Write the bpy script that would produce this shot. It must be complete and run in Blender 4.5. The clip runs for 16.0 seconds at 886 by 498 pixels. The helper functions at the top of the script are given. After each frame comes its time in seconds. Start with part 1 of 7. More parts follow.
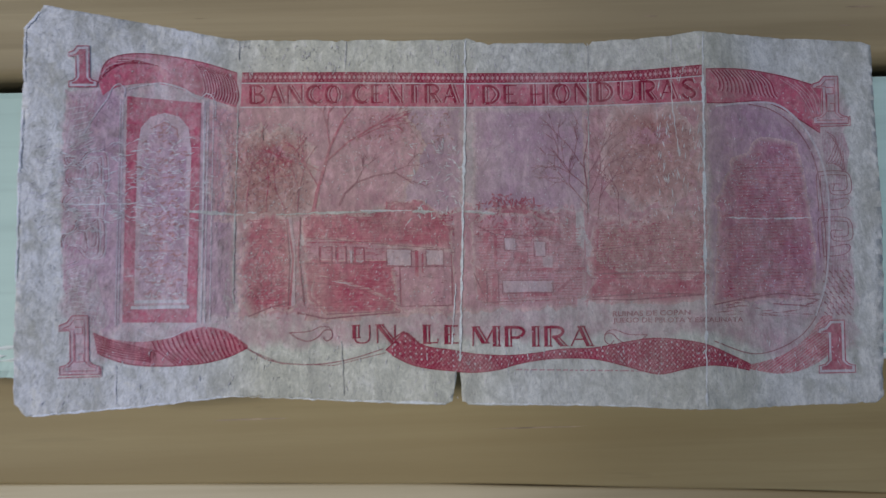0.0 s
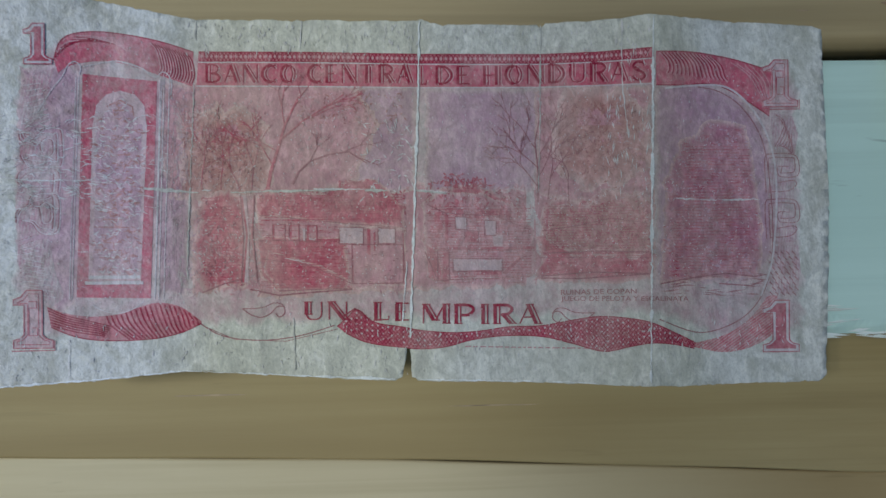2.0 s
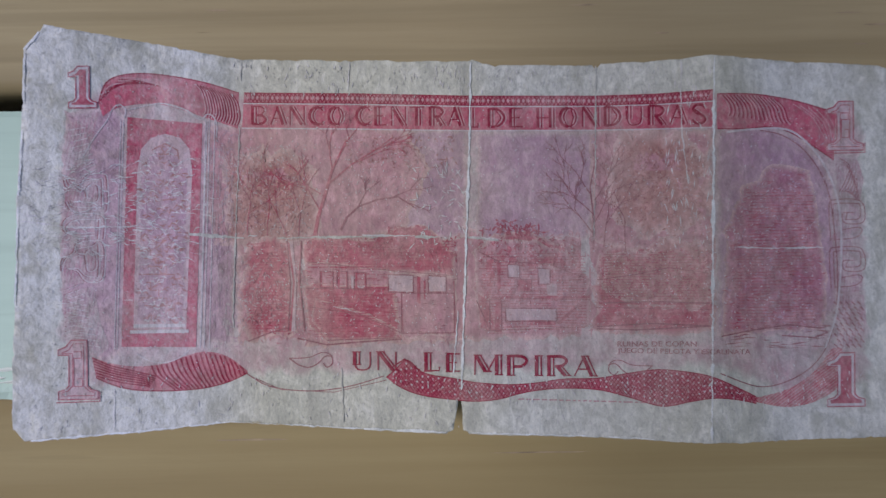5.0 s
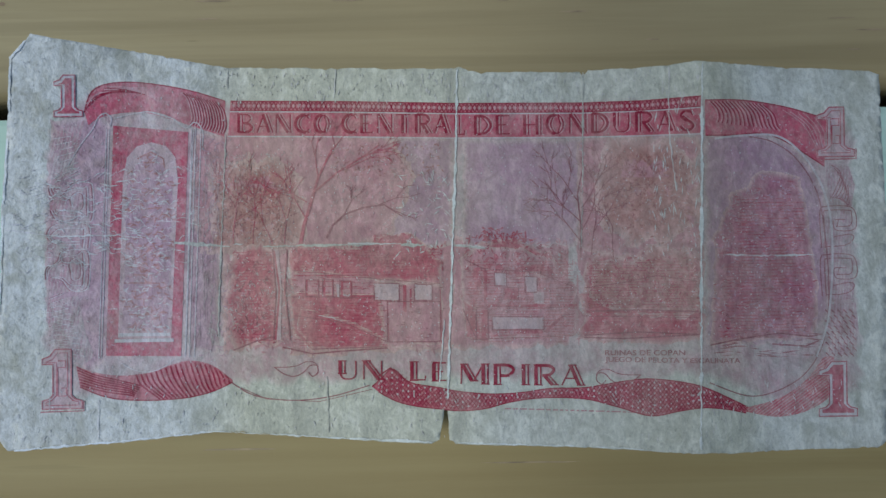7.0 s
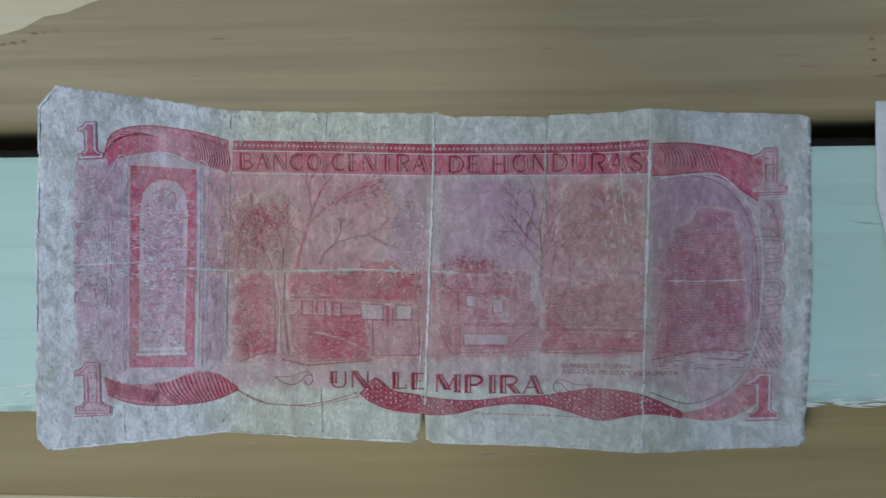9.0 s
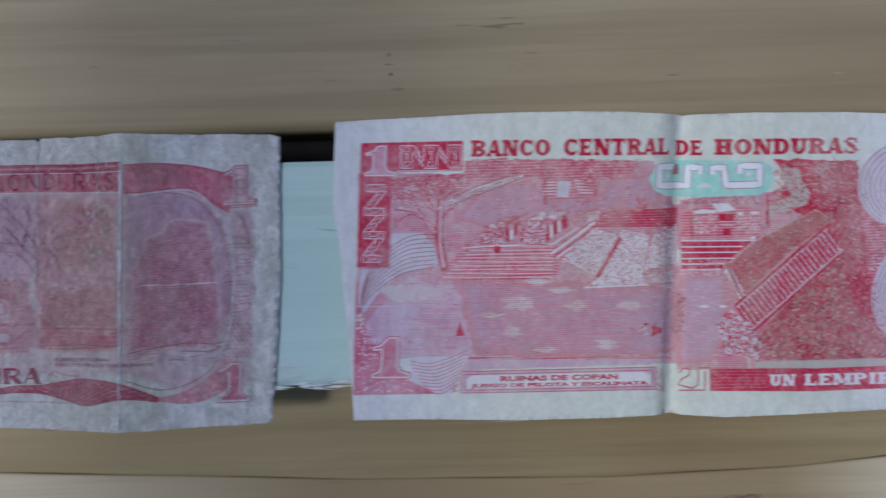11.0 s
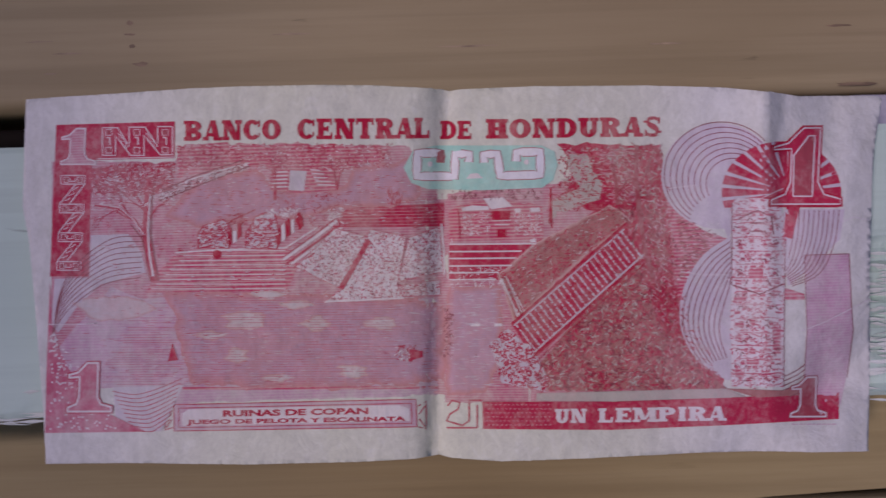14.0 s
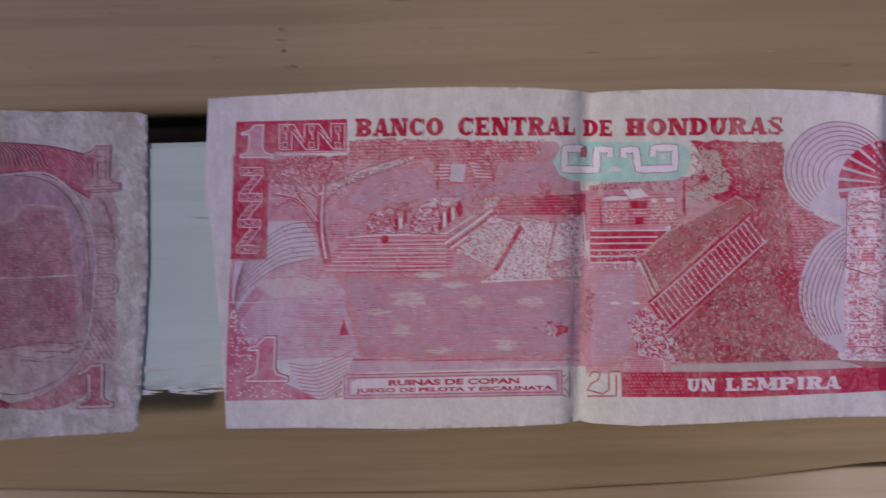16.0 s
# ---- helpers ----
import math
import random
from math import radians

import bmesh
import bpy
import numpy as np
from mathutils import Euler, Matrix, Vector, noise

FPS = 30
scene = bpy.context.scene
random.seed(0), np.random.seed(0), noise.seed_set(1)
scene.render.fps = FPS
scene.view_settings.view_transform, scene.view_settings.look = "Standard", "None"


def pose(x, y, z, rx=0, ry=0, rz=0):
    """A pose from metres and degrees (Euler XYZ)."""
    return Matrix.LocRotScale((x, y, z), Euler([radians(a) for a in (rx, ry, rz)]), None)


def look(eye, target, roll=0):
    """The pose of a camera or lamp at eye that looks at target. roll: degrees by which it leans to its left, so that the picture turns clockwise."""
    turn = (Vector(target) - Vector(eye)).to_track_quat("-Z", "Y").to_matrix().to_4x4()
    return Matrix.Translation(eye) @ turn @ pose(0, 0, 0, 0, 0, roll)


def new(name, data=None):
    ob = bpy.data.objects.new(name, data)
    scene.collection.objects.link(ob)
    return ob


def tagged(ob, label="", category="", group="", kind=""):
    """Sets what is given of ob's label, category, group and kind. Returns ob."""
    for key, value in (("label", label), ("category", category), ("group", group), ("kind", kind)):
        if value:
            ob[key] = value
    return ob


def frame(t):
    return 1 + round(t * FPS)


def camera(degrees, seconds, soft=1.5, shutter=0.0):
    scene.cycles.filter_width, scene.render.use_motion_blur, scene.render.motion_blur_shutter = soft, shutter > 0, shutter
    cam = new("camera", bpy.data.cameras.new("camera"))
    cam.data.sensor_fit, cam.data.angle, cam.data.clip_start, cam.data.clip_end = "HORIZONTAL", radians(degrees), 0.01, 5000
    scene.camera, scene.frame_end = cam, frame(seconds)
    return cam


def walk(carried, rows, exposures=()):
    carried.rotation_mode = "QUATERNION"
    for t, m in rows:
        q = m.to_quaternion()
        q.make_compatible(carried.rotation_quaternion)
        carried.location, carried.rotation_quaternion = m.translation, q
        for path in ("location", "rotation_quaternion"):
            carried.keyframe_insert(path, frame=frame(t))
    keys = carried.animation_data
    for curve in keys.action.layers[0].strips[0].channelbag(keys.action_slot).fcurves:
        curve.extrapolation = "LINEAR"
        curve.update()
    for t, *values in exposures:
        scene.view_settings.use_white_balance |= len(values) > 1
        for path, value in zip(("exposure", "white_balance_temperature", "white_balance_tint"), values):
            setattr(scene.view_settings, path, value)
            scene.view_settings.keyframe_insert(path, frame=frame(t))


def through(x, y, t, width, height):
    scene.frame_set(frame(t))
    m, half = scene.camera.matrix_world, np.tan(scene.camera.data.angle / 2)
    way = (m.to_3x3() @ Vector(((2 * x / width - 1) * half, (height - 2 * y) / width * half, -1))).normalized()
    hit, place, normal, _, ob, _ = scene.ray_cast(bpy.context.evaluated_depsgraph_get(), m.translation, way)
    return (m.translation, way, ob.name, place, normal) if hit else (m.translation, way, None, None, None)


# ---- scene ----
cam = camera(64.0, 16.0, soft=1.5, shutter=0.5)
MM = 0.001
# seconds, eye in millimetres, turn in degrees
ROWS = [
    (0, -5.43, -17.83, 120.57, 6.825, -0.900, -1.458),
    (0.5, -2.70, -14.10, 115.80, 6.144, -1.151, -2.112),
    (1, 0.46, -16.05, 115.49, 5.536, -1.474, -1.933),
    (1.5, 2.84, -20.18, 120.70, 5.632, -1.084, -1.559),
    (2, 2.25, -20.15, 122.16, 6.023, -1.164, -1.091),
    (2.5, -2.72, -19.57, 134.64, 6.694, -0.733, -0.726),
    (3, -4.19, -19.56, 134.44, 6.620, -1.016, -0.410),
    (3.5, -3.62, -17.05, 138.11, 6.547, -0.717, -0.346),
    (3.7, -4.16, -15.67, 138.41, 6.319, -0.888, -0.254),
    (5.8, -3.79, -10.62, 110.41, 5.217, 0.174, -0.961),
    (6, -1.76, -10.54, 110.57, 4.796, 0.101, -0.898),
    (6.5, 2.85, -13.70, 111.81, 5.791, 0.592, -1.000),
    (7, -0.65, -11.09, 118.70, 6.404, 0.397, -0.780),
    (7.5, -1.29, -15.55, 118.60, 6.614, 0.514, -0.565),
    (8, 1.31, -13.47, 125.70, 6.715, 1.046, -0.774),
    (8.2, 1.49, -11.81, 127.74, 6.823, 1.391, -0.917),
    (10.3, 50.73, 12.62, 153.33, -4.138, -1.000, -0.069),
    (10.5, 69.35, 12.30, 155.20, -3.295, -0.950, -0.161),
    (11, 107.15, 10.20, 155.06, -1.547, -0.540, -1.589),
    (11.5, 127.30, 7.23, 148.49, -0.402, 0.152, -2.236),
    (12, 144.21, 3.27, 129.13, 0.445, -0.058, -2.108),
    (12.5, 156.48, -0.19, 116.55, 0.382, -0.023, -2.335),
    (13, 164.75, 2.85, 115.69, -0.423, 0.297, -2.652),
    (13.5, 170.72, 4.57, 126.54, -0.836, 0.627, -1.961),
    (14, 159.16, 7.93, 127.24, -1.097, 0.028, -1.575),
    (14.5, 152.55, 5.21, 129.17, -0.908, -0.036, -1.391),
    (15, 145.17, 0.19, 130.32, -1.154, -0.072, -1.285),
    (15.5, 141.04, 0.65, 134.93, -0.458, -0.298, -1.386),
    (16, 129.40, 5.46, 140.80, -0.792, -0.734, -1.431),
]
EXPOSURES = [(0.0, -0.17, 5850, 12), (1.5, -0.1, 5750, 2), (2.5, -0.03, 5700, 0), (3.7, 0.0, 5900, 17), (5.8, -0.05, 5850, 13), (6.3, -0.07, 5800, 7), (7.0, -0.04, 5600, -2), (8.2, -0.02, 5500, -2), (10.5, -0.1, 5350, 13), (11.0, -0.11, 5250, 16), (12.0, -0.27, 5450, 32), (13.0, -0.38, 5850, 37), (14.5, -0.46, 6150, 42), (16.0, -0.43, 6130, 41)]
walk(cam, [(t, pose(x * MM, y * MM, z * MM, rx, ry, rz)) for t, x, y, z, rx, ry, rz in ROWS], EXPOSURES)

# ---------------------------------------------------------------- light
world = bpy.data.worlds.new("sky")
scene.world = world
world.use_nodes = True
wn = world.node_tree.nodes
sky = wn.new("ShaderNodeTexSky")
sky.sky_type, sky.sun_disc = "NISHITA", False
sky.sun_elevation, sky.sun_rotation = radians(58.6), radians(-90)
world.node_tree.links.new(sky.outputs[0], wn["Background"].inputs[0])
wn["Background"].inputs[1].default_value = 0.064
sun = new("sun", bpy.data.lights.new("sun", "SUN"))
sun.data.energy, sun.data.angle, sun.data.color = 2.05, radians(10), (1.0, 0.965, 0.92)
sun.matrix_world = look((-0.5, 0.0, 0.82), (0, 0, 0))


# ---------------------------------------------------------------- materials
class Nodes:
    """A small builder for node materials."""

    def __init__(self, name):
        self.mat = bpy.data.materials.new(name)
        self.mat.use_nodes = True
        self.tree = self.mat.node_tree
        self.bsdf = self.tree.nodes["Principled BSDF"]
        self.where = self.add("ShaderNodeTexCoord").outputs["Object"]

    def add(self, kind, **settings):
        node = self.tree.nodes.new(kind)
        for key, value in settings.items():
            node.inputs[key].default_value = value
        return node

    def link(self, a, b):
        self.tree.links.new(a, b)

    def mapped(self, scale, rot=(0, 0, 0), loc=(0, 0, 0)):
        m = self.add("ShaderNodeMapping", Scale=scale, Rotation=rot, Location=loc)
        self.link(self.where, m.inputs["Vector"])
        return m.outputs[0]

    def noise(self, scale, stretch=(1, 1, 1), detail=4.0, rough=0.55, warp=0.0, loc=(0, 0, 0)):
        n = self.add("ShaderNodeTexNoise", Scale=scale, Detail=detail, Roughness=rough, Distortion=warp)
        self.link(self.mapped(stretch, loc=loc), n.inputs["Vector"])
        return n.outputs["Fac"]

    def ramp(self, fac, stops):
        r = self.add("ShaderNodeValToRGB")
        while len(r.color_ramp.elements) < len(stops):
            r.color_ramp.elements.new(0.5)
        for e, (at, col) in zip(r.color_ramp.elements, stops):
            e.position = at
            e.color = (*col, 1) if len(col) == 3 else (col[0],) * 3 + (1,)
        self.link(fac, r.inputs[0])
        return r.outputs[0]

    def mix(self, fac, a, b, blend="MIX"):
        m = self.tree.nodes.new("ShaderNodeMix")
        m.data_type, m.blend_type = "RGBA", blend
        for value, slot in ((fac, 0), (a, 6), (b, 7)):
            if isinstance(value, (int, float)):
                m.inputs[slot].default_value = value
            elif isinstance(value, tuple):
                m.inputs[slot].default_value = (*value, 1)
            else:
                self.link(value, m.inputs[slot])
        return m.outputs[2]

    def math(self, op, a, b=0.0):
        m = self.tree.nodes.new("ShaderNodeMath")
        m.operation, m.use_clamp = op, op == "MULTIPLY"
        for value, slot in ((a, 0), (b, 1)):
            if isinstance(value, (int, float)):
                m.inputs[slot].default_value = value
            else:
                self.link(value, m.inputs[slot])
        return m.outputs[0]

    def finish(self, colour, rough=0.7, bump=None, depth=0.0, strength=0.5, spec=0.3):
        if isinstance(colour, tuple):
            self.bsdf.inputs["Base Color"].default_value = (*colour, 1)
        else:
            self.link(colour, self.bsdf.inputs["Base Color"])
        if isinstance(rough, float):
            self.bsdf.inputs["Roughness"].default_value = rough
        else:
            self.link(rough, self.bsdf.inputs["Roughness"])
        self.bsdf.inputs["Specular IOR Level"].default_value = spec
        if bump is not None:
            b = self.add("ShaderNodeBump", Distance=depth, Strength=strength)
            self.link(bump, b.inputs["Height"])
            self.link(b.outputs[0], self.bsdf.inputs["Normal"])
        return self.mat


def wood(name, light, dark, streak, seed, knots=0.35, browner=None):
    """Planed softwood: long growth bands, fine grain and small dark flecks along x. The last argument: x in metres and
    share of a darker brown there.
    """
    n = Nodes(name)
    at = (seed * 0.37, seed * 0.11, 0)
    bands = n.noise(26, (0.16, 1.6, 1), 3, 0.5, 0.6, at)
    grain = n.noise(420, (0.045, 1, 1), 5, 0.6, 0.2, at)
    blotch = n.noise(14, (0.5, 1, 1), 3, 0.5, 0, at)
    fleck = n.noise(330, (0.12, 1.5, 1), 3, 0.55, 0.4, at)
    where = n.noise(45, (0.6, 1, 1), 2, 0.5, 0, at)
    fleck = n.math("ADD", fleck, n.ramp(where, [(0.5, (0.25,)), (0.66, (0.0,))]))
    vein = n.noise(150, (0.03, 1.4, 1), 4, 0.6, 0.5, at)
    col = n.ramp(bands, [(0.3, dark), (0.55, light), (0.75, tuple(0.5 * (a + b) for a, b in zip(light, dark)))])
    col = n.mix(n.ramp(grain, [(0.33, (0.45,)), (0.62, (0.0,))]), col, dark)
    col = n.mix(n.ramp(blotch, [(0.42, (0.0,)), (0.7, (0.45,))]), col, streak)
    col = n.mix(n.ramp(vein, [(0.36, (0.3,)), (0.5, (0.0,))]), col, tuple(0.75 * v for v in dark))
    col = n.mix(n.ramp(fleck, [(0.33, (knots,)), (0.38, (0.0,))]), col, tuple(0.4 * v for v in dark))
    if browner:
        sep = n.add("ShaderNodeSeparateXYZ")
        n.link(n.where, sep.inputs[0])
        lo, hi = browner[0][0], browner[-1][0]
        along = n.math("DIVIDE", n.math("SUBTRACT", n.math("ADD", sep.outputs[0], n.math("MULTIPLY", n.math("SUBTRACT", bands, 0.5), 0.02)), lo), hi - lo)
        share = n.ramp(along, [((x - lo) / (hi - lo), (w,)) for x, w in browner])
        col = n.mix(share, col, n.mix(1.0, col, (0.60, 0.53, 0.42), "MULTIPLY"))
    return n.finish(col, 0.62, grain, 0.0002, 0.4)


OCHRE = wood("ochre_wood", (0.395, 0.315, 0.176), (0.278, 0.212, 0.107), (0.342, 0.251, 0.136), 1, 0.55)
UMBER = wood("umber_wood", (0.40, 0.311, 0.148), (0.288, 0.209, 0.088), (0.346, 0.244, 0.108), 2, 0.12, [(-0.2, 0.0), (0.07, 0.0), (0.12, 0.45), (0.165, 0.6), (0.2, 0.25), (0.23, 0.0), (0.37, 0.0)])
STRAW = wood("straw_wood", (0.66, 0.555, 0.345), (0.54, 0.43, 0.24), (0.63, 0.55, 0.40), 3, 0.2)
TWO_TONE = wood("two_tone_wood", (0.62, 0.52, 0.32), (0.5, 0.4, 0.22), (0.58, 0.5, 0.35), 3, 0.2, [(-0.2, 0.0), (0.0, 0.15), (0.05, 0.6), (0.08, 1.0), (0.19, 1.0), (0.205, 0.6), (0.22, 0.0), (0.37, 0.0)])
GREY = wood("grey_wood", (0.50, 0.47, 0.52), (0.40, 0.37, 0.42), (0.46, 0.44, 0.48), 4, 0.2)
PALE = wood("pale_wood", (0.565, 0.70, 0.60), (0.47, 0.60, 0.51), (0.495, 0.66, 0.58), 5, 0.5)


def gap_shade_ground():
    n = Nodes("gap_shade_ground")
    # shade of the gaps between the boards is put into this near-black colour
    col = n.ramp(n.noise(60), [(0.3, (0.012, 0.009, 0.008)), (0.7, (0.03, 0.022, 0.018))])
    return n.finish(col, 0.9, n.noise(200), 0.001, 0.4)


def paper_tone(n, base, warm, cool, dirt, patches):
    """Colour of worn cotton paper: soft stains, fine fibre mottling, and panels along x whose tone carries the uneven
    light.
    patches: x in metres and how warm the sheet is there."""
    sep = n.add("ShaderNodeSeparateXYZ")
    n.link(n.where, sep.inputs[0])
    lo, hi = patches[0][0], patches[-1][0]
    across = n.math("DIVIDE", n.math("SUBTRACT", sep.outputs[0], lo), hi - lo)
    tone = n.ramp(across, [((x - lo) / (hi - lo), (w,)) for x, w in patches])
    stain = n.noise(70, (1, 0.8, 1), 4, 0.6, 0.4)
    fibre = n.noise(2300, (1, 0.6, 1), 5, 0.75)
    streak = n.noise(520, (1, 0.2, 1), 5, 0.7, 0.3)
    mottle = n.noise(420, (1, 0.75, 1), 5, 0.7, 0.8)
    col = n.mix(tone, cool, warm)
    col = n.mix(n.ramp(stain, [(0.4, (0.0,)), (0.75, (0.45,))]), col, base)
    smudge = n.noise(130, (1, 0.7, 1), 5, 0.65, 1.0, (0.3, 0.7, 0))
    col = n.mix(n.ramp(smudge, [(0.5, (0.0,)), (0.68, (dirt,))]), col, (0.68 * base[0], 0.68 * base[1], 0.60 * base[2]))
    col = n.mix(n.ramp(mottle, [(0.38, (dirt * 0.9,)), (0.56, (0.0,))]), col, (0.62 * base[0], 0.63 * base[1], 0.58 * base[2]))
    col = n.mix(n.ramp(mottle, [(0.54, (0.0,)), (0.68, (dirt,))]), col, tuple(min(0.85, 1.4 * v) for v in base))
    col = n.mix(n.ramp(streak, [(0.5, (0.0,)), (0.75, (dirt,))]), col, tuple(0.55 * v for v in base))
    col = n.mix(n.ramp(fibre, [(0.32, (dirt * 0.75,)), (0.5, (0.0,))]), col, tuple(0.45 * v for v in base))
    return n.mix(n.ramp(fibre, [(0.56, (0.0,)), (0.72, (dirt * 0.6,))]), col, tuple(min(0.85, 1.25 * v) for v in base))


# brightness and tint of the light on each panel are put into these tones
WORN = ((0.575, 0.545, 0.475), (0.55, 0.52, 0.365), (0.80, 0.79, 0.82), 0.56,
        [(-0.08, 0.0), (-0.046, 0.1), (-0.034, 0.85), (0.0, 0.8), (0.008, 0.5), (0.045, 0.8), (0.052, 0.4), (0.09, 0.5)])
BRIGHT = ((0.65, 0.64, 0.565), (0.68, 0.68, 0.50), (0.685, 0.665, 0.675), 0.22,
          [(0.08, 0.1), (0.1, 0.3), (0.122, 0.9), (0.155, 0.95), (0.165, 1.0), (0.19, 0.85), (0.205, 0.3), (0.24, 0.2)])


def crumple(n):
    return n.math("ADD", n.noise(190, (1, 1, 1), 5, 0.6, 0.5), n.noise(62, (1, 0.8, 1), 3, 0.5, 1.2))


def grit(n):
    """Finer relief of felted, much handled paper."""
    return n.math("ADD", crumple(n), n.math("ADD", n.math("MULTIPLY", n.noise(950, (1, 0.7, 1), 4, 0.65, 0.6), 0.34), n.math("MULTIPLY", n.noise(430, (1, 0.35, 1), 4, 0.6, 0.4), 0.3)))


def paper(name, kind):
    n = Nodes(name)
    return n.finish(paper_tone(n, *kind), 0.85, grit(n) if kind is WORN else crumple(n), 0.0011, 0.5, 0.2)


def ink(name, colour, kind, wear, scale=600, grain=0.5, hatch=None, depth=0.6, tint=(1, 1, 1)):
    """Printing ink rubbed away to the paper, whose mottling shows through it. hatch: period in metres and angle of fine
    engraved lines; tint: a paler print that lies below."""
    n = Nodes(name)
    sheet = paper_tone(n, *kind)
    mean = kind[0]
    through = n.mix(0.65, (1, 1, 1), n.mix(1.0, sheet, tuple(1 / v for v in mean), "MULTIPLY"))
    under = n.mix(1.0, sheet, tint, "MULTIPLY")
    big = n.noise(85, (1, 1, 1), 4, 0.6, 0.3)
    fine = n.noise(scale, (1, 0.8, 1), 4, 0.7)
    gone = n.math("ADD", n.math("MULTIPLY", big, 0.55), n.math("MULTIPLY", fine, 0.45))
    mask = n.ramp(gone, [(0.5 - 0.32 * wear, (max(0.0, wear - 0.45),)), (0.72 - 0.3 * wear, (min(1.0, 0.35 + wear * grain),))])
    thin = n.add("ShaderNodeAttribute")
    thin.attribute_name = "thin"
    fade = n.ramp(n.math("ADD", thin.outputs["Fac"], n.math("MULTIPLY", n.math("SUBTRACT", fine, 0.5), thin.outputs["Fac"])), [(0.0, (0.0,)), (0.95, (1.0,))])
    mask = n.math("MAXIMUM", mask, fade)
    if kind is WORN:
        chip = n.math("ADD", n.noise(1500, (1, 0.8, 1), 3, 0.6, 0.6, (0.2, 0.4, 0)), n.math("MULTIPLY", n.math("SUBTRACT", big, 0.5), 0.5))
        mask = n.math("MAXIMUM", mask, n.ramp(chip, [(0.58, (0.0,)), (0.66, (min(0.6, 1.1 * wear),))]))
    tone = n.mix(n.ramp(n.noise(240), [(0.35, (0.0,)), (0.7, (0.35,))]), colour, tuple(0.74 * v for v in colour))
    col = n.mix(mask, n.mix(1.0, tone, through, "MULTIPLY"), under)
    if hatch:
        w = n.add("ShaderNodeTexWave", Scale=1.0, Distortion=0.6, Detail=2.0)
        period, angle = hatch
        n.link(n.mapped((0.31416 * 2 / period / 2,) * 3, (0, 0, radians(angle))), w.inputs["Vector"])
        col = n.mix(n.ramp(w.outputs["Fac"], [(0.45, (0.0,)), (0.7, (depth,))]), col, under)
    return n.finish(col, 0.75, grit(n) if kind is WORN else crumple(n), 0.0011, 0.5, 0.2)


GROUND = gap_shade_ground()
PAPER_A, PAPER_B = paper("worn_paper", WORN), paper("crumpled_paper", BRIGHT)

# ---------------------------------------------------------------- things and parts


def link_mesh(name, bm, material, parent=None, label=""):
    mesh = bpy.data.meshes.new(name)
    bm.to_mesh(mesh)
    bm.free()
    mesh.materials.append(material)
    ob = new(name, mesh)
    if parent is not None:
        ob.parent = parent
    if label:
        ob["label"] = label
    return ob


def bend(curve, x):
    if x <= curve[0][0]:
        return curve[0][1]
    for (a, p), (b, q) in zip(curve, curve[1:]):
        if x <= b:
            return p + (q - p) * (x - a) / (b - a)
    return curve[-1][1]


def board(name, x0, x1, y0, y1, top, thick, material, label, round_by=0.0022, seed=0):
    """A sawn board along x with eased, slightly wavering edges. y0, y1: both edges, as places along x."""
    rng = random.Random(seed)
    bm = bmesh.new()
    count = 120
    rings = []
    ph = [rng.uniform(0, 6.28) for _ in range(4)]
    for i in range(count + 1):
        f = i / count
        x = x0 + (x1 - x0) * f
        lo = bend(y0, x) + 0.00015 * math.sin(f * 23 + ph[0]) + 0.00008 * math.sin(f * 71 + ph[1])
        hi = bend(y1, x) + 0.00015 * math.sin(f * 19 + ph[2]) + 0.00008 * math.sin(f * 67 + ph[3])
        ring = []
        r = round_by
        for k in range(4):
            a = math.pi / 2 * k / 3
            ring.append((x, lo + r - r * math.cos(a), top - r + r * math.sin(a)))
        for k in range(1, 12):
            ring.append((x, lo + r + (hi - lo - 2 * r) * k / 12, top))
        for k in range(4):
            a = math.pi / 2 * k / 3
            ring.append((x, hi - r + r * math.sin(a), top - r + r * math.cos(a)))
        ring += [(x, hi, top - thick), (x, lo, top - thick)]
        rings.append([bm.verts.new(p) for p in ring])
    for a, b in zip(rings, rings[1:]):
        for k in range(len(a)):
            bm.faces.new((a[k], b[k], b[(k + 1) % len(a)], a[(k + 1) % len(a)]))
    bm.faces.new(rings[0])
    bm.faces.new(list(reversed(rings[-1])))
    bmesh.ops.recalc_face_normals(bm, faces=bm.faces)
    ob = link_mesh(name, bm, material)
    for p in ob.data.polygons:
        p.use_smooth = len(p.vertices) == 4 and abs(p.normal.x) < 0.5
    return tagged(ob, label, "board", "boards of the bench")


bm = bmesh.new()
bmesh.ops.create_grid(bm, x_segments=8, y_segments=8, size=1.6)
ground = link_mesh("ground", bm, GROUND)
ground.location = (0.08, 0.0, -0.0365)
tagged(ground, "near-black floor that stands in for the shade in the gaps", "ground", kind="structure")



def plaster():
    n = Nodes("shade_wall_plaster")
    col = n.ramp(n.noise(9, detail=5), [(0.35, (0.42, 0.40, 0.37)), (0.7, (0.52, 0.50, 0.46))])
    return n.finish(col, 0.9, n.noise(60), 0.004, 0.4)


def solid(name, lo, hi, material, label, category):
    """A plain upright block with eased edges."""
    bm = bmesh.new()
    bmesh.ops.create_cube(bm, size=1.0)
    for v in bm.verts:
        v.co = Vector([a + (b - a) * (c + 0.5) for a, b, c in zip(lo, hi, v.co)])
    bmesh.ops.bevel(bm, geom=bm.edges[:], offset=0.004, segments=2, affect="EDGES")
    ob = link_mesh(name, bm, material)
    return tagged(ob, label, category, kind="structure") if label else ob


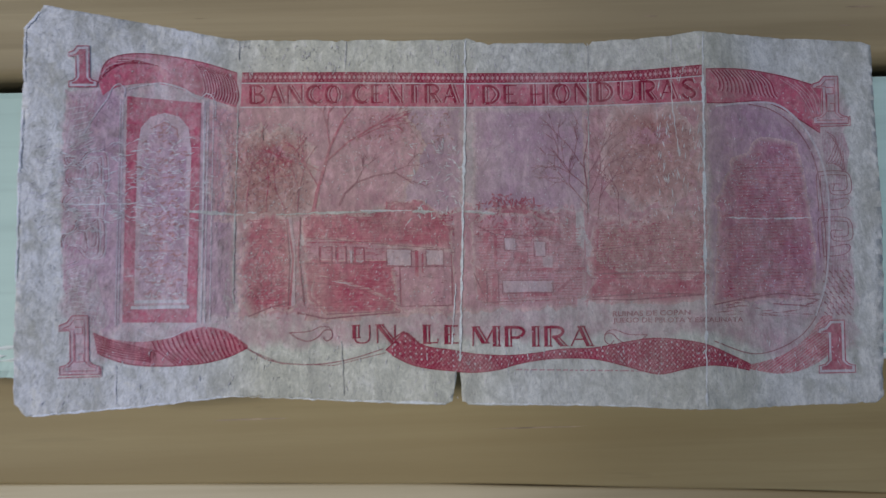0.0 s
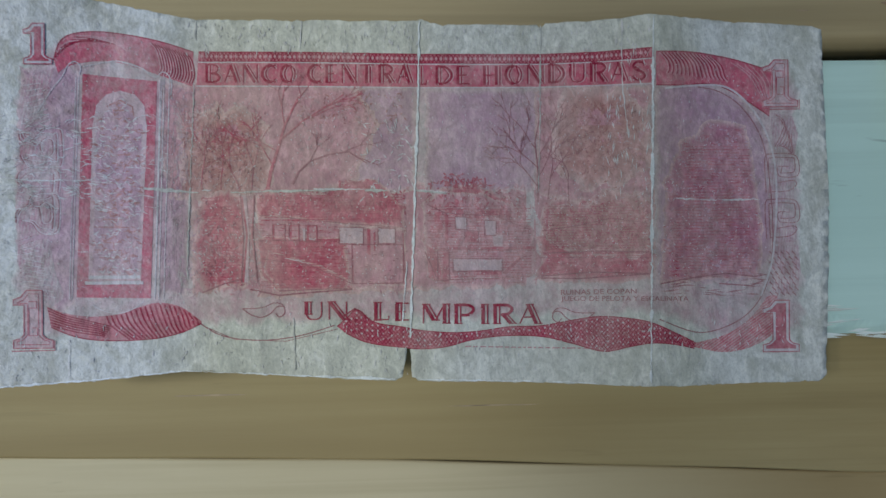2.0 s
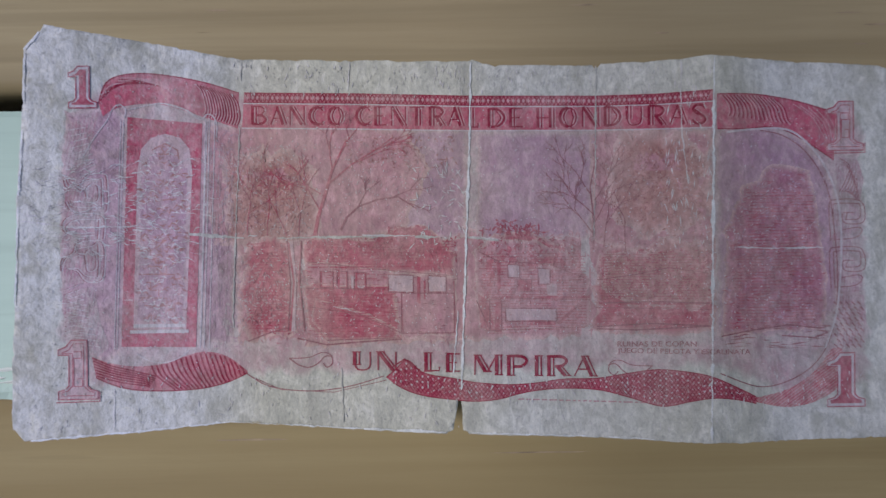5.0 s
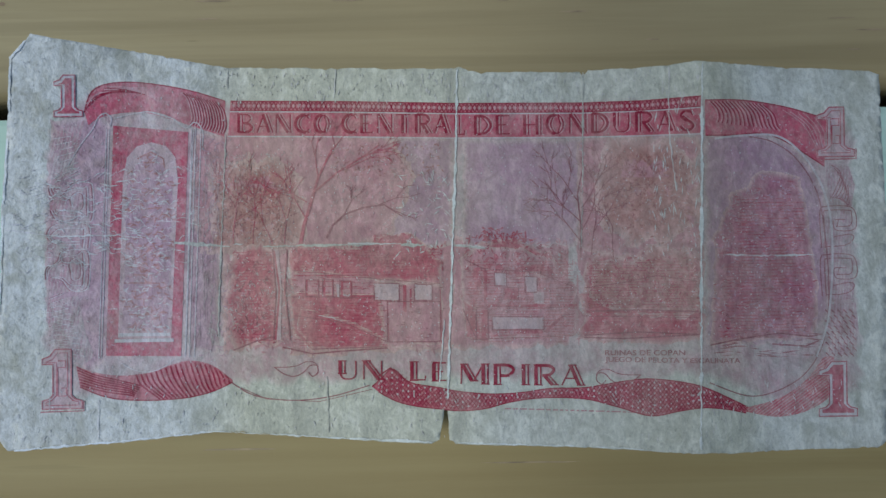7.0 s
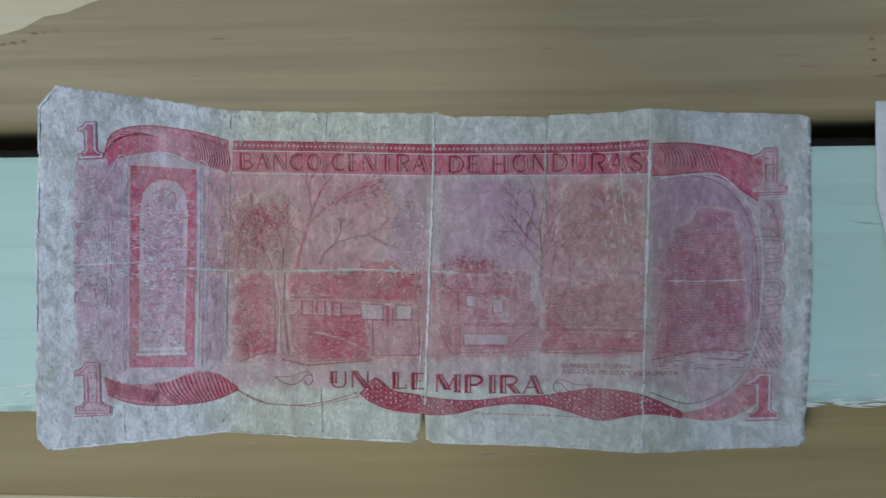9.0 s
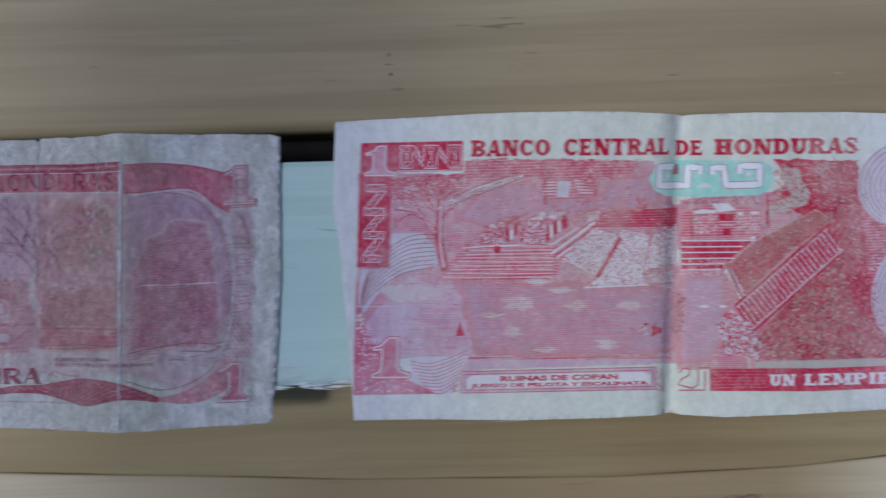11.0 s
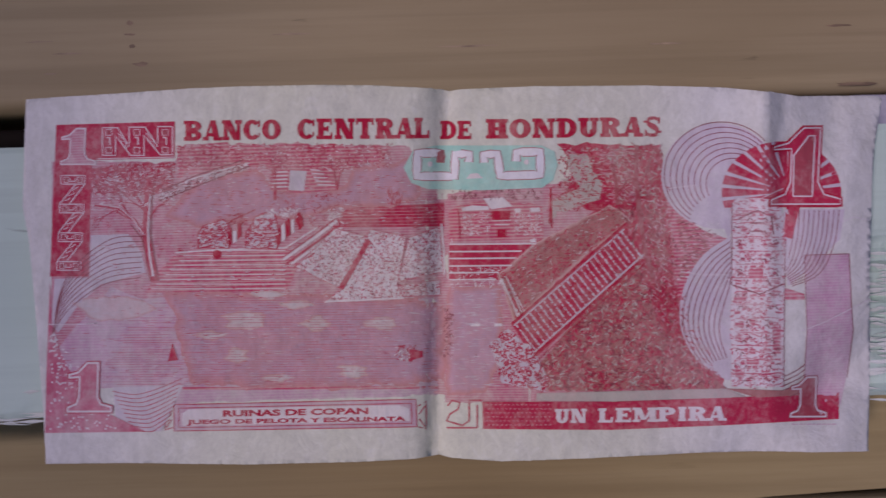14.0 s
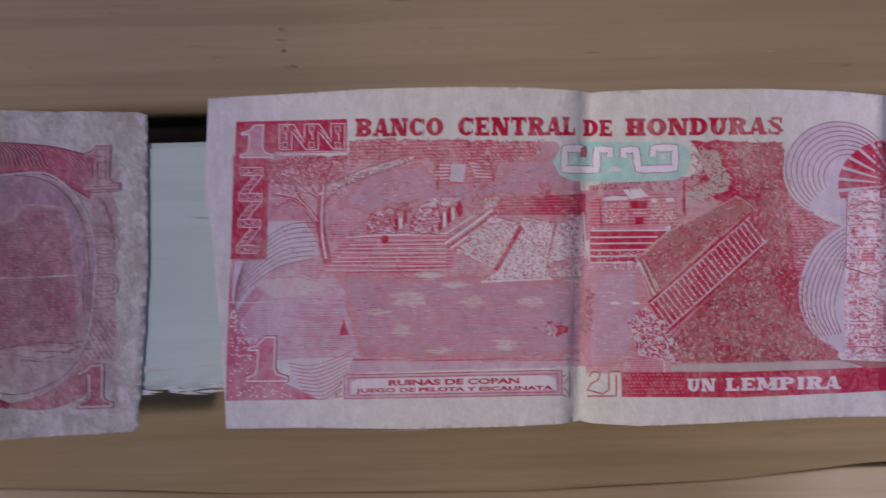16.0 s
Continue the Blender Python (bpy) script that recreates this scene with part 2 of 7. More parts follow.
# unseen wall and window, added so their bar shades the ends of both notes
PLASTER = plaster()
SHADE_WALL_X, SHADE_BAR_Z = -0.23, 0.466
solid("unseen_wall", (SHADE_WALL_X - 0.12, -1.5, -0.0365), (SHADE_WALL_X, 1.5, 0.04), PLASTER, "unseen wall below the added shading window", "wall")
solid("unseen_wall", (SHADE_WALL_X - 0.12, -1.5, 0.04), (SHADE_WALL_X, -0.75, 2.0), PLASTER, "unseen wall beside the added shading window", "wall")
solid("unseen_wall", (SHADE_WALL_X - 0.12, 0.75, 0.04), (SHADE_WALL_X, 1.5, 2.0), PLASTER, "unseen wall beside the added shading window", "wall")
solid("unseen_wall", (SHADE_WALL_X - 0.12, -1.5, 2.0), (SHADE_WALL_X, 1.5, 2.25), PLASTER, "unseen lintel over the added shading window", "wall")
SHADE_WINDOW = tagged(new("shade_window"), "unseen window frame added so that its bar shades the notes", "window", kind="structure")
for name, lo, hi in (("jamb", (SHADE_WALL_X - 0.07, -0.75, 0.08), (SHADE_WALL_X - 0.03, -0.70, 1.95)), ("jamb", (SHADE_WALL_X - 0.07, 0.70, 0.08), (SHADE_WALL_X - 0.03, 0.75, 1.95)),
                     ("sill", (SHADE_WALL_X - 0.14, -0.75, 0.04), (SHADE_WALL_X + 0.012, 0.75, 0.08)), ("head", (SHADE_WALL_X - 0.07, -0.75, 1.95), (SHADE_WALL_X - 0.03, 0.75, 2.0)),
                     ("shade_bar", (SHADE_WALL_X - 0.009, -0.75, SHADE_BAR_Z - 0.020), (SHADE_WALL_X + 0.009, 0.75, SHADE_BAR_Z + 0.020))):
    bar = solid(name, lo, hi, PLASTER, "", "")
    bar.parent = SHADE_WINDOW

LOW = -0.0170
UPPER = board("wooden_board", -0.21, 0.37, [(0, 0.0349)], [(0, 0.150)], LOW, 0.019, OCHRE, "ochre planed pine board with small dark flecks", 0.003, seed=1)
MIDDLE = board("wooden_board", -0.21, 0.37, [(-0.1, -0.0432), (0.0, -0.0462), (0.06, -0.0488), (0.085, -0.0501), (0.15, -0.0518), (0.195, -0.0503), (0.212, -0.0488), (0.224, -0.0475), (0.24, -0.0466), (0.26, -0.0459)], [(0, 0.0023)], LOW, 0.019, UMBER, "brown planed pine board carrying the pale slat", 0.0006, seed=2)
LOWER = board("wooden_board", -0.21, 0.37, [(0, -0.150)], [(-0.1, -0.0432), (0.0, -0.0462), (0.06, -0.0488), (0.085, -0.0501), (0.15, -0.0518), (0.195, -0.0504), (0.212, -0.0491), (0.222, -0.0482), (0.23, -0.0482), (0.262, -0.0484)], LOW - 0.0002, 0.019, TWO_TONE, "straw and brown pine board beside a narrow wedge gap", 0.0006, seed=3)
board("wooden_board", 0.214, 0.37, [(0, 0.0073)], [(0, 0.0342)], LOW, 0.019, GREY, "short grey weathered board end beside the pale slat", 0.0012, seed=4)


def marks(name, places, owner, material, seed):
    """Small dark knots and resin streaks on a board's face: middle, length and width in millimetres."""
    rng = random.Random(seed)
    for x, y, l, w in places:
        bm = bmesh.new()
        ring = []
        for k in range(14):
            a = 2 * math.pi * k / 14
            ring.append(bm.verts.new(((x + 0.5 * l * math.cos(a) * rng.uniform(0.7, 1.15)) * MM, (y + 0.5 * w * math.sin(a) * rng.uniform(0.5, 1.2)) * MM, LOW + 0.00006)))
        bm.faces.new(ring)
        link_mesh(name, bm, material, owner)


def resin(name, colour):
    n = Nodes(name)
    col = n.ramp(n.noise(900, (0.3, 1, 1)), [(0.35, colour), (0.7, tuple(1.9 * v for v in colour))])
    return n.finish(col, 0.6, n.noise(700), 0.0001, 0.3)


KNOT = resin("dark_knot", (0.17, 0.115, 0.07))
STREAK = resin("resin_streak", (0.24, 0.175, 0.11))
marks("knot", [(97.3, 47.9, 1.3, 1.0), (98.8, 44.3, 3.2, 0.9), (96.7, 50.3, 2.4, 0.6), (97.0, 52.6, 1.5, 1.1), (243.7, 36.3, 9.0, 1.0), (240.2, 48.2, 5.0, 0.7)], UPPER, KNOT, 3)
marks("resin_streak", [(84.2, 46.8, 7.0, 0.45), (80.5, 42.8, 3.0, 0.4), (164.8, 46.1, 14.0, 0.4), (78.6, 49.3, 6.0, 0.4), (-48.1, 51.2, 5.0, 0.4), (-46.9, 54.9, 7.0, 0.45), (-19.8, 54.6, 6.0, 0.4),
                       (40.7, 45.5, 3.0, 0.35), (11.2, 54.2, 2.4, 0.5), (25.4, 51.5, 6.0, 0.4), (130.0, 49.5, 9.0, 0.35), (205.0, 45.5, 8.0, 0.35), (-30.0, 58.0, 10.0, 0.4), (60.0, 57.0, 9.0, 0.5)], UPPER, STREAK, 4)

bm = bmesh.new()
rng = random.Random(8)
rim = [(-150 + k * 5, 36 + k * 1.85 + rng.uniform(-0.7, 0.7)) for k in range(19)]
bm.faces.new([bm.verts.new((x * MM, y * MM, LOW + 0.00006)) for x, y in rim + [(-60, 100), (-150, 100)]])
link_mesh("worn_patch", bm, STRAW, UPPER, "pale worn patch of bare wood")
marks("knot", [(-101 + k * 2.3, 52.0 + k * 0.8 - (k % 3) * 0.5, 1.6, 0.8) for k in range(9)], UPPER, KNOT, 5)
marks("knot", [(178.7, -59.0, 9.0, 3.4), (183.0, -57.6, 5.0, 1.0)], LOWER, KNOT, 6)
marks("resin_streak", [(-40.0, -33.0, 16.0, 0.4), (15.0, -36.0, 20.0, 0.35), (60.0, -30.5, 14.0, 0.35), (120.0, -37.0, 18.0, 0.35), (210.0, -34.0, 14.0, 0.35)], MIDDLE, STREAK, 7)

FIBRE = wood("pale_fibre", (0.78, 0.80, 0.74), (0.55, 0.58, 0.50), (0.72, 0.74, 0.70), 6, 0.1)


def pale_slat():
    """Pale rough-sawn slat on which both notes lie; its end is broken and its lower edge splintered."""
    rng = random.Random(7)
    bm = bmesh.new()
    x0, x1, y0, y1 = -0.21, 0.2455, -0.0232, 0.0258
    nx, ny = 420, 44
    grid = []
    for j in range(ny + 1):
        g = j / ny
        row = []
        for i in range(nx + 1):
            f = i / nx
            end = x1 + 0.006 * max(0.0, 0.55 - g) * 2 + 0.0012 * noise.noise((g * 18, 3, 0)) - 0.003 * max(0, g - 0.9) * 10
            x = x0 + (end - x0) * f
            y = y0 + (y1 - y0) * g
            z = 0.0
            rag = 0.0012 * max(0.0, noise.noise((x * 160, 1.3, 0.2)))
            if j == 0:
                y -= rag
                z = -0.0006
            if j == ny:
                z = -0.0004
            near = max(0.0, 1 - abs(x - x1) / 0.03) * max(0.0, min(1.0, (0.66 - g) * 8)) * min(1.0, 0.35 + g * 6)
            z += near * 0.0030 * noise.noise((x * 70, y * 620, 4)) + near * 0.0014 * noise.noise((x * 200, y * 1500, 14)) - near * 0.0012
            low = max(0.0, 1 - g * 9)
            z += low * 0.0007 * noise.noise((x * 220, y * 1100, 9))
            row.append(bm.verts.new((x, y, min(z, 0.0003))))
        grid.append(row)
    for j in range(ny):
        for i in range(nx):
            bm.faces.new((grid[j][i], grid[j][i + 1], grid[j + 1][i + 1], grid[j + 1][i]))
    edge = [e for e in bm.edges if e.is_boundary]
    made = bmesh.ops.extrude_edge_only(bm, edges=edge)["geom"]
    for v in made:
        if isinstance(v, bmesh.types.BMVert):
            v.co.z = LOW
    bottom = [e for e in bm.edges if e.is_boundary]
    bmesh.ops.contextual_create(bm, geom=bottom)
    bmesh.ops.recalc_face_normals(bm, faces=bm.faces)
    ob = link_mesh("wooden_board", bm, PALE)
    fibres = bmesh.new()
    for k in range(420):
        if k < 260:
            x, y = rng.uniform(-0.10, 0.27), -0.0236 + 0.0062 * rng.random() ** 2
        else:
            x, y = rng.uniform(0.226, 0.2455), rng.uniform(-0.019, 0.003)
        l, w, tilt = rng.uniform(0.002, 0.009), rng.uniform(0.00012, 0.0004), rng.uniform(-0.12, 0.12)
        if x + l > 0.2455:
            continue
        z = 0.00035
        pts = [(x, y, 0.0001), (x + l * 0.5, y + tilt * l * 0.5 - w, z), (x + l, y + tilt * l, 0.0001), (x + l * 0.5, y + tilt * l * 0.5 + w, z - 0.0002)]
        fibres.faces.new([fibres.verts.new(p) for p in pts])
    tagged(link_mesh("splinter", fibres, FIBRE, ob), kind="stuff")
    return tagged(ob, "pale rough-sawn board with splintered end under both banknotes", "board", "boards of the bench")


pale_slat()


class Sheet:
    """A note's printed face. Its drawing units are view positions from one camera pose, whose place is eye; place()
    sets a drawing point along that line of sight on the folded paper, whose height over the slat is given along its
    upper and lower edge."""

    def __init__(self, view_map, eye, top, low, upper, lower, lean, fine=(16, 24)):
        self.view_map, self.eye, self.top, self.low, self.upper, self.lower, self.lean = view_map, eye, top, low, upper, lower, lean
        self.fine = fine
        us = [p[0] for p in top]
        self.u0, self.u1 = us[0], us[-1]

    @staticmethod
    def along(curve, u):
        if u <= curve[0][0]:
            return curve[0][1]
        for (a, p), (b, q) in zip(curve, curve[1:]):
            if u <= b:
                return p + (q - p) * (u - a) / (b - a)
        return curve[-1][1]

    def soft(self, curve, u, r):
        return sum(self.along(curve, u + r * k) for k in (-1, -0.5, 0, 0.5, 1)) / 5

    def height(self, u, v):
        a, b = self.along(self.top, u), self.along(self.low, u)
        f = min(1.1, max(-0.1, (v - a) / (b - a)))
        shift = self.lean(u) * f
        h = self.soft(self.upper, u + shift, 10) * (1 - f) + self.soft(self.lower, u + shift, 10) * f
        z = h + 0.16 * noise.noise((u / 85, v / 95, self.u0)) + self.crease(u, v)
        return max(0.6, z)

    def crease(self, u, v):
        return 0.0

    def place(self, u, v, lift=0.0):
        h = self.view_map
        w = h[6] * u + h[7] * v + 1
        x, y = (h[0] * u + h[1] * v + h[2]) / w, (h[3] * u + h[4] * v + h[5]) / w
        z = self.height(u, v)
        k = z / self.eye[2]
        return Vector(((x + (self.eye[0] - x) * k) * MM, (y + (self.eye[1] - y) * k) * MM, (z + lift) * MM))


FINE = {"engraving", "wear", "leaf_stroke", "leaf_gap", "leaf_light", "leaf_shade", "stone_stroke", "carving_stroke", "carving_light", "dot", "ring", "ray", "step_line", "terrace_line",
        "masonry_line", "hatch_line", "stair_tread", "grass_stroke", "sky_gap", "lattice", "scroll_line", "small_print", "crease", "ramp_edge"}


def flowing(points, n=5):
    """A smooth curve through the points."""
    p = [points[0]] + list(points) + [points[-1]]
    out = []
    for a, b, c, d in zip(p, p[1:], p[2:], p[3:]):
        for k in range(n):
            t = k / n
            out.append(tuple(0.5 * (2 * b[i] + (c[i] - a[i]) * t + (2 * a[i] - 5 * b[i] + 4 * c[i] - d[i]) * t * t + (3 * b[i] - a[i] - 3 * c[i] + d[i]) * t ** 3) for i in (0, 1)))
    return out + [points[-1]]


def inset(points, d):
    """A polygon shrunk by d all round (grown where d is negative)."""
    area = sum(a[0] * b[1] - b[0] * a[1] for a, b in zip(points, points[1:] + points[:1]))
    d = d if area > 0 else -d
    out = []
    for a, b, c in zip(points[-1:] + points[:-1], points, points[1:] + points[:1]):
        u, v = (b[0] - a[0], b[1] - a[1]), (c[0] - b[0], c[1] - b[1])
        lu, lv = math.hypot(*u) or 1, math.hypot(*v) or 1
        n, m = (-u[1] / lu, u[0] / lu), (-v[1] / lv, v[0] / lv)
        k = max(0.35, 1 + n[0] * m[0] + n[1] * m[1])
        out.append((b[0] + d * (n[0] + m[0]) / k, b[1] + d * (n[1] + m[1]) / k))
    return out


LAYER = 0.030  # millimetres between layers of print


class Art:
    """Collects flat shapes in a sheet's drawing units and lays them on its folds as one mesh."""

    made = 0

    def __init__(self, sheet, layer):
        Art.made += 1
        self.sheet, self.lift = sheet, layer * LAYER + 0.008 * (Art.made * 0.618 % 1)
        self.bm, self.count = bmesh.new(), 0

    def step(self):
        """A hair's height of its own for each shape, so that no two lie in one plane."""
        self.count += 1
        return 0.011 * (self.count * 0.618 % 1)

    def poly(self, points):
        h = self.step()
        vs = [self.bm.verts.new((u, v, h)) for u, v in points]
        es = [self.bm.edges.new((a, b)) for a, b in zip(vs, vs[1:] + vs[:1])]
        bmesh.ops.triangle_fill(self.bm, use_beauty=True, edges=es)
        return self

    def quad(self, points):
        h = self.step()
        self.bm.faces.new([self.bm.verts.new((u, v, h)) for u, v in points])
        return self

    def rect(self, u0, v0, u1, v1):
        return self.quad([(u0, v0), (u1, v0), (u1, v1), (u0, v1)])

    def ring(self, points, width):
        return self.line(flowing(points), width, step=14)

    def line(self, points, width, taper=1.0, closed=False, step=10):
        pts = list(points) + ([points[0]] if closed else [])
        fine = [pts[0]]
        for a, b in zip(pts, pts[1:]):
            n = max(1, int(math.dist(a, b) / step))
            fine += [(a[0] + (b[0] - a[0]) * k / n, a[1] + (b[1] - a[1]) * k / n) for k in range(1, n + 1)]
        prev, last, h = None, len(fine) - 1, self.step()
        for i, p in enumerate(fine):
            a, b = fine[max(0, i - 1)], fine[min(last, i + 1)]
            if closed and i in (0, last):
                a, b = fine[last - 1], fine[1]
            dx, dy = b[0] - a[0], b[1] - a[1]
            d = math.hypot(dx, dy) or 1
            w = 0.5 * width * (1 + (taper - 1) * i / max(1, last))
            pair = [self.bm.verts.new((p[0] - dy / d * w, p[1] + dx / d * w, h)), self.bm.verts.new((p[0] + dy / d * w, p[1] - dx / d * w, h))]
            if prev:
                self.bm.faces.new((prev[0], prev[1], pair[1], pair[0]))
            prev = pair
        return self

    def arc(self, cu, cv, r, a0, a1, width, squash=1.0, n=None):
        n = n or max(6, int(abs(a1 - a0) * r / 400))
        return self.line([(cu + r * math.cos(radians(a0 + (a1 - a0) * k / n)), cv - squash * r * math.sin(radians(a0 + (a1 - a0) * k / n)))
                          for k in range(n + 1)], width, step=30)

    def text(self, words, box, bold=0.0, slope=0.0):
        """Lettering in the built-in face, fitted to the box; slope: drop from its start to its end."""
        u0, v0, u1, v1 = box
        data = bpy.data.curves.new("letters", "FONT")
        data.body, data.offset, data.resolution_u = words, bold, 3
        holder = bpy.data.objects.new("letters", data)
        mesh = bpy.data.meshes.new_from_object(holder)
        xs, ys = [v.co.x for v in mesh.vertices], [v.co.y for v in mesh.vertices]
        a, b, c, d = min(xs), max(xs), min(ys), max(ys)
        vs, h = [], self.step()
        for v in mesh.vertices:
            f, g = (v.co.x - a) / (b - a), (v.co.y - c) / (d - c)
            vs.append(self.bm.verts.new((u0 + (u1 - u0) * f, v1 + (v0 - v1) * g + slope * f, h)))
        for p in mesh.polygons:
            try:
                self.bm.faces.new([vs[i] for i in p.vertices])
            except ValueError:
                pass
        bpy.data.objects.remove(holder)
        bpy.data.meshes.remove(mesh)
        bpy.data.curves.remove(data)
        return self

    def strokes(self, inside, count, length, width, seed, angle=(0, 360), bend=0.0):
        """Many short engraved strokes at random places for which inside(u, v) holds."""
        rng = random.Random(seed)
        u0, v0, u1, v1 = inside[0]
        done = tries = 0
        while done < count and tries < count * 8:
            tries += 1
            u, v = rng.uniform(u0, u1), rng.uniform(v0, v1)
            if not inside[1](u, v, rng) or not self.sheet.along(self.sheet.top, u) + 7 < v < self.sheet.along(self.sheet.low, u) - 7:
                continue
            a = radians(rng.uniform(*angle))
            l, w = length * rng.uniform(0.5, 1.4), width * rng.uniform(0.6, 1.4)
            du, dv = math.cos(a) * l / 2, math.sin(a) * l / 2
            pu, pv = -math.sin(a) * w / 2, math.cos(a) * w / 2
            k = rng.uniform(-bend, bend) * l
            mid = (u - math.sin(a) * k, v + math.cos(a) * k)
            self.quad([(u - du, v - dv), (mid[0] - pu, mid[1] - pv), (u + du, v + dv), (mid[0] + pu, mid[1] + pv)])
            done += 1
        return self

    def cut(self):
        bm = self.bm
        size_u, size_v = self.sheet.fine
        us, vs = [v.co.x for v in bm.verts], [v.co.y for v in bm.verts]
        for k in range(int(min(us) // size_u) + 1, int(max(us) // size_u) + 1):
            bmesh.ops.bisect_plane(bm, geom=bm.verts[:] + bm.edges[:] + bm.faces[:], plane_co=(k * size_u, 0, 0), plane_no=(1, 0, 0))
        for k in range(int(min(vs) // size_v) + 1, int(max(vs) // size_v) + 1):
            bmesh.ops.bisect_plane(bm, geom=bm.verts[:] + bm.edges[:] + bm.faces[:], plane_co=(0, k * size_v, 0), plane_no=(0, 1, 0))
        return self

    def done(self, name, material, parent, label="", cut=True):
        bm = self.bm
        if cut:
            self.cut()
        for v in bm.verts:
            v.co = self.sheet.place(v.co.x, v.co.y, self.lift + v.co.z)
        for f in bm.faces:
            f.smooth = True
        bm.normal_update()
        flip = [f for f in bm.faces if f.normal.z < 0]
        if flip:
            bmesh.ops.reverse_faces(bm, faces=flip)
        ob = link_mesh(name, bm, material, parent, label)
        if name in FINE:
            ob["kind"] = "stuff"
        return ob


def frayed(points, seed, amount=1.3, step=7):
    """An outline with the small uneven nicks of a worn edge."""
    rng = random.Random(seed)
    out, way = [], 0.0
    for a, b in zip(points, points[1:] + points[:1]):
        d = math.dist(a, b)
        at = 0.0
        while at < d:
            f = at / d
            slow = amount * 0.9 * noise.noise((way / 26, seed * 3.7, 0.5))
            nick = rng.gauss(0, amount * 0.3) - (amount * rng.uniform(0.5, 1.8) if rng.random() < 0.06 else 0)
            n = ((b[1] - a[1]) / d, -(b[0] - a[0]) / d)
            out.append((a[0] + (b[0] - a[0]) * f + n[0] * (slow + nick), a[1] + (b[1] - a[1]) * f + n[1] * (slow + nick)))
            move = step * rng.uniform(0.5, 1.5)
            at, way = at + move, way + move
    return out


def note(label, sheet, outline, seed, material, fray):
    thing = new("banknote")
    tagged(thing, label, "banknote", "banknotes on the slat")
    art = Art(sheet, 0)
    art.poly(frayed(outline, seed, fray))
    ob = art.done("paper", material, thing)
    thick = ob.modifiers.new("thickness", "SOLIDIFY")
    thick.thickness, thick.offset = 0.00012, -1
    return thing


# outline and print of both notes are placed to fit one camera view each
TOP_A = [(165, 75), (205, 83), (300, 100), (380, 115), (465, 131), (550, 133), (640, 134), (720, 136), (806, 137), (815, 134), (826, 139), (840, 143), (996, 145),
         (1002, 151), (1010, 143), (1080, 140), (1130, 137), (1178, 130), (1300, 142), (1430, 149), (1446, 155)]
LOW_A = [(130, 707), (200, 703), (300, 697), (440, 684), (470, 683), (620, 694), (770, 702), (781, 697), (792, 640), (797, 697), (806, 703), (1000, 708), (1170, 718), (1300, 714), (1436, 712), (1449, 704)]
LEFT_A = [(111, 686), (113, 570), (119, 480), (121, 350), (131, 200), (134, 112)]
RIGHT_A = [(1451, 300), (1456, 420), (1453, 560)]
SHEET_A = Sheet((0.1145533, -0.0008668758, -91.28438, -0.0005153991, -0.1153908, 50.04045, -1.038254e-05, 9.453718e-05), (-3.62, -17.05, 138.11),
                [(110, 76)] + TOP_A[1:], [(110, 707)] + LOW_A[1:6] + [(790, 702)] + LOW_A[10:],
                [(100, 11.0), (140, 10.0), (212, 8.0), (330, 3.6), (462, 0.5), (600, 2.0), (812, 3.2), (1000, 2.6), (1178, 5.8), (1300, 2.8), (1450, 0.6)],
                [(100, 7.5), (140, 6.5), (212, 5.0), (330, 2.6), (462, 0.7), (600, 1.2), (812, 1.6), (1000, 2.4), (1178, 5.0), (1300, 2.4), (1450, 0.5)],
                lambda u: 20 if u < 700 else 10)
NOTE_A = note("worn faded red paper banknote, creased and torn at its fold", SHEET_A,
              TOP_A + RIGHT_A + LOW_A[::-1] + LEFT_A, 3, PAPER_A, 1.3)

TOP_B = [(121, 153), (200, 148), (300, 142), (400, 135), (500, 131), (620, 129), (720, 130), (800, 134), (845, 138), (858, 141), (880, 138), (1000, 133), (1200, 132), (1340, 136), (1420, 143),
         (1470, 152), (1540, 152), (1604, 152), (1612, 158)]
LOW_B = [(153, 789), (300, 788), (500, 791), (700, 787), (800, 782), (838, 775), (862, 781), (950, 787), (1100, 782), (1200, 777), (1300, 772), (1400, 770), (1500, 772), (1588, 771)]
LEFT_B = [(149, 700), (138, 550), (125, 400), (114, 340), (117, 250)]
RIGHT_B = [(1600, 235), (1596, 300), (1592, 450), (1590, 560)]
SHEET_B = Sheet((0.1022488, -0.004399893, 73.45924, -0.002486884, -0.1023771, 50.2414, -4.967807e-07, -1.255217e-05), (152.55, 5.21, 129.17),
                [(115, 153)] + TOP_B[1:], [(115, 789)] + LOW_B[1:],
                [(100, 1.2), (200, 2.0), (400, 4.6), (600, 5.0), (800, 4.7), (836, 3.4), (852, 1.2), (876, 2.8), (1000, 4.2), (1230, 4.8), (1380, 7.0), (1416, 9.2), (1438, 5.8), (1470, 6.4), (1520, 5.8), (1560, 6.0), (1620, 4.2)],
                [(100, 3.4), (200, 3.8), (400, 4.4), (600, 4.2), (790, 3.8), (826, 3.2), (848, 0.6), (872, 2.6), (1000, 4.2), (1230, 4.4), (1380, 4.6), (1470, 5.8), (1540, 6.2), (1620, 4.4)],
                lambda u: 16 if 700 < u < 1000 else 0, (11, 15))


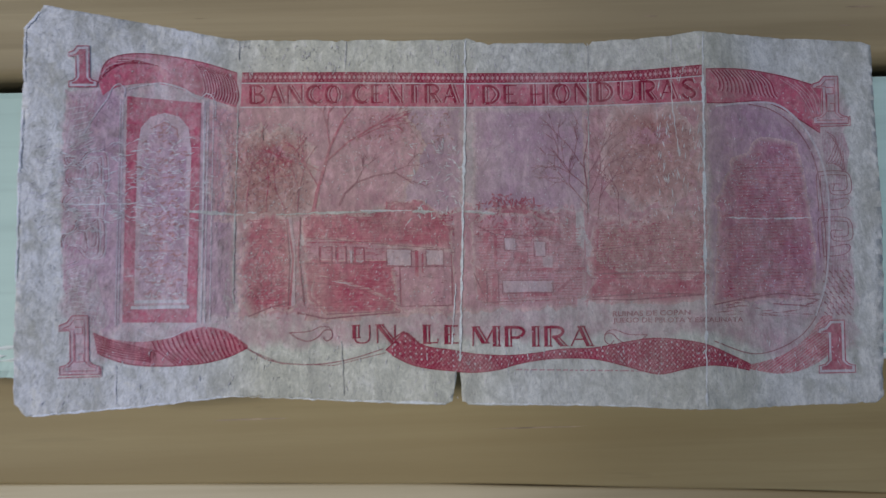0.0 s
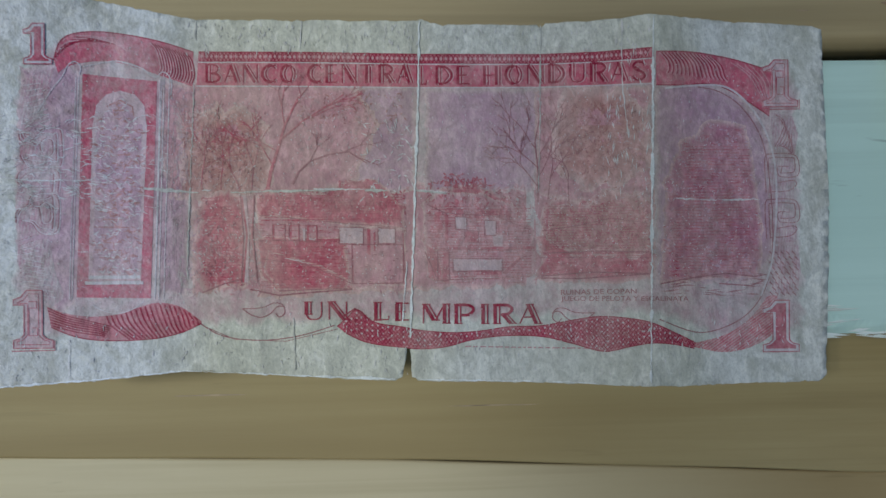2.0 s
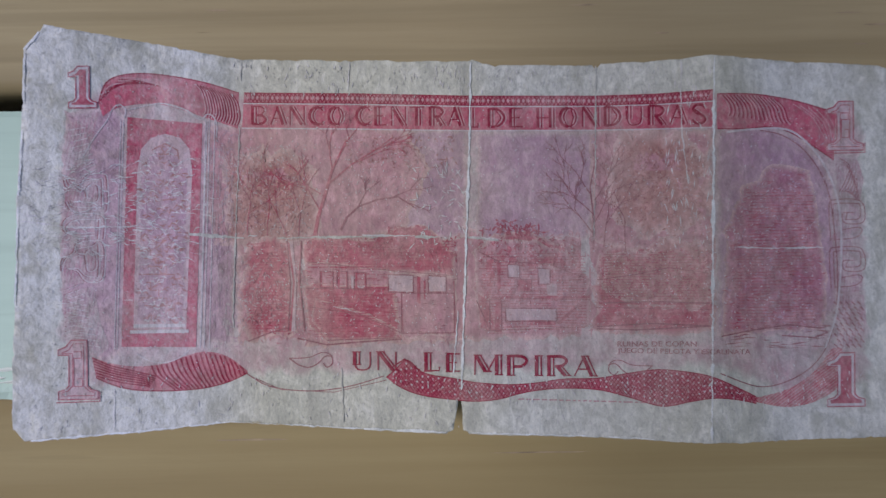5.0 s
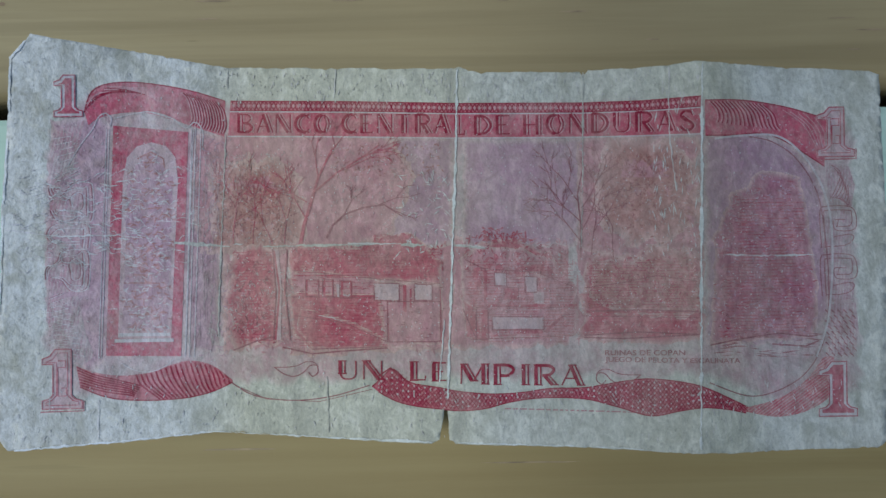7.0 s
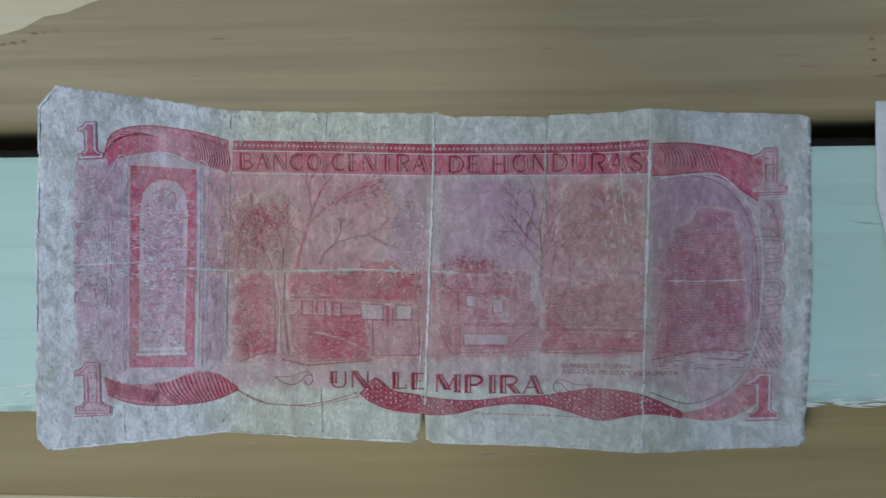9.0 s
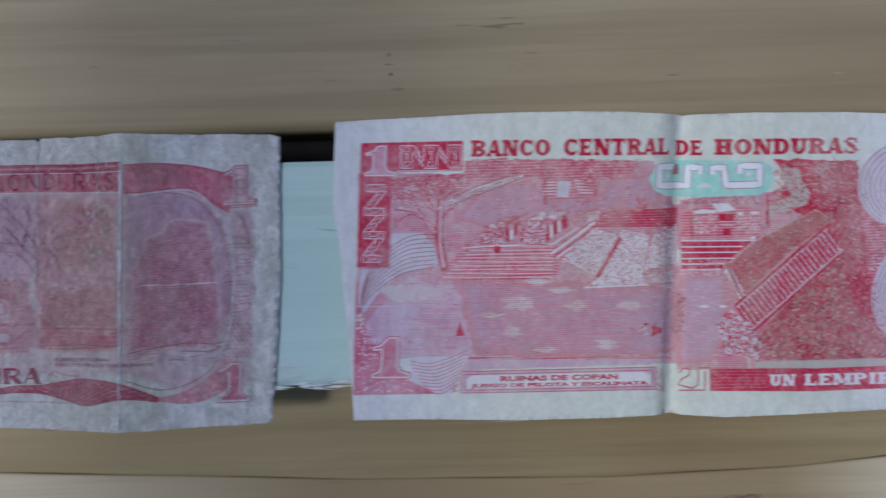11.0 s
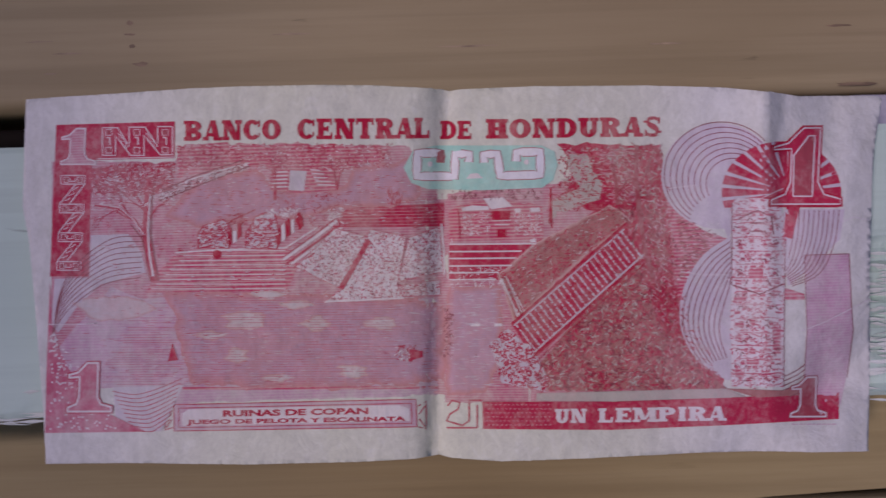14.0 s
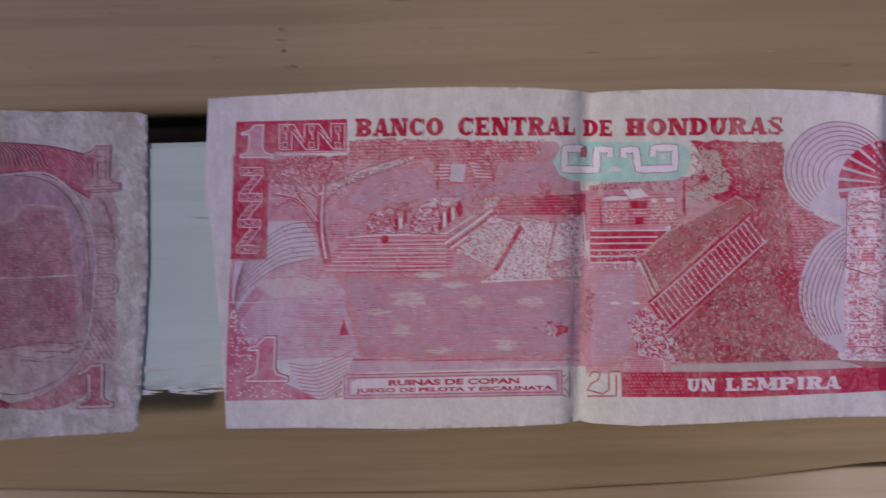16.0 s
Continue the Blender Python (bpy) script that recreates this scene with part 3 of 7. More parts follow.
def dents(u, v):
    """The dented end of the bright note: a bent corner and a slanting crease."""
    d = (v - 548) * 0.81 + (u - 1518) * 0.58
    near = min(1.0, max(0.0, (u - 1425) / 80)) * min(1.0, max(0.0, (780 - v) / 120))
    fall = 0.5 * (d + math.sqrt(d * d + 300)) - 3.0
    dip = -near * (5.9 * min(1.0, fall / 84) - 2.2 * min(1.0, max(0.0, d - 100) / 90))
    corner = -4.4 * min(1.0, max(0.0, (u - 1422) / 110)) * min(1.0, max(0.0, (285 - v) / 110))
    wave = 0.35 * math.sin((u - 1240) / 34 + v / 60) * min(1.0, max(0.0, (u - 1200) / 120))
    return dip + corner + wave


SHEET_B.crease = dents
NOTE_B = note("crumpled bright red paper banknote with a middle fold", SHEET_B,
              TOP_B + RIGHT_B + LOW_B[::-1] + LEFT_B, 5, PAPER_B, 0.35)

# ---------------------------------------------------------------- inks
PINK_A, PINK_B = (0.97, 0.70, 0.73), (0.95, 0.62, 0.66)
A_DARK = ink("worn_crimson_ink", (0.29, 0.02, 0.05), WORN, 0.22, 900, 0.3, None, 0, PINK_A)
A_RED = ink("worn_red_ink", (0.46, 0.08, 0.125), WORN, 0.3, 1100, 0.4)
A_BAND = ink("worn_band_ink", (0.5, 0.11, 0.155), WORN, 0.3, 1100, 0.4)
A_WASH = ink("worn_pink_cast", (0.495, 0.305, 0.315), WORN, 0.45, 500, 0.6)
A_LINE = ink("worn_line_ink", (0.48, 0.075, 0.11), WORN, 0.4, 900, 0.5, (0.00042, 58), 0.35)
A_PLUM = ink("worn_plum_ink", (0.42, 0.17, 0.22), WORN, 0.5, 900, 0.5, (0.0005, 8), 0.22)
A_ROSE = ink("worn_rose_wash", (0.485, 0.225, 0.255), WORN, 0.48, 700, 0.6, None, 0, (0.96, 0.70, 0.73))
A_LIT = ink("lit_wall_tint", (0.55, 0.42, 0.43), WORN, 0.5, 700, 0.6, None, 0, PINK_A)
A_BRICK = ink("worn_brick_wash", (0.455, 0.095, 0.135), WORN, 0.45, 700, 0.6, None, 0, PINK_A)
A_MAUVE = ink("worn_mauve_wash", (0.445, 0.26, 0.32), WORN, 0.48, 700, 0.55, None, 0, (0.95, 0.76, 0.80))
A_RUST = ink("worn_rust_wash", (0.4, 0.165, 0.145), WORN, 0.55, 700, 0.6, None, 0, PINK_A)
A_TWIG = ink("worn_brown_ink", (0.28, 0.095, 0.115), WORN, 0.38, 1100, 0.45, None, 0, PINK_A)
A_DUSK = ink("worn_dusk_wash", (0.4, 0.145, 0.2), WORN, 0.5, 700, 0.55, None, 0, PINK_A)
A_FINE = ink("worn_fine_ink", (0.4, 0.06, 0.1), WORN, 0.45, 900, 0.5, None, 0, PINK_A)
A_SOIL = ink("worn_soil_ink", (0.34, 0.12, 0.11), WORN, 0.5, 900, 0.5, None, 0, PINK_A)
A_BLUSH = ink("worn_blush_ink", (0.46, 0.21, 0.24), WORN, 0.5, 900, 0.5, None, 0, PINK_A)
A_WEAR = ink("bare_paper", (0.66, 0.61, 0.605), WORN, 0.45, 900, 0.5)
A_RUB = ink("rubbed_fold", (0.82, 0.81, 0.80), WORN, 0.35, 1600, 0.7)
A_LIGHT = ink("unprinted_paper", (0.6, 0.5, 0.51), WORN, 0.4, 900, 0.5)
A_PALE = ink("pale_pink_line", (0.57, 0.31, 0.33), WORN, 0.4, 900, 0.5, None, 0, PINK_A)
A_DIRT = ink("fold_dirt", (0.40, 0.365, 0.34), WORN, 0.6, 900, 0.6)
B_DARK = ink("bright_crimson_ink", (0.48, 0.012, 0.045), BRIGHT, 0.12, 900, 0.2)
B_RED = ink("bright_red_ink", (0.52, 0.026, 0.07), BRIGHT, 0.2, 1100, 0.3)
B_DOT = ink("red_lattice_ink", (0.57, 0.06, 0.11), BRIGHT, 0.25, 900, 0.3, (0.0007, 45), 0.28)
B_ROSE = ink("rose_wash", (0.56, 0.155, 0.225), BRIGHT, 0.33, 900, 0.45, (0.00046, 90), 0.25)
B_PINK = ink("pink_wash", (0.56, 0.30, 0.40), BRIGHT, 0.35, 700, 0.45, (0.0005, 90), 0.2)
B_STEP = ink("step_red_ink", (0.58, 0.066, 0.135), BRIGHT, 0.25, 900, 0.35, (0.00062, 90), 0.35)
B_BARK = ink("brown_engraving_ink", (0.26, 0.04, 0.06), BRIGHT, 0.28, 900, 0.35, None, 0, PINK_B)
B_OLIVE = ink("olive_engraving_ink", (0.43, 0.165, 0.145), BRIGHT, 0.3, 900, 0.35, None, 0, PINK_B)
B_GREEN = ink("mint_ink", (0.36, 0.66, 0.56), BRIGHT, 0.3, 500, 0.3)
B_WHITE = ink("white_reserve", (0.74, 0.68, 0.68), BRIGHT, 0.3, 900, 0.4, None, 0, (1, 0.85, 0.87))
B_SNOW = ink("bare_white_paper", (0.80, 0.77, 0.80), BRIGHT, 0.15, 500, 0.2)
B_CORAL = ink("coral_ink", (0.57, 0.12, 0.19), BRIGHT, 0.3, 900, 0.35)
B_LILAC = ink("lilac_reserve", (0.60, 0.51, 0.555), BRIGHT, 0.3, 700, 0.4)
B_BRICK = ink("brick_ink", (0.42, 0.07, 0.09), BRIGHT, 0.2, 900, 0.3)
B_MIST = ink("mist_wash", (0.54, 0.36, 0.43), BRIGHT, 0.35, 700, 0.45, (0.0004, 90), 0.2, (0.89, 0.42, 0.48))
B_HAZE = ink("thin_reserve", (0.64, 0.58, 0.56), BRIGHT, 0.35, 500, 0.5, None, 0, (0.9, 0.55, 0.58))
B_SAGE = ink("sage_wash", (0.50, 0.45, 0.39), BRIGHT, 0.3, 900, 0.4, None, 0, PINK_B)


def inside(points):
    """A test for being within a polygon, with its box."""
    us, vs = [p[0] for p in points], [p[1] for p in points]
    edges = list(zip(points, points[1:] + points[:1]))

    def test(u, v, rng):
        hit = False
        for (a, b), (c, d) in edges:
            if (b > v) != (d > v) and u < a + (c - a) * (v - b) / (d - b):
                hit = not hit
        return hit
    return (min(us), min(vs), max(us), max(vs)), test


def box(u0, v0, u1, v1):
    return (u0, v0, u1, v1), lambda u, v, rng: True


def one_shape(u0, v0, u1, v1, grow=0.0, slant=0.0):
    """A slab-serif figure one within the box; grow widens it all round."""
    w, h = u1 - u0, v1 - v0
    base = [(0.02, 0.86), (0.20, 0.83), (0.30, 0.76), (0.30, 0.26), (0.02, 0.26), (0.02, 0.17), (0.22, 0.12), (0.36, 0.0), (0.72, 0.0),
            (0.72, 0.76), (0.82, 0.83), (1.0, 0.86), (1.0, 1.0), (0.02, 1.0)]
    cx, cy = 0.5, 0.5
    return [(u0 + w * f + (grow if f > cx else -grow) + slant * (0.5 - g), v0 + h * g + (grow if g > cy else -grow)) for f, g in base]


def flared_one(u0, v0, u1, v1):
    """A figure one with a flag and a flared foot within the box: its outline and the field inside its stem."""
    outer = ((0.05, 0.24), (0.25, 0.19), (0.46, 0.0), (0.73, 0.0), (0.7, 0.69), (0.77, 0.82), (1.0, 0.88), (1.0, 1.0), (0.0, 1.0), (0.015, 0.89), (0.2, 0.82), (0.26, 0.69), (0.275, 0.32), (0.05, 0.33))
    inner = ((0.34, 0.37), (0.54, 0.13), (0.62, 0.13), (0.59, 0.87), (0.33, 0.87))
    return [[(u0 + (u1 - u0) * f, v0 + (v1 - v0) * g) for f, g in pts] for pts in (outer, inner)]


def tree(art, start, length, angle, width, depth, rng, spread=26):
    """A bare branching tree of tapered engraved strokes; angle in degrees, 90 is up the sheet."""
    u, v = start
    pts = [start]
    for k in range(3):
        angle += rng.uniform(-9, 9)
        u, v = u + length / 3 * math.cos(radians(angle)), v - length / 3 * math.sin(radians(angle))
        pts.append((u, v))
    art.line(pts, width, 0.6)
    if depth:
        for k in range(rng.choice((2, 2, 3))):
            tree(art, pts[rng.choice((2, 3))], length * rng.uniform(0.55, 0.85), angle + rng.uniform(-spread, spread) * 1.6, max(0.8, width * 0.6), depth - 1, rng, spread)


def ripple(points, seed, amount=1.0, step=9):
    return frayed(points, seed, amount, step)


def between(upper, lower, f):
    """A curve at share f of the way between two curves of equally many points."""
    return [(a[0] + (b[0] - a[0]) * f, a[1] + (b[1] - a[1]) * f) for a, b in zip(upper, lower)]


def soft(sheet, layer, points, seed, ragged, name, material, parent, label="", reach=7):
    """A printed mass whose ink thins out towards its uneven edge."""
    art = Art(sheet, layer)
    thin = art.bm.verts.layers.float.new("thin")
    outer, inner, way = [], [], 0.0
    a, b = inset(points, -reach), inset(points, reach)
    for k in range(len(points)):
        p, q, r, s = a[k], a[(k + 1) % len(a)], b[k], b[(k + 1) % len(b)]
        n = max(1, int(math.dist(p, q) / 7))
        for m in range(n):
            f = m / n
            du, dv = (ragged * 1.6 * noise.noise((way / 14, seed * 3.1, w)) for w in (0.5, 7.5))
            outer.append((p[0] + (q[0] - p[0]) * f + du, p[1] + (q[1] - p[1]) * f + dv))
            inner.append((r[0] + (s[0] - r[0]) * f + du, r[1] + (s[1] - r[1]) * f + dv))
            way += math.dist(p, q) / n
    h = art.step()
    rim = [art.bm.verts.new((u, v, h)) for u, v in outer]
    core = [art.bm.verts.new((u, v, h)) for u, v in inner]
    for v in rim:
        v[thin] = 1.0
    for k in range(len(rim)):
        m = (k + 1) % len(rim)
        art.bm.faces.new((rim[k], rim[m], core[m], core[k]))
    bmesh.ops.triangle_fill(art.bm, use_beauty=True, edges=[art.bm.edges.get((core[k], core[(k + 1) % len(core)])) for k in range(len(core))])
    return art.done(name, material, parent, label)


def glyph(quad, c, T, t):
    """A slab-serif capital in a unit square, y down. T, t: thick and thin strokes; quad takes four corners."""
    s = 0.09

    def bar(x0, y0, x1, y1):
        quad([(x0, y0), (x1, y0), (x1, y1), (x0, y1)])

    def stem(x, w, y0=0.0, y1=1.0, top=True, foot=True):
        bar(x, y0, x + w, y1)
        if top:
            bar(x - s, y0, x + w + s, y0 + t)
        if foot:
            bar(x - s, y1 - t, x + w + s, y1)

    def bowl(cx, cy, rx, ry, a0, a1, n=9):
        for k in range(n):
            p = [radians(a0 + (a1 - a0) * q / n) for q in (k, k + 1)]
            quad([(cx + rx * math.cos(p[0]), cy + ry * math.sin(p[0])), (cx + rx * math.cos(p[1]), cy + ry * math.sin(p[1])),
                  (cx + (rx - T) * math.cos(p[1]), cy + (ry - t) * math.sin(p[1])), (cx + (rx - T) * math.cos(p[0]), cy + (ry - t) * math.sin(p[0]))])

    if c in "BDPREL":
        stem(s, T)
    if c == "B":
        for cy in (0.27, 0.73):
            bar(s, cy - 0.27, 0.52, cy - 0.27 + t)
            bar(s, cy + 0.27 - t, 0.52, cy + 0.27)
            bowl(0.52, cy, 0.46, 0.27, -90, 90)
    elif c == "D":
        bar(s, 0, 0.48, t)
        bar(s, 1 - t, 0.48, 1)
        bowl(0.46, 0.5, 0.54, 0.5, -90, 90, 12)
    elif c in "PR":
        bar(s, 0, 0.52, t)
        bar(s, 0.56 - t, 0.52, 0.56)
        bowl(0.5, 0.28, 0.46, 0.28, -90, 90)
        if c == "R":
            quad([(0.42, 0.5), (0.42 + T, 0.5), (0.98, 1.0), (0.98 - T, 1.0)])
            bar(0.68, 1 - t, 1.04, 1)
    elif c == "E":
        bar(s, 0, 0.92, t)
        bar(s, 0.5 - t / 2, 0.7, 0.5 + t / 2)
        bar(s, 1 - t, 0.94, 1)
        bar(0.82, 0, 0.92, 0.3)
        bar(0.62, 0.36, 0.72, 0.64)
        bar(0.84, 0.68, 0.94, 1)
    elif c == "L":
        bar(s, 1 - t, 0.92, 1)
        bar(0.8, 0.62, 0.92, 1)
    elif c == "I":
        stem(0.5 - T * 0.9, T * 1.8)
    elif c == "T":
        stem(0.5 - T / 2, T, 0, 1, False)
        bar(0.02, 0, 0.98, t)
        bar(0.02, 0, 0.12, 0.32)
        bar(0.88, 0, 0.98, 0.32)
    elif c == "H":
        stem(s, T)
        stem(1 - s - T, T)
        bar(s, 0.5 - t / 2, 1 - s, 0.5 + t / 2)
    elif c == "U":
        stem(s, T, 0, 0.62, True, False)
        stem(0.9 - T * 0.7, T * 0.7, 0, 0.62, True, False)
        bowl(0.5, 0.6, 0.41, 0.4, 0, 180, 12)
    elif c == "N":
        stem(s, T * 0.55)
        stem(0.92 - T * 0.5, T * 0.5, 0, 1, True, False)
        quad([(s - 0.04, 0), (s + T, 0), (0.92, 1), (0.92 - T, 1)])
    elif c == "M":
        stem(0.06, T * 0.4)
        stem(0.96 - T * 0.8, T * 0.8)
        quad([(0.06, 0), (0.06 + T * 0.8, 0), (0.56, 0.85), (0.56 - T * 0.7, 0.85)])
        quad([(0.96 - T * 0.7, 0), (0.96, 0), (0.54, 0.85), (0.46, 0.85)])
    elif c == "A":
        quad([(0.42, 0), (0.54, 0), (0.2, 1), (0.08, 1)])
        quad([(0.4, 0), (0.4 + T * 0.9, 0), (0.94, 1), (0.94 - T, 1)])
        bar(0.26, 0.62, 0.74, 0.62 + t)
        bar(-0.02, 1 - t, 0.32, 1)
        bar(0.58, 1 - t, 1.04, 1)
    elif c == "O":
        bowl(0.5, 0.5, 0.5, 0.5, 0, 360, 22)
    elif c == "C":
        bowl(0.52, 0.5, 0.5, 0.5, 42, 318, 18)
        bar(0.84, 0.04, 0.94, 0.36)
        bar(0.86, 0.64, 0.92, 0.84)
    elif c == "S":
        way = flowing([(0.88, 0.26), (0.74, 0.1), (0.46, 0.06), (0.2, 0.14), (0.16, 0.3), (0.4, 0.44), (0.66, 0.56), (0.84, 0.7), (0.78, 0.87), (0.5, 0.94), (0.24, 0.9), (0.1, 0.74)], 3)
        for p, q in zip(way, way[1:]):
            k = 0.5 * (t + (T * 0.45) * max(0.0, 1 - abs(0.5 - p[1]) * 3))
            quad([(p[0], p[1] - k), (q[0] + 0.02, q[1] - k), (q[0] + 0.02, q[1] + k), (p[0], p[1] + k)] if abs(q[0] - p[0]) > abs(q[1] - p[1]) * 0.6 else
                 [(p[0] - T / 2, p[1]), (p[0] + T / 2, p[1]), (q[0] + T / 2, q[1]), (q[0] - T / 2, q[1])])
        bar(0.82, 0.02, 0.92, 0.34)
        bar(0.06, 0.66, 0.16, 0.98)


def slab(art, words, b, slope=0.0, thick=0.34, thin=0.18):
    """Words in slab-serif capitals, letter by letter in the box; slope: drop from start to end."""
    u0, v0, u1, v1 = b
    wide = {"I": 0.55, "M": 1.25, "N": 1.1, "H": 1.08, "O": 1.05, "L": 0.88, "E": 0.92, "S": 0.85}
    total = sum(wide.get(c, 1.0) for c in words)
    at, gap = u0, 0.03 * (u1 - u0) / total
    for c in words:
        w = (u1 - u0) * wide.get(c, 1.0) / total
        drop = slope * (at - u0) / (u1 - u0)
        l, r, t, d = at + gap, at + w - gap, v0 + drop, v1 + drop
        glyph(lambda pts: art.quad([(l + (r - l) * x, t + (d - t) * y) for x, y in pts]), c, thick, thin)
        at += w
    return art


TWIN = {"B": (("d", ((0.12, 0), (0.12, 1))), ("s", ((0.12, 0.03), (0.66, 0.04), (0.86, 0.24), (0.66, 0.46), (0.4, 0.47))), ("m", ((0.4, 0.5), (0.72, 0.53), (0.94, 0.74), (0.7, 0.96), (0.12, 0.97)))),
        "A": (("s", ((0.06, 1), (0.5, 0))), ("d", ((0.44, 0), (0.82, 1))), ("s", ((0.24, 0.66), (0.66, 0.66)))),
        "N": (("s", ((0.08, 1), (0.08, 0))), ("d", ((0.1, 0), (0.8, 1))), ("s", ((0.95, 1), (0.95, 0)))),
        "C": (("d", ((0.72, 0.03), (0.34, 0.1), (0.12, 0.34), (0.12, 0.66), (0.34, 0.9), (0.72, 0.97))), ("s", ((0.72, 0.03), (0.92, 0.22))), ("s", ((0.72, 0.97), (0.94, 0.8)))),
        "O": (("d", ((0.5, 0.02), (0.22, 0.14), (0.08, 0.5), (0.22, 0.86), (0.5, 0.98))), ("s", ((0.5, 0.02), (0.8, 0.14), (0.93, 0.5), (0.8, 0.86), (0.5, 0.98))), ("s", ((0.66, 0.1), (0.78, 0.5), (0.66, 0.9)))),
        "E": (("d", ((0.12, 0), (0.12, 1))), ("s", ((0.12, 0.03), (0.9, 0.03))), ("s", ((0.12, 0.5), (0.7, 0.5))), ("s", ((0.12, 0.97), (0.92, 0.97)))),
        "T": (("d", ((0.46, 0), (0.46, 1))), ("s", ((0.04, 0.03), (0.96, 0.03)))),
        "R": (("d", ((0.12, 0), (0.12, 1))), ("m", ((0.12, 0.03), (0.7, 0.05), (0.9, 0.27), (0.7, 0.5), (0.4, 0.53))), ("d", ((0.48, 0.53), (0.84, 1)))),
        "P": (("d", ((0.12, 0), (0.12, 1))), ("m", ((0.12, 0.03), (0.7, 0.05), (0.92, 0.28), (0.7, 0.54), (0.36, 0.56)))),
        "L": (("d", ((0.14, 0), (0.14, 1))), ("s", ((0.14, 0.97), (0.9, 0.97), (0.92, 0.76)))),
        "D": (("d", ((0.12, 0), (0.12, 1))), ("m", ((0.12, 0.03), (0.62, 0.08), (0.9, 0.34), (0.9, 0.66), (0.62, 0.92), (0.12, 0.97))), ("s", ((0.5, 0.14), (0.72, 0.4), (0.72, 0.6), (0.5, 0.86)))),
        "H": (("d", ((0.12, 0), (0.12, 1))), ("d", ((0.76, 0), (0.76, 1))), ("s", ((0.12, 0.5), (0.8, 0.5)))),
        "U": (("d", ((0.12, 0), (0.12, 0.68))), ("s", ((0.12, 0.68), (0.24, 0.92), (0.5, 0.98), (0.76, 0.92), (0.88, 0.68), (0.88, 0)))),
        "S": (("m", ((0.88, 0.22), (0.7, 0.05), (0.34, 0.05), (0.14, 0.25), (0.34, 0.44), (0.68, 0.55), (0.88, 0.76), (0.68, 0.95), (0.3, 0.95), (0.1, 0.76))), ("s", ((0.24, 0.26), (0.5, 0.4), (0.78, 0.66)))),
        "I": (("d", ((0.4, 0), (0.4, 1))),),
        "M": (("s", ((0.06, 1), (0.08, 0))), ("d", ((0.1, 0), (0.44, 0.84))), ("s", ((0.5, 0.86), (0.84, 0))), ("d", ((0.84, 0), (0.84, 1))))}


def twin(art, words, b, slope, thick, thin, apart, serif=0.0):
    """Words in capitals whose main strokes are a thick and a thin line side by side."""
    u0, v0, u1, v1 = b
    wide = {"I": 0.5, "M": 1.25, "L": 0.85, "E": 0.85, "S": 0.9, "O": 1.05, "H": 1.05}
    total = sum(wide.get(c, 1.0) for c in words)
    at = u0
    for c in words:
        w = (u1 - u0) * wide.get(c, 1.0) / total
        drop = slope * (at - u0) / (u1 - u0)
        l, r = at + 0.06 * w, at + 0.9 * w
        for kind, pts in TWIN[c]:
            way = [(l + (r - l) * x, v0 + drop + (v1 - v0) * y) for x, y in pts]
            way = flowing(way, 3) if len(way) > 3 else way
            if kind == "d":
                art.line(way, thick, step=40).line([(u + apart, v) for u, v in way], thin, step=40)
                if serif:
                    for u, v in (way[0], way[-1]):
                        art.line([(u - serif, v), (u + apart + serif * 0.8, v)], 1.7)
            else:
                art.line(way, thin if kind == "s" else 0.6 * (thick + thin), step=40)
        at += w
    return art


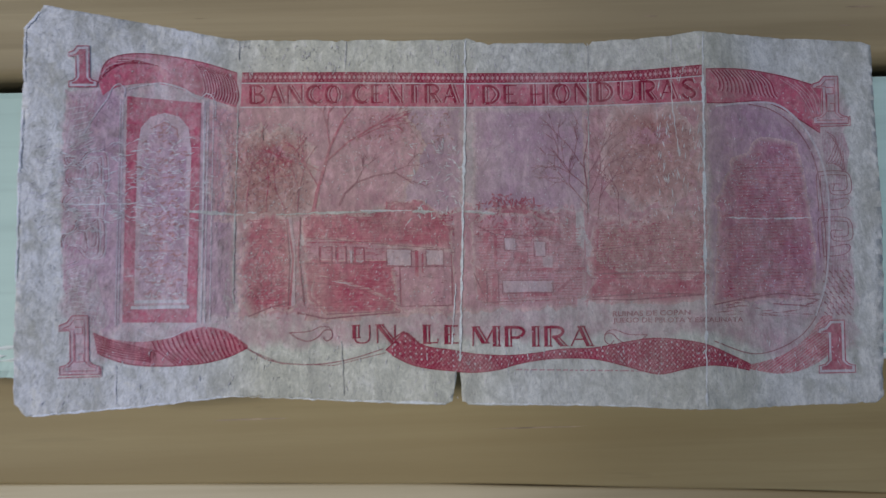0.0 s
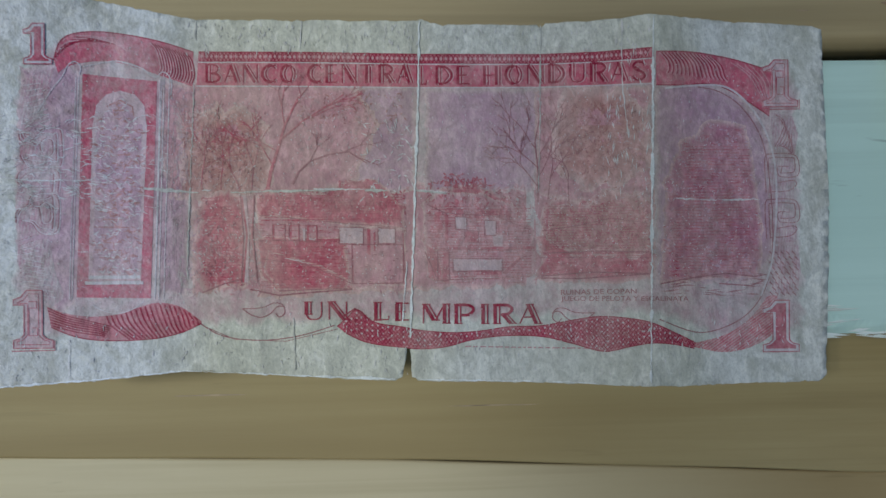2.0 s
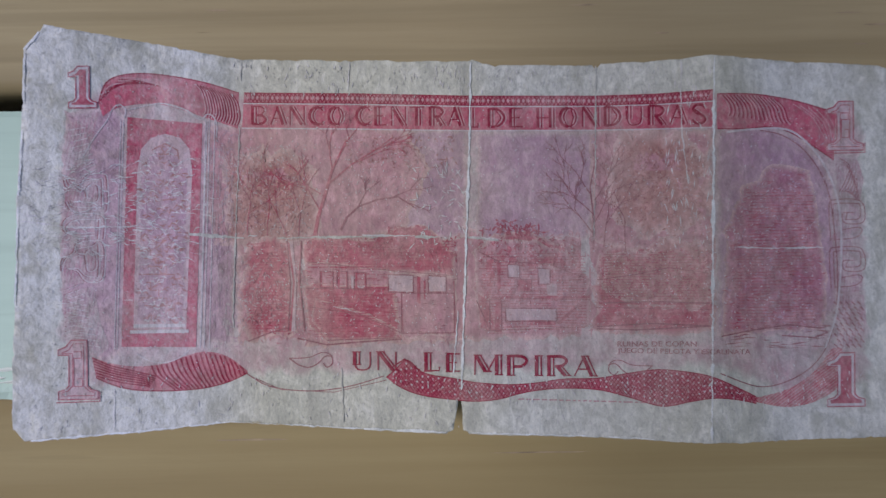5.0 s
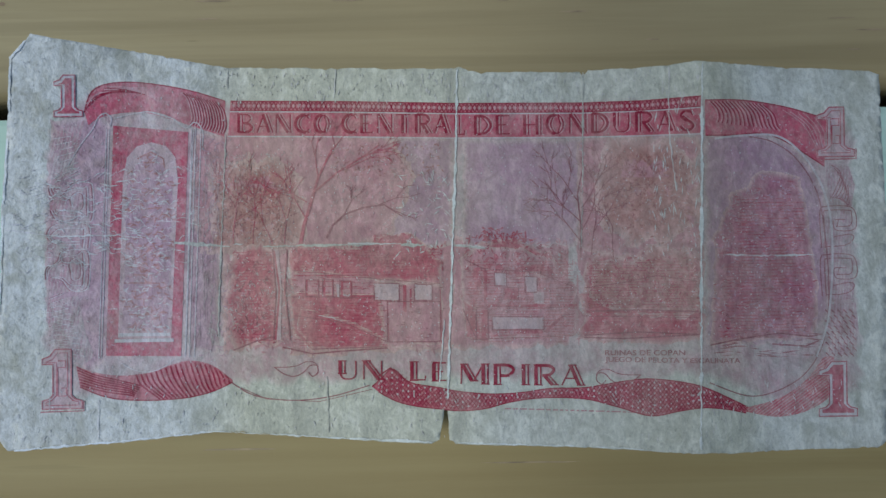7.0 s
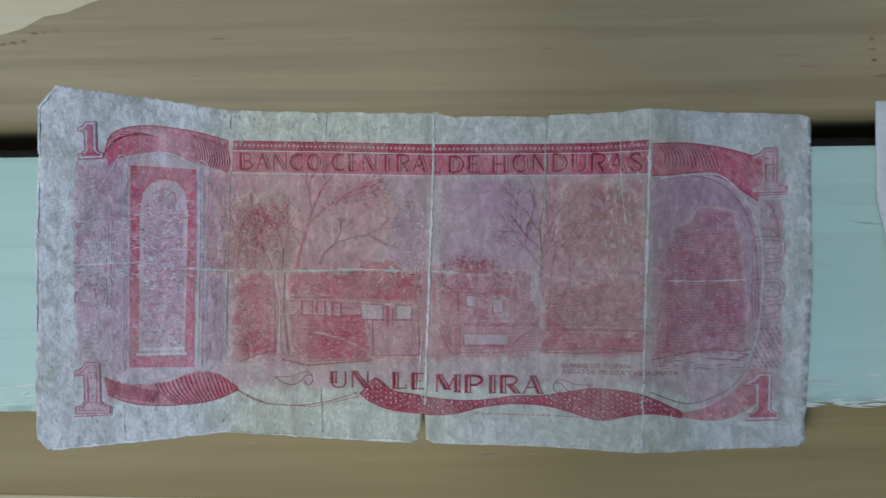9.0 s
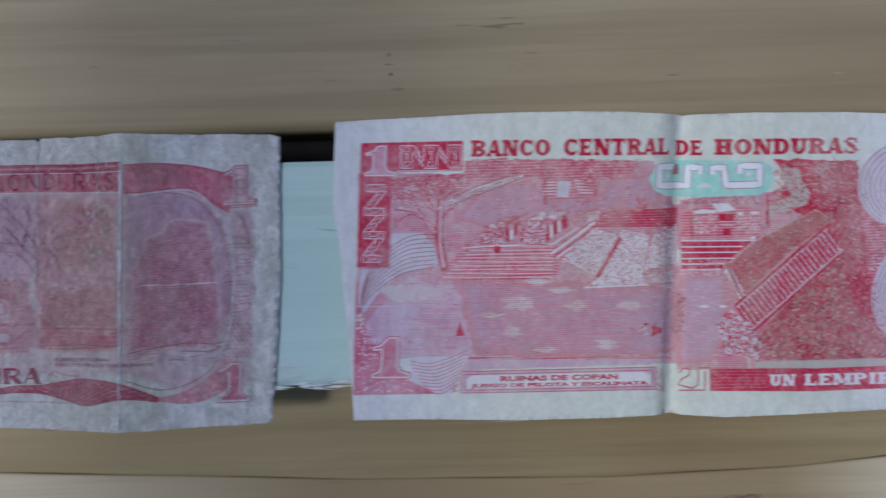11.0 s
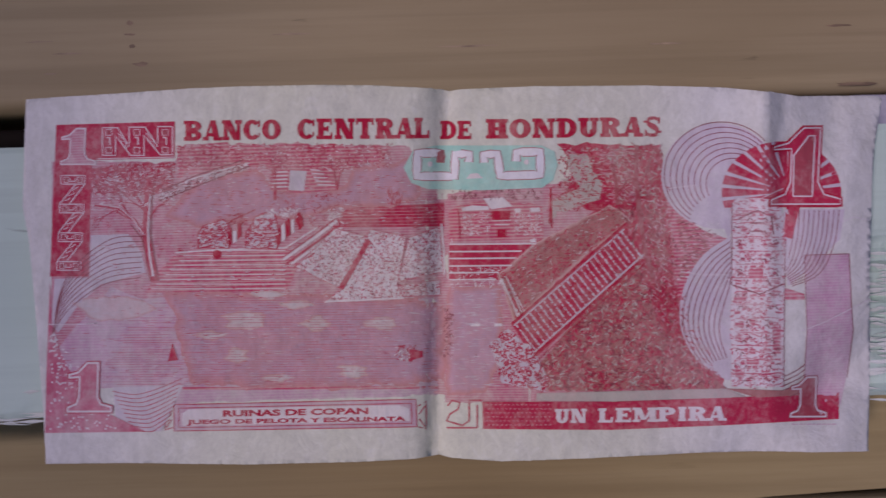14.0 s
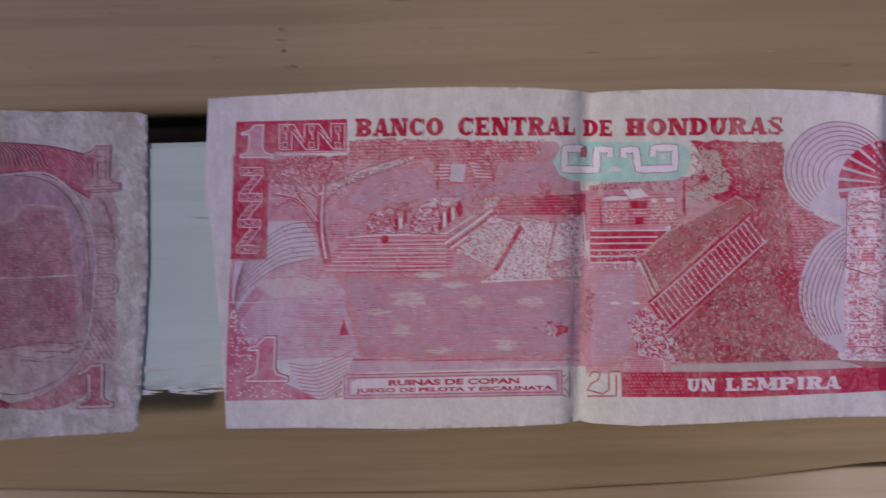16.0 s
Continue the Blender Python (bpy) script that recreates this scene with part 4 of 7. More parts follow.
# ---------------------------------------------------------------- the worn note's print
def print_worn():
    S, N = SHEET_A, NOTE_A
    rng = random.Random(11)
    # broad washes of the picture, one between each pair of folds
    soft(S, 1, [(420, 240), (610, 238), (700, 246), (740, 300), (700, 390), (560, 408), (425, 404), (410, 330)], 1, 5, "tinted_sky", A_ROSE, N, reach=9)
    soft(S, 1, [(700, 248), (800, 248), (800, 400), (690, 404), (735, 310)], 1, 4, "tinted_sky", A_MAUVE, N)
    soft(S, 1, [(826, 252), (1000, 252), (985, 400), (826, 402)], 2, 4, "tinted_sky", A_MAUVE, N)
    soft(S, 1, [(1000, 254), (1166, 250), (1168, 420), (1100, 425), (1000, 408)], 3, 5, "tinted_foliage", A_ROSE, N)
    soft(S, 1.4, [(1050, 270), (1100, 256), (1150, 290), (1160, 350), (1120, 384), (1060, 380), (1034, 330)], 8, 12, "tinted_foliage", A_RUST, N, reach=18)
    soft(S, 1.4, [(450, 300), (500, 280), (556, 300), (566, 380), (520, 398), (455, 396)], 8, 12, "tinted_foliage", A_RUST, N, reach=16)
    soft(S, 1, [(1190, 250), (1250, 242), (1300, 258), (1345, 310), (1362, 380), (1362, 500), (1340, 545), (1190, 550)], 4, 4, "tinted_panel", A_MAUVE, N)
    soft(S, 1, [(404, 230), (448, 240), (440, 556), (410, 552), (396, 400)], 5, 3, "tinted_panel", A_MAUVE, N)
    soft(S, 1, [(205, 216), (268, 208), (280, 222), (272, 562), (252, 584), (214, 552), (194, 470), (198, 330)], 6, 5, "tinted_panel", A_MAUVE, N, "", 9)
    soft(S, 0.5, [(196, 232), (250, 170), (300, 160), (460, 190), (810, 200), (1178, 196), (1300, 206), (1400, 240), (1406, 620), (1300, 640), (1178, 596), (820, 600), (470, 604), (380, 620), (230, 620), (190, 540)], 9, 7, "pink_cast", A_WASH, N, "", 11)
    soft(S, 0.7, [(462, 396), (800, 396), (990, 400), (1172, 410), (1172, 540), (1000, 545), (800, 552), (600, 560), (462, 556)], 10, 6, "tinted_ruin", A_ROSE, N, reach=9)
    # header band
    up = [(466, 181), (640, 184), (806, 189), (1000, 191), (1090, 189), (1178, 183)]
    lo = [(462, 236), (640, 239), (806, 243), (1000, 244), (1090, 243), (1177, 241)]
    band = Art(S, 2).poly(up + lo[::-1]).done("header_band", A_BAND, N, "red printed band")
    lat = Art(S, 3)
    for k in range(120):
        f = k / 120
        u = 468 + f * 706
        v = S.along(up, u) + 1.5
        lat.line([(u, v), (u + 5.6, v + 13)], 1.6).line([(u + 5.6, v), (u, v + 13)], 1.6)
    for f in (0.02, 0.28):
        lat.line(between(up, lo, f), 1.6)
    lat.done("lattice", A_DARK, band, cut=False)
    pips = Art(S, 3.5)
    for k in range(92):
        u = 471 + k * 7.65
        v = S.along(up, u) + 8
        pips.quad([(u - 2.6, v), (u, v - 3.4), (u + 2.6, v), (u, v + 3.4)])
    pips.done("dot", A_PALE, band, cut=False)
    edge = Art(S, 3)
    for f in (0.31, 0.99):
        edge.line(between(up, lo, f), 1.8)
    edge.done("border_line", A_LIGHT, band, cut=False)
    for words, b, sl in (("BANCO", (474, 202, 622, 230), 3), ("CENTRA", (634, 204, 803, 233), 2.5), ("L", (806, 208, 826, 238), 0), ("DE", (834, 209, 896, 238), 0), ("HONDURAS", (908, 209, 1172, 239), -4)):
        twin(Art(S, 4), words, (b[0] + 2.4, b[1], b[2] + 2.4, b[3]), sl, 3.4, 2.0, 5.0).done("lettering_shadow", A_PALE, band, cut=False)
        twin(Art(S, 5), words, b, sl, 4.5, 1.9, 5.9).done("lettering", A_DARK, band, "crimson double-stroke lettering", cut=False)
    # swooping ornaments at the corners
    sw = [(246, 196), (256, 166), (282, 153), (330, 152), (400, 164), (458, 182)]
    si = [(252, 216), (266, 206), (292, 199), (338, 198), (398, 216), (456, 236)]
    o = Art(S, 2).poly(flowing(sw) + flowing(si)[::-1]).done("ornament", A_BAND, N, "red engine-turned ornament")
    fan = Art(S, 3)
    for k in range(13):
        a, b = 398 + k * 4.4, 404 + k * 4.2
        fan.ring([(a - 6, S.along(sw, a) + 4), (a + 3, S.along(sw, a) + 16), (b + 3, 206 + k), (b - 1, min(231, 216 + k * 1.4))], 1.8)
    for k in range(9):
        fan.ring([(247 + k * 4, 194 - k * 4.6), (262 + k * 6, 170 - k * 1.4), (300 + k * 5, 160 + k * 1.2), (340 + k * 2, 160 + k * 2.6)], 1.3)
    fan.done("engraving", A_PALE, o, cut=False)
    dk = Art(S, 3.5)
    for k in range(13):
        a, b = 400.2 + k * 4.4, 406.2 + k * 4.2
        dk.ring([(a - 6, S.along(sw, a) + 4), (a + 3, S.along(sw, a) + 16), (b + 3, 206 + k), (b - 1, min(231, 216 + k * 1.4))], 1.6)
    for k in range(8):
        dk.ring([(248 + k * 4, 192 - k * 4.6), (264 + k * 6, 172 - k * 1.4), (302 + k * 5, 162 + k * 1.2)], 1.3)
    dk.ring(sw, 1.6).done("engraving", A_DARK, o, cut=False)
    low = [(232, 580), (262, 591), (300, 596), (343, 592), (372, 582), (402, 575), (436, 582), (468, 605)]
    bot = [(238, 612), (268, 625), (300, 632), (340, 634), (372, 633), (404, 630), (440, 621), (468, 608)]
    o = Art(S, 2).poly(flowing(low) + flowing(bot)[::-1]).done("ornament", A_BRICK, N, "red engine-turned ornament")
    fan = Art(S, 3)
    for k in range(19):
        a = 322 + k * 7.4
        b = min(466, a + 36 - k * 1.5)
        fan.ring([(a, S.along(low, a) + 1), (a + 6, 0.62 * S.along(low, a) + 0.38 * S.along(bot, a)), (0.5 * (a + b) + 3, 0.3 * S.along(low, a) + 0.7 * S.along(bot, a)), (b, S.along(bot, b) - 1)], 2.6)
    for k in range(7):
        fan.ring([(233 + k, 582 + k * 4.6), (260 + k * 3, 594 + k * 4.4), (296 + k * 3, 603 + k * 3.8), (330 - k * 2, 612 + k * 2.8)], 2.0)
    fan.ring(bot, 1.8).done("engraving", A_DARK, o, cut=False)
    right = [(1184, 190), (1240, 191), (1300, 201), (1345, 214), (1366, 220)]
    under = [(1184, 243), (1230, 243), (1268, 241), (1304, 254), (1362, 292)]
    o = Art(S, 2).poly(flowing(right) + flowing(under)[::-1]).done("ornament", A_BAND, N, "red engine-turned ornament")
    fan = Art(S, 3)
    for k in range(15):
        a = 1190 + k * 5.6
        fan.ring([(a, S.along(right, a) + 2), (a + 10 + k * 0.4, 204 + k * 0.6), (a + 13 + k * 0.6, 216 + k), (a + 10 + k * 1.2, 224 + k * 0.9)], 1.4)
    for k in range(5):
        fan.ring([(1300 + k * 12, 206 + k * 3), (1330 + k * 8, 228 + k * 3), (1350 + k * 3, 262)], 1.1)
    fan.done("engraving", A_PALE, o, cut=False)
    dk = Art(S, 3.5).ring(right, 1.6).ring(under, 1.5)
    for k in range(15):
        a = 1192.6 + k * 5.6
        dk.ring([(a, S.along(right, a) + 2), (a + 10 + k * 0.4, 204 + k * 0.6), (a + 13 + k * 0.6, 216 + k), (a + 10 + k * 1.2, 224 + k * 0.9)], 1.5)
    dk.done("engraving", A_DARK, o, cut=False)
    # side borders with scrolls
    o = Art(S, 2).poly([(1364, 286), (1398, 292), (1407, 320), (1402, 352), (1378, 356), (1366, 330)]).poly(
        [(1364, 498), (1406, 496), (1410, 540), (1402, 575), (1366, 572), (1360, 540)]).poly(
        [(1352, 360), (1398, 358), (1404, 490), (1366, 494)]).done("side_border", A_PLUM, N)
    sc = Art(S, 3)
    for v in (352, 424):
        for g in (0, 6):
            sc.ring([(1356 + g, v + 62), (1354 + g, v + 8 + g), (1364, v + g), (1396, v + g), (1407 - g, v + 10), (1406 - g, v + 34 - g), (1380, v + 36 - g), (1374 + g, v + 28), (1376 + g, v + 20), (1392 - g, v + 20)], 1.3)
        sc.ring([(1362, v + 60), (1392, v + 58), (1404, v + 48), (1398, v + 42), (1372, v + 46)], 1.3)
    for k in range(9):
        for m in range(5):
            sc.line([(1360 + m * 9 + k % 2 * 4, 506 + k * 8), (1366 + m * 9 + k % 2 * 4, 512 + k * 8)], 2.4, 0.5)
    for k in range(7):
        sc.ring([(1372 + k * 4, 290 + k * 5), (1386 + k * 2, 302 + k * 7), (1378 + k * 3, 326 + k * 4), (1370 + k * 3, 340)], 1.2)
    sc.done("scroll_line", A_TWIG, o, cut=False)
    o = Art(S, 2).poly([(203, 226), (246, 208), (238, 250), (226, 290), (196, 300), (194, 262)]).poly(
        [(192, 305), (250, 310), (254, 380), (196, 385)]).poly([(190, 392), (250, 396), (252, 466), (196, 470), (188, 440)]).poly(
        [(190, 480), (236, 474), (246, 530), (260, 566), (240, 580), (204, 552), (188, 510)]).done("side_border", A_PLUM, N)
    sc, pl = Art(S, 3), Art(S, 3)
    for art, q in ((sc, 0), (pl, 2.4)):
        for g in (0, 8):
            art.ring([(192 + g / 2 + q, 310), (196 + g / 2 + q, 322 - g / 2), (212 + q, 322 - g / 2), (228 + q, 304 + g), (250 - g + q, 303 + g), (256 - g + q, 312), (256 - g + q, 356 - g / 2), (244 + q, 362 - g), (206 + q, 360 - g), (194 + g / 2 + q, 344)], 1.3)
            art.ring([(250 - g + q, 402), (252 - g + q, 372), (240 + q, 364 + g), (208 + q, 364 + g), (192 + g / 2 + q, 372 + g), (190 + g / 2 + q, 386), (204 + q, 396 - g / 2), (236 + q, 396 - g / 2)], 1.3)
            art.ring([(187 + q, 450), (188 + g / 2 + q, 432), (204 + g / 2 + q, 422), (210 + q, 408 + g), (232 + q, 404 + g), (250 - g + q, 410), (250 - g + q, 456), (240 - g / 2 + q, 467 - g), (222 + q, 465 - g), (210 + q, 450 - g / 2), (194 + q, 446)], 1.3)
        art.ring([(224 + q, 438), (222 + q, 424), (230 + q, 418), (238 + q, 426), (238 + q, 446), (226 + q, 450), (224 + q, 438)], 1.2)
        art.ring([(226 + q, 340), (224 + q, 326), (232 + q, 318), (242 + q, 322), (242 + q, 342), (230 + q, 346)], 1.2)
        for k in range(11):
            art.line([(192 + q, 478 + k * 7), (212 + k * 2.2 + q, 470 + k * 7.6)], 1.0)
    sc.done("scroll_line", A_TWIG, o, cut=False)
    pl.done("scroll_line", A_LIGHT, o, cut=False)
    rays = Art(S, 3)
    for k in range(9):
        rays.line([(200 + k * 2, 236 + k * 9), (226 + k * 2, 232 + k * 8)], 1.1)
        rays.line([(196 + k, 486 + k * 9), (222 + k * 3, 494 + k * 9)], 1.1)
    rays.done("engraving", A_LIGHT, o, cut=False)
    # figures at the corners
    for (b, solid) in (((202, 141, 242, 201), True), ((182, 556, 240, 643), False), ((1352, 205, 1405, 276), False), ((1349, 585, 1404, 663), True)):
        fig = Art(S, 4).poly(one_shape(*b, 2.5)).done("numeral", A_LIGHT if solid else A_LIT, N, "corner figure one")
        if solid:
            Art(S, 5).poly(inset(one_shape(*b), 3.2)).done("figure_fill", A_FINE, fig)
        ol = Art(S, 6).line(one_shape(*b, 1.5), 2.0, closed=True)
        if not solid:
            u0, v0, u1, v1 = b
            m, w = 0.5 * (u0 + u1), u1 - u0
            ol.line(inset(one_shape(*b), 4), 1.3, closed=True)
            ol.line([(m - 0.1 * w, v0 + 16), (m + 0.1 * w, v0 + 16), (m + 0.1 * w, v0 + 26), (m - 0.1 * w, v0 + 26), (m - 0.1 * w, v1 - 18), (m + 0.12 * w, v1 - 18), (m + 0.12 * w, v1 - 30), (m, v1 - 30)], 1.8)
            ol.line([(u0 - 3, v1 + 6), (u1 + 4, v1 + 5), (u1 + 4, v1 - 10)], 1.6)
        ol.done("figure_outline", A_FINE, fig, cut=False)
    # framed stone slab
    f = Art(S, 3)
    outer = [(289, 217), (402, 228), (390, 568), (277, 566)]
    inner = [(305, 238), (388, 240), (375, 542), (295, 540)]
    for k in range(4):
        f.quad([outer[k], outer[(k + 1) % 4], inner[(k + 1) % 4], inner[k]])
    fr = f.done("slab_frame", A_RED, N, "red rectangular printed frame")
    Art(S, 3).poly([(303, 300), (309, 266), (324, 249), (346, 243), (368, 249), (382, 266), (386, 300), (375, 540), (295, 540)]).done("carved_slab", A_LIT, fr)
    Art(S, 3.6).poly(ripple([(310, 290), (345, 252), (380, 296), (370, 528), (302, 528)], 19, 4)).poly(ripple([(316, 300), (345, 262), (374, 306), (366, 520), (308, 520)], 20, 5)).done("slab_tint", A_MAUVE, fr)
    Art(S, 2).quad([(304, 236), (388, 238), (386, 300), (303, 300)]).done("frame_spandrel", A_RED, fr)
    st = Art(S, 4).strokes(inside([(308, 290), (345, 252), (382, 296), (372, 530), (300, 530)]), 170, 13, 3.2, 21, (-35, 35), 0.6)
    st.line([(325, 268), (345, 258), (364, 268), (366, 282)], 2).line([(334, 274), (356, 274)], 2.4).line([(330, 345), (362, 342)], 2)
    for k in range(9):
        st.line([(304 + (k % 3) * 8, 420 + k * 12), (322 + (k % 4) * 12, 421 + k * 12), (322 + (k % 4) * 12, 430 + k * 12)], 2.0)
    st.done("engraving", A_SOIL, fr, cut=False)
    Art(S, 5).strokes(inside([(308, 290), (345, 252), (382, 296), (372, 530), (300, 530)]), 130, 11, 2.4, 24, (-40, 40), 0.5).done("carving_light", A_LIGHT, fr, cut=False)
    ba = Art(S, 5).rect(296, 532, 374, 537).rect(290, 541, 379, 546).done("slab_plinth", A_LIGHT, fr)
    co = Art(S, 4)
    for u0, u1, w in ((283, 270, 1.2), (279, 266, 1.2), (407, 396, 1.4), (413, 402, 1.4), (421, 410, 1.2)):
        co.line([(u0, 222), (u1, 570)], w)
    co.line([(300, 203), (340, 196), (380, 208), (398, 220)], 1.2)
    co.done("engraving", A_LIGHT, fr, cut=False)
    arch = Art(S, 4).ring([(222, 276), (240, 246), (258, 222), (267, 204), (277, 198), (286, 206), (284, 218)], 1.7)
    arch.ring([(290, 206), (320, 199), (345, 197), (375, 206), (398, 222), (409, 214), (418, 217), (424, 230), (423, 250)], 1.7)
    arch.ring([(300, 577), (320, 588), (343, 591), (364, 584), (380, 572)], 1.5).ring([(410, 224), (406, 300), (402, 420), (397, 560)], 1.5)
    arch.ring([(1198, 248), (1240, 244), (1290, 245), (1324, 268), (1350, 305), (1366, 348), (1372, 400), (1370, 470), (1362, 530), (1346, 576)], 3.0)
    arch.done("engraving", A_LIGHT, N, cut=False)
    # picture: ruins, walls and terraces
    soft(S, 2, [(478, 414), (500, 406), (524, 414), (532, 480), (534, 543), (474, 552), (466, 480)], 31, 8, "ruined_wall", A_BRICK, N, "red engraved ruins", 9)
    soft(S, 2, [(560, 410), (600, 404), (660, 412), (700, 394), (730, 388), (752, 400), (784, 430), (780, 458), (700, 452), (560, 438)], 32, 3, "ruined_wall", A_BRICK, N, "", 4)
    soft(S, 2, [(560, 478), (690, 480), (692, 510), (704, 555), (592, 558), (566, 536)], 33, 2, "ruined_wall", A_BRICK, N, "", 4)
    soft(S, 2.4, [(576, 500), (640, 518), (694, 545), (690, 556), (594, 556), (570, 530)], 39, 2, "ruined_wall", A_BRICK, N, "", 4)
    soft(S, 2, [(560, 440), (690, 452), (690, 480), (562, 480)], 33, 2, "ruined_wall", A_ROSE, N, "", 3)
    soft(S, 2, [(694, 462), (782, 466), (782, 548), (704, 550)], 34, 3, "ruined_wall", A_ROSE, N, "", 5)
    soft(S, 2, [(822, 424), (850, 408), (900, 412), (950, 432), (985, 470), (984, 538), (834, 542), (822, 500)], 35, 3, "ruined_wall", A_ROSE, N, "", 5)
    soft(S, 2, [(1004, 440), (1040, 428), (1080, 430), (1108, 414), (1140, 426), (1168, 420), (1168, 538), (1004, 540), (1002, 480)], 36, 9, "bushes", A_BRICK, N, "red engraved bushes", 9)
    soft(S, 2.4, [(1030, 440), (1080, 434), (1120, 420), (1160, 430), (1164, 500), (1060, 496), (1030, 480)], 40, 9, "bushes", A_RUST, N, "", 12)
    soft(S, 2, [(820, 428), (840, 406), (900, 404), (960, 428), (980, 464), (930, 444), (850, 442), (836, 500), (822, 490)], 37, 7, "bushes", A_BRICK, N, "", 6)
    soft(S, 2, [(822, 490), (834, 500), (846, 546), (824, 540)], 37, 2, "bushes", A_BRICK, N, "", 3)
    soft(S, 2, [(1200, 400), (1226, 332), (1250, 324), (1270, 300), (1320, 312), (1336, 400), (1346, 470), (1338, 542), (1194, 548), (1200, 470)], 38, 3, "pyramid", A_DUSK, N, "dusty red engraved pyramid", 6)
    d = Art(S, 3)
    for k in range(13):
        v = 448 + k * 8
        d.line([(560 + rng.uniform(0, 30), v), (600 + rng.uniform(0, 70), v + 2)], 0.9).line([(640 - rng.uniform(0, 30), v + 3), (688 - rng.uniform(0, 20), v + 4)], 0.8)
        d.line([(826 + rng.uniform(0, 30), v + 6), (870 + rng.uniform(0, 50), v + 5)], 0.8).line([(905 + rng.uniform(0, 40), v + 7), (984 - rng.uniform(0, 20), v + 6)], 0.8)
    for u0, v0, u1, v1 in ((580, 454, 583, 478), (598, 454, 601, 478), (606, 452, 610, 478), (620, 454, 623, 480), (634, 456, 637, 480), (648, 456, 651, 484), (850, 440, 855, 490), (846, 502, 856, 548), (728, 464, 733, 504), (738, 468, 741, 498), (880, 470, 902, 486), (895, 532, 938, 538),
                           (1010, 520, 1170, 523), (1004, 504, 1172, 507), (578, 478, 690, 481), (562, 447, 690, 449), (842, 494, 990, 498)):
        d.rect(u0, v0, u1, v1)
    d.line([(702, 548), (640, 520), (566, 508)], 1.6).line([(968, 512), (942, 536)], 5).line([(566, 500), (690, 512)], 1.4).line([(704, 486), (706, 550)], 1.6).line([(784, 470), (786, 552)], 1.6)
    d.strokes(inside([(1200, 400), (1230, 330), (1320, 310), (1346, 470), (1340, 545), (1190, 552)]), 200, 11, 1.5, 56, (-25, 25))
    d.strokes(box(560, 440, 700, 556), 90, 11, 1.4, 60, (-10, 10)).strokes(box(820, 440, 985, 545), 120, 10, 1.4, 66, (-90, 90))
    d.done("engraving", A_FINE, N)
    w = Art(S, 4)
    for u0, v0, u1, v1 in ((684, 460, 722, 486), (745, 462, 772, 486), (626, 460, 631, 482), (636, 477, 646, 480), (862, 512, 940, 531), (912, 452, 930, 476), (924, 474, 940, 494), (856, 500, 1000, 502), (866, 446, 884, 466)):
        w.poly(ripple([(u0, v0), (u1 + 1, v0 + 2), (u1, v1), (u0 + 2, v1 - 1)], int(u0), 1.0, 5))
    w.line([(535, 408), (540, 470), (538, 545)], 8, 0.9)
    w.done("lit_masonry", A_LIT, N)
    own = random.Random(5)
    ov = Art(S, 4.5)
    for u0, v0, u1, v1 in ((684, 460, 722, 487), (745, 462, 772, 487), (862, 512, 940, 532), (912, 452, 930, 476), (580, 454, 600, 479), (606, 454, 622, 480), (632, 456, 650, 483), (880, 468, 902, 487), (866, 446, 884, 466), (704, 488, 784, 549), (838, 498, 856, 546)):
        ov.line([(u0, v0), (u1, v0 + 1), (u1, v1), (u0, v1)], own.uniform(1.0, 1.7), closed=True)
    for pts in (((560, 440), (620, 446), (690, 454), (784, 462)), ((558, 480), (690, 482)), ((562, 508), (640, 520), (702, 548)), ((590, 559), (704, 556)), ((822, 426), (850, 440), (930, 446), (984, 468)), ((842, 496), (990, 500)), ((830, 546), (984, 541)), ((942, 536), (968, 512), (986, 508)), ((818, 500), (838, 545)),
                ((1002, 470), (1060, 462), (1110, 452), (1168, 460)), ((1000, 512), (1172, 515))):
        ov.line(pts, own.uniform(1.0, 1.6), 0.7)
    ov.done("engraving", A_TWIG, N, cut=False)
    sp = Art(S, 4).strokes(inside([(470, 400), (790, 400), (786, 556), (470, 556)]), 140, 3, 1.3, 41)
    sp.strokes(inside([(816, 410), (1172, 420), (1172, 540), (820, 545)]), 160, 3, 1.3, 42)
    sp.strokes(inside([(1195, 330), (1340, 330), (1345, 545), (1192, 545)]), 120, 3, 1.3, 43)
    sp.strokes(box(420, 250, 1170, 400), 200, 2.6, 1.3, 44)
    sp.done("wear", A_WEAR, N, cut=False)
    bt = Art(S, 4).strokes(box(1004, 425, 1172, 500), 300, 7, 2.0, 45).strokes(box(560, 404, 790, 440), 150, 7, 2.0, 46).strokes(box(820, 404, 980, 446), 120, 7, 2, 47)
    bt.strokes(inside([(830, 390), (900, 385), (930, 402), (820, 402)]), 60, 7, 2.2, 48).strokes(box(850, 378, 880, 398), 40, 7, 2.2, 49).strokes(box(892, 386, 914, 400), 30, 7, 2.2, 50)
    bt.strokes(box(685, 386, 740, 402), 70, 7, 2.4, 51).strokes(box(470, 410, 534, 550), 140, 8, 2.2, 67)
    bt.done("engraving", A_FINE, N, cut=False)
    bt = Art(S, 4).strokes(box(1004, 425, 1172, 500), 120, 6, 1.8, 145).strokes(inside([(1050, 270), (1150, 270), (1164, 370), (1060, 384)]), 260, 6, 2.2, 146).strokes(box(590, 404, 780, 440), 40, 6, 1.6, 147)
    bt.strokes(box(1004, 260, 1172, 420), 130, 6, 2.0, 148).strokes(box(440, 290, 560, 400), 200, 6, 2.0, 149).strokes(box(620, 250, 790, 300), 120, 6, 1.8, 150)
    bt.done("engraving", A_SOIL, N, cut=False)
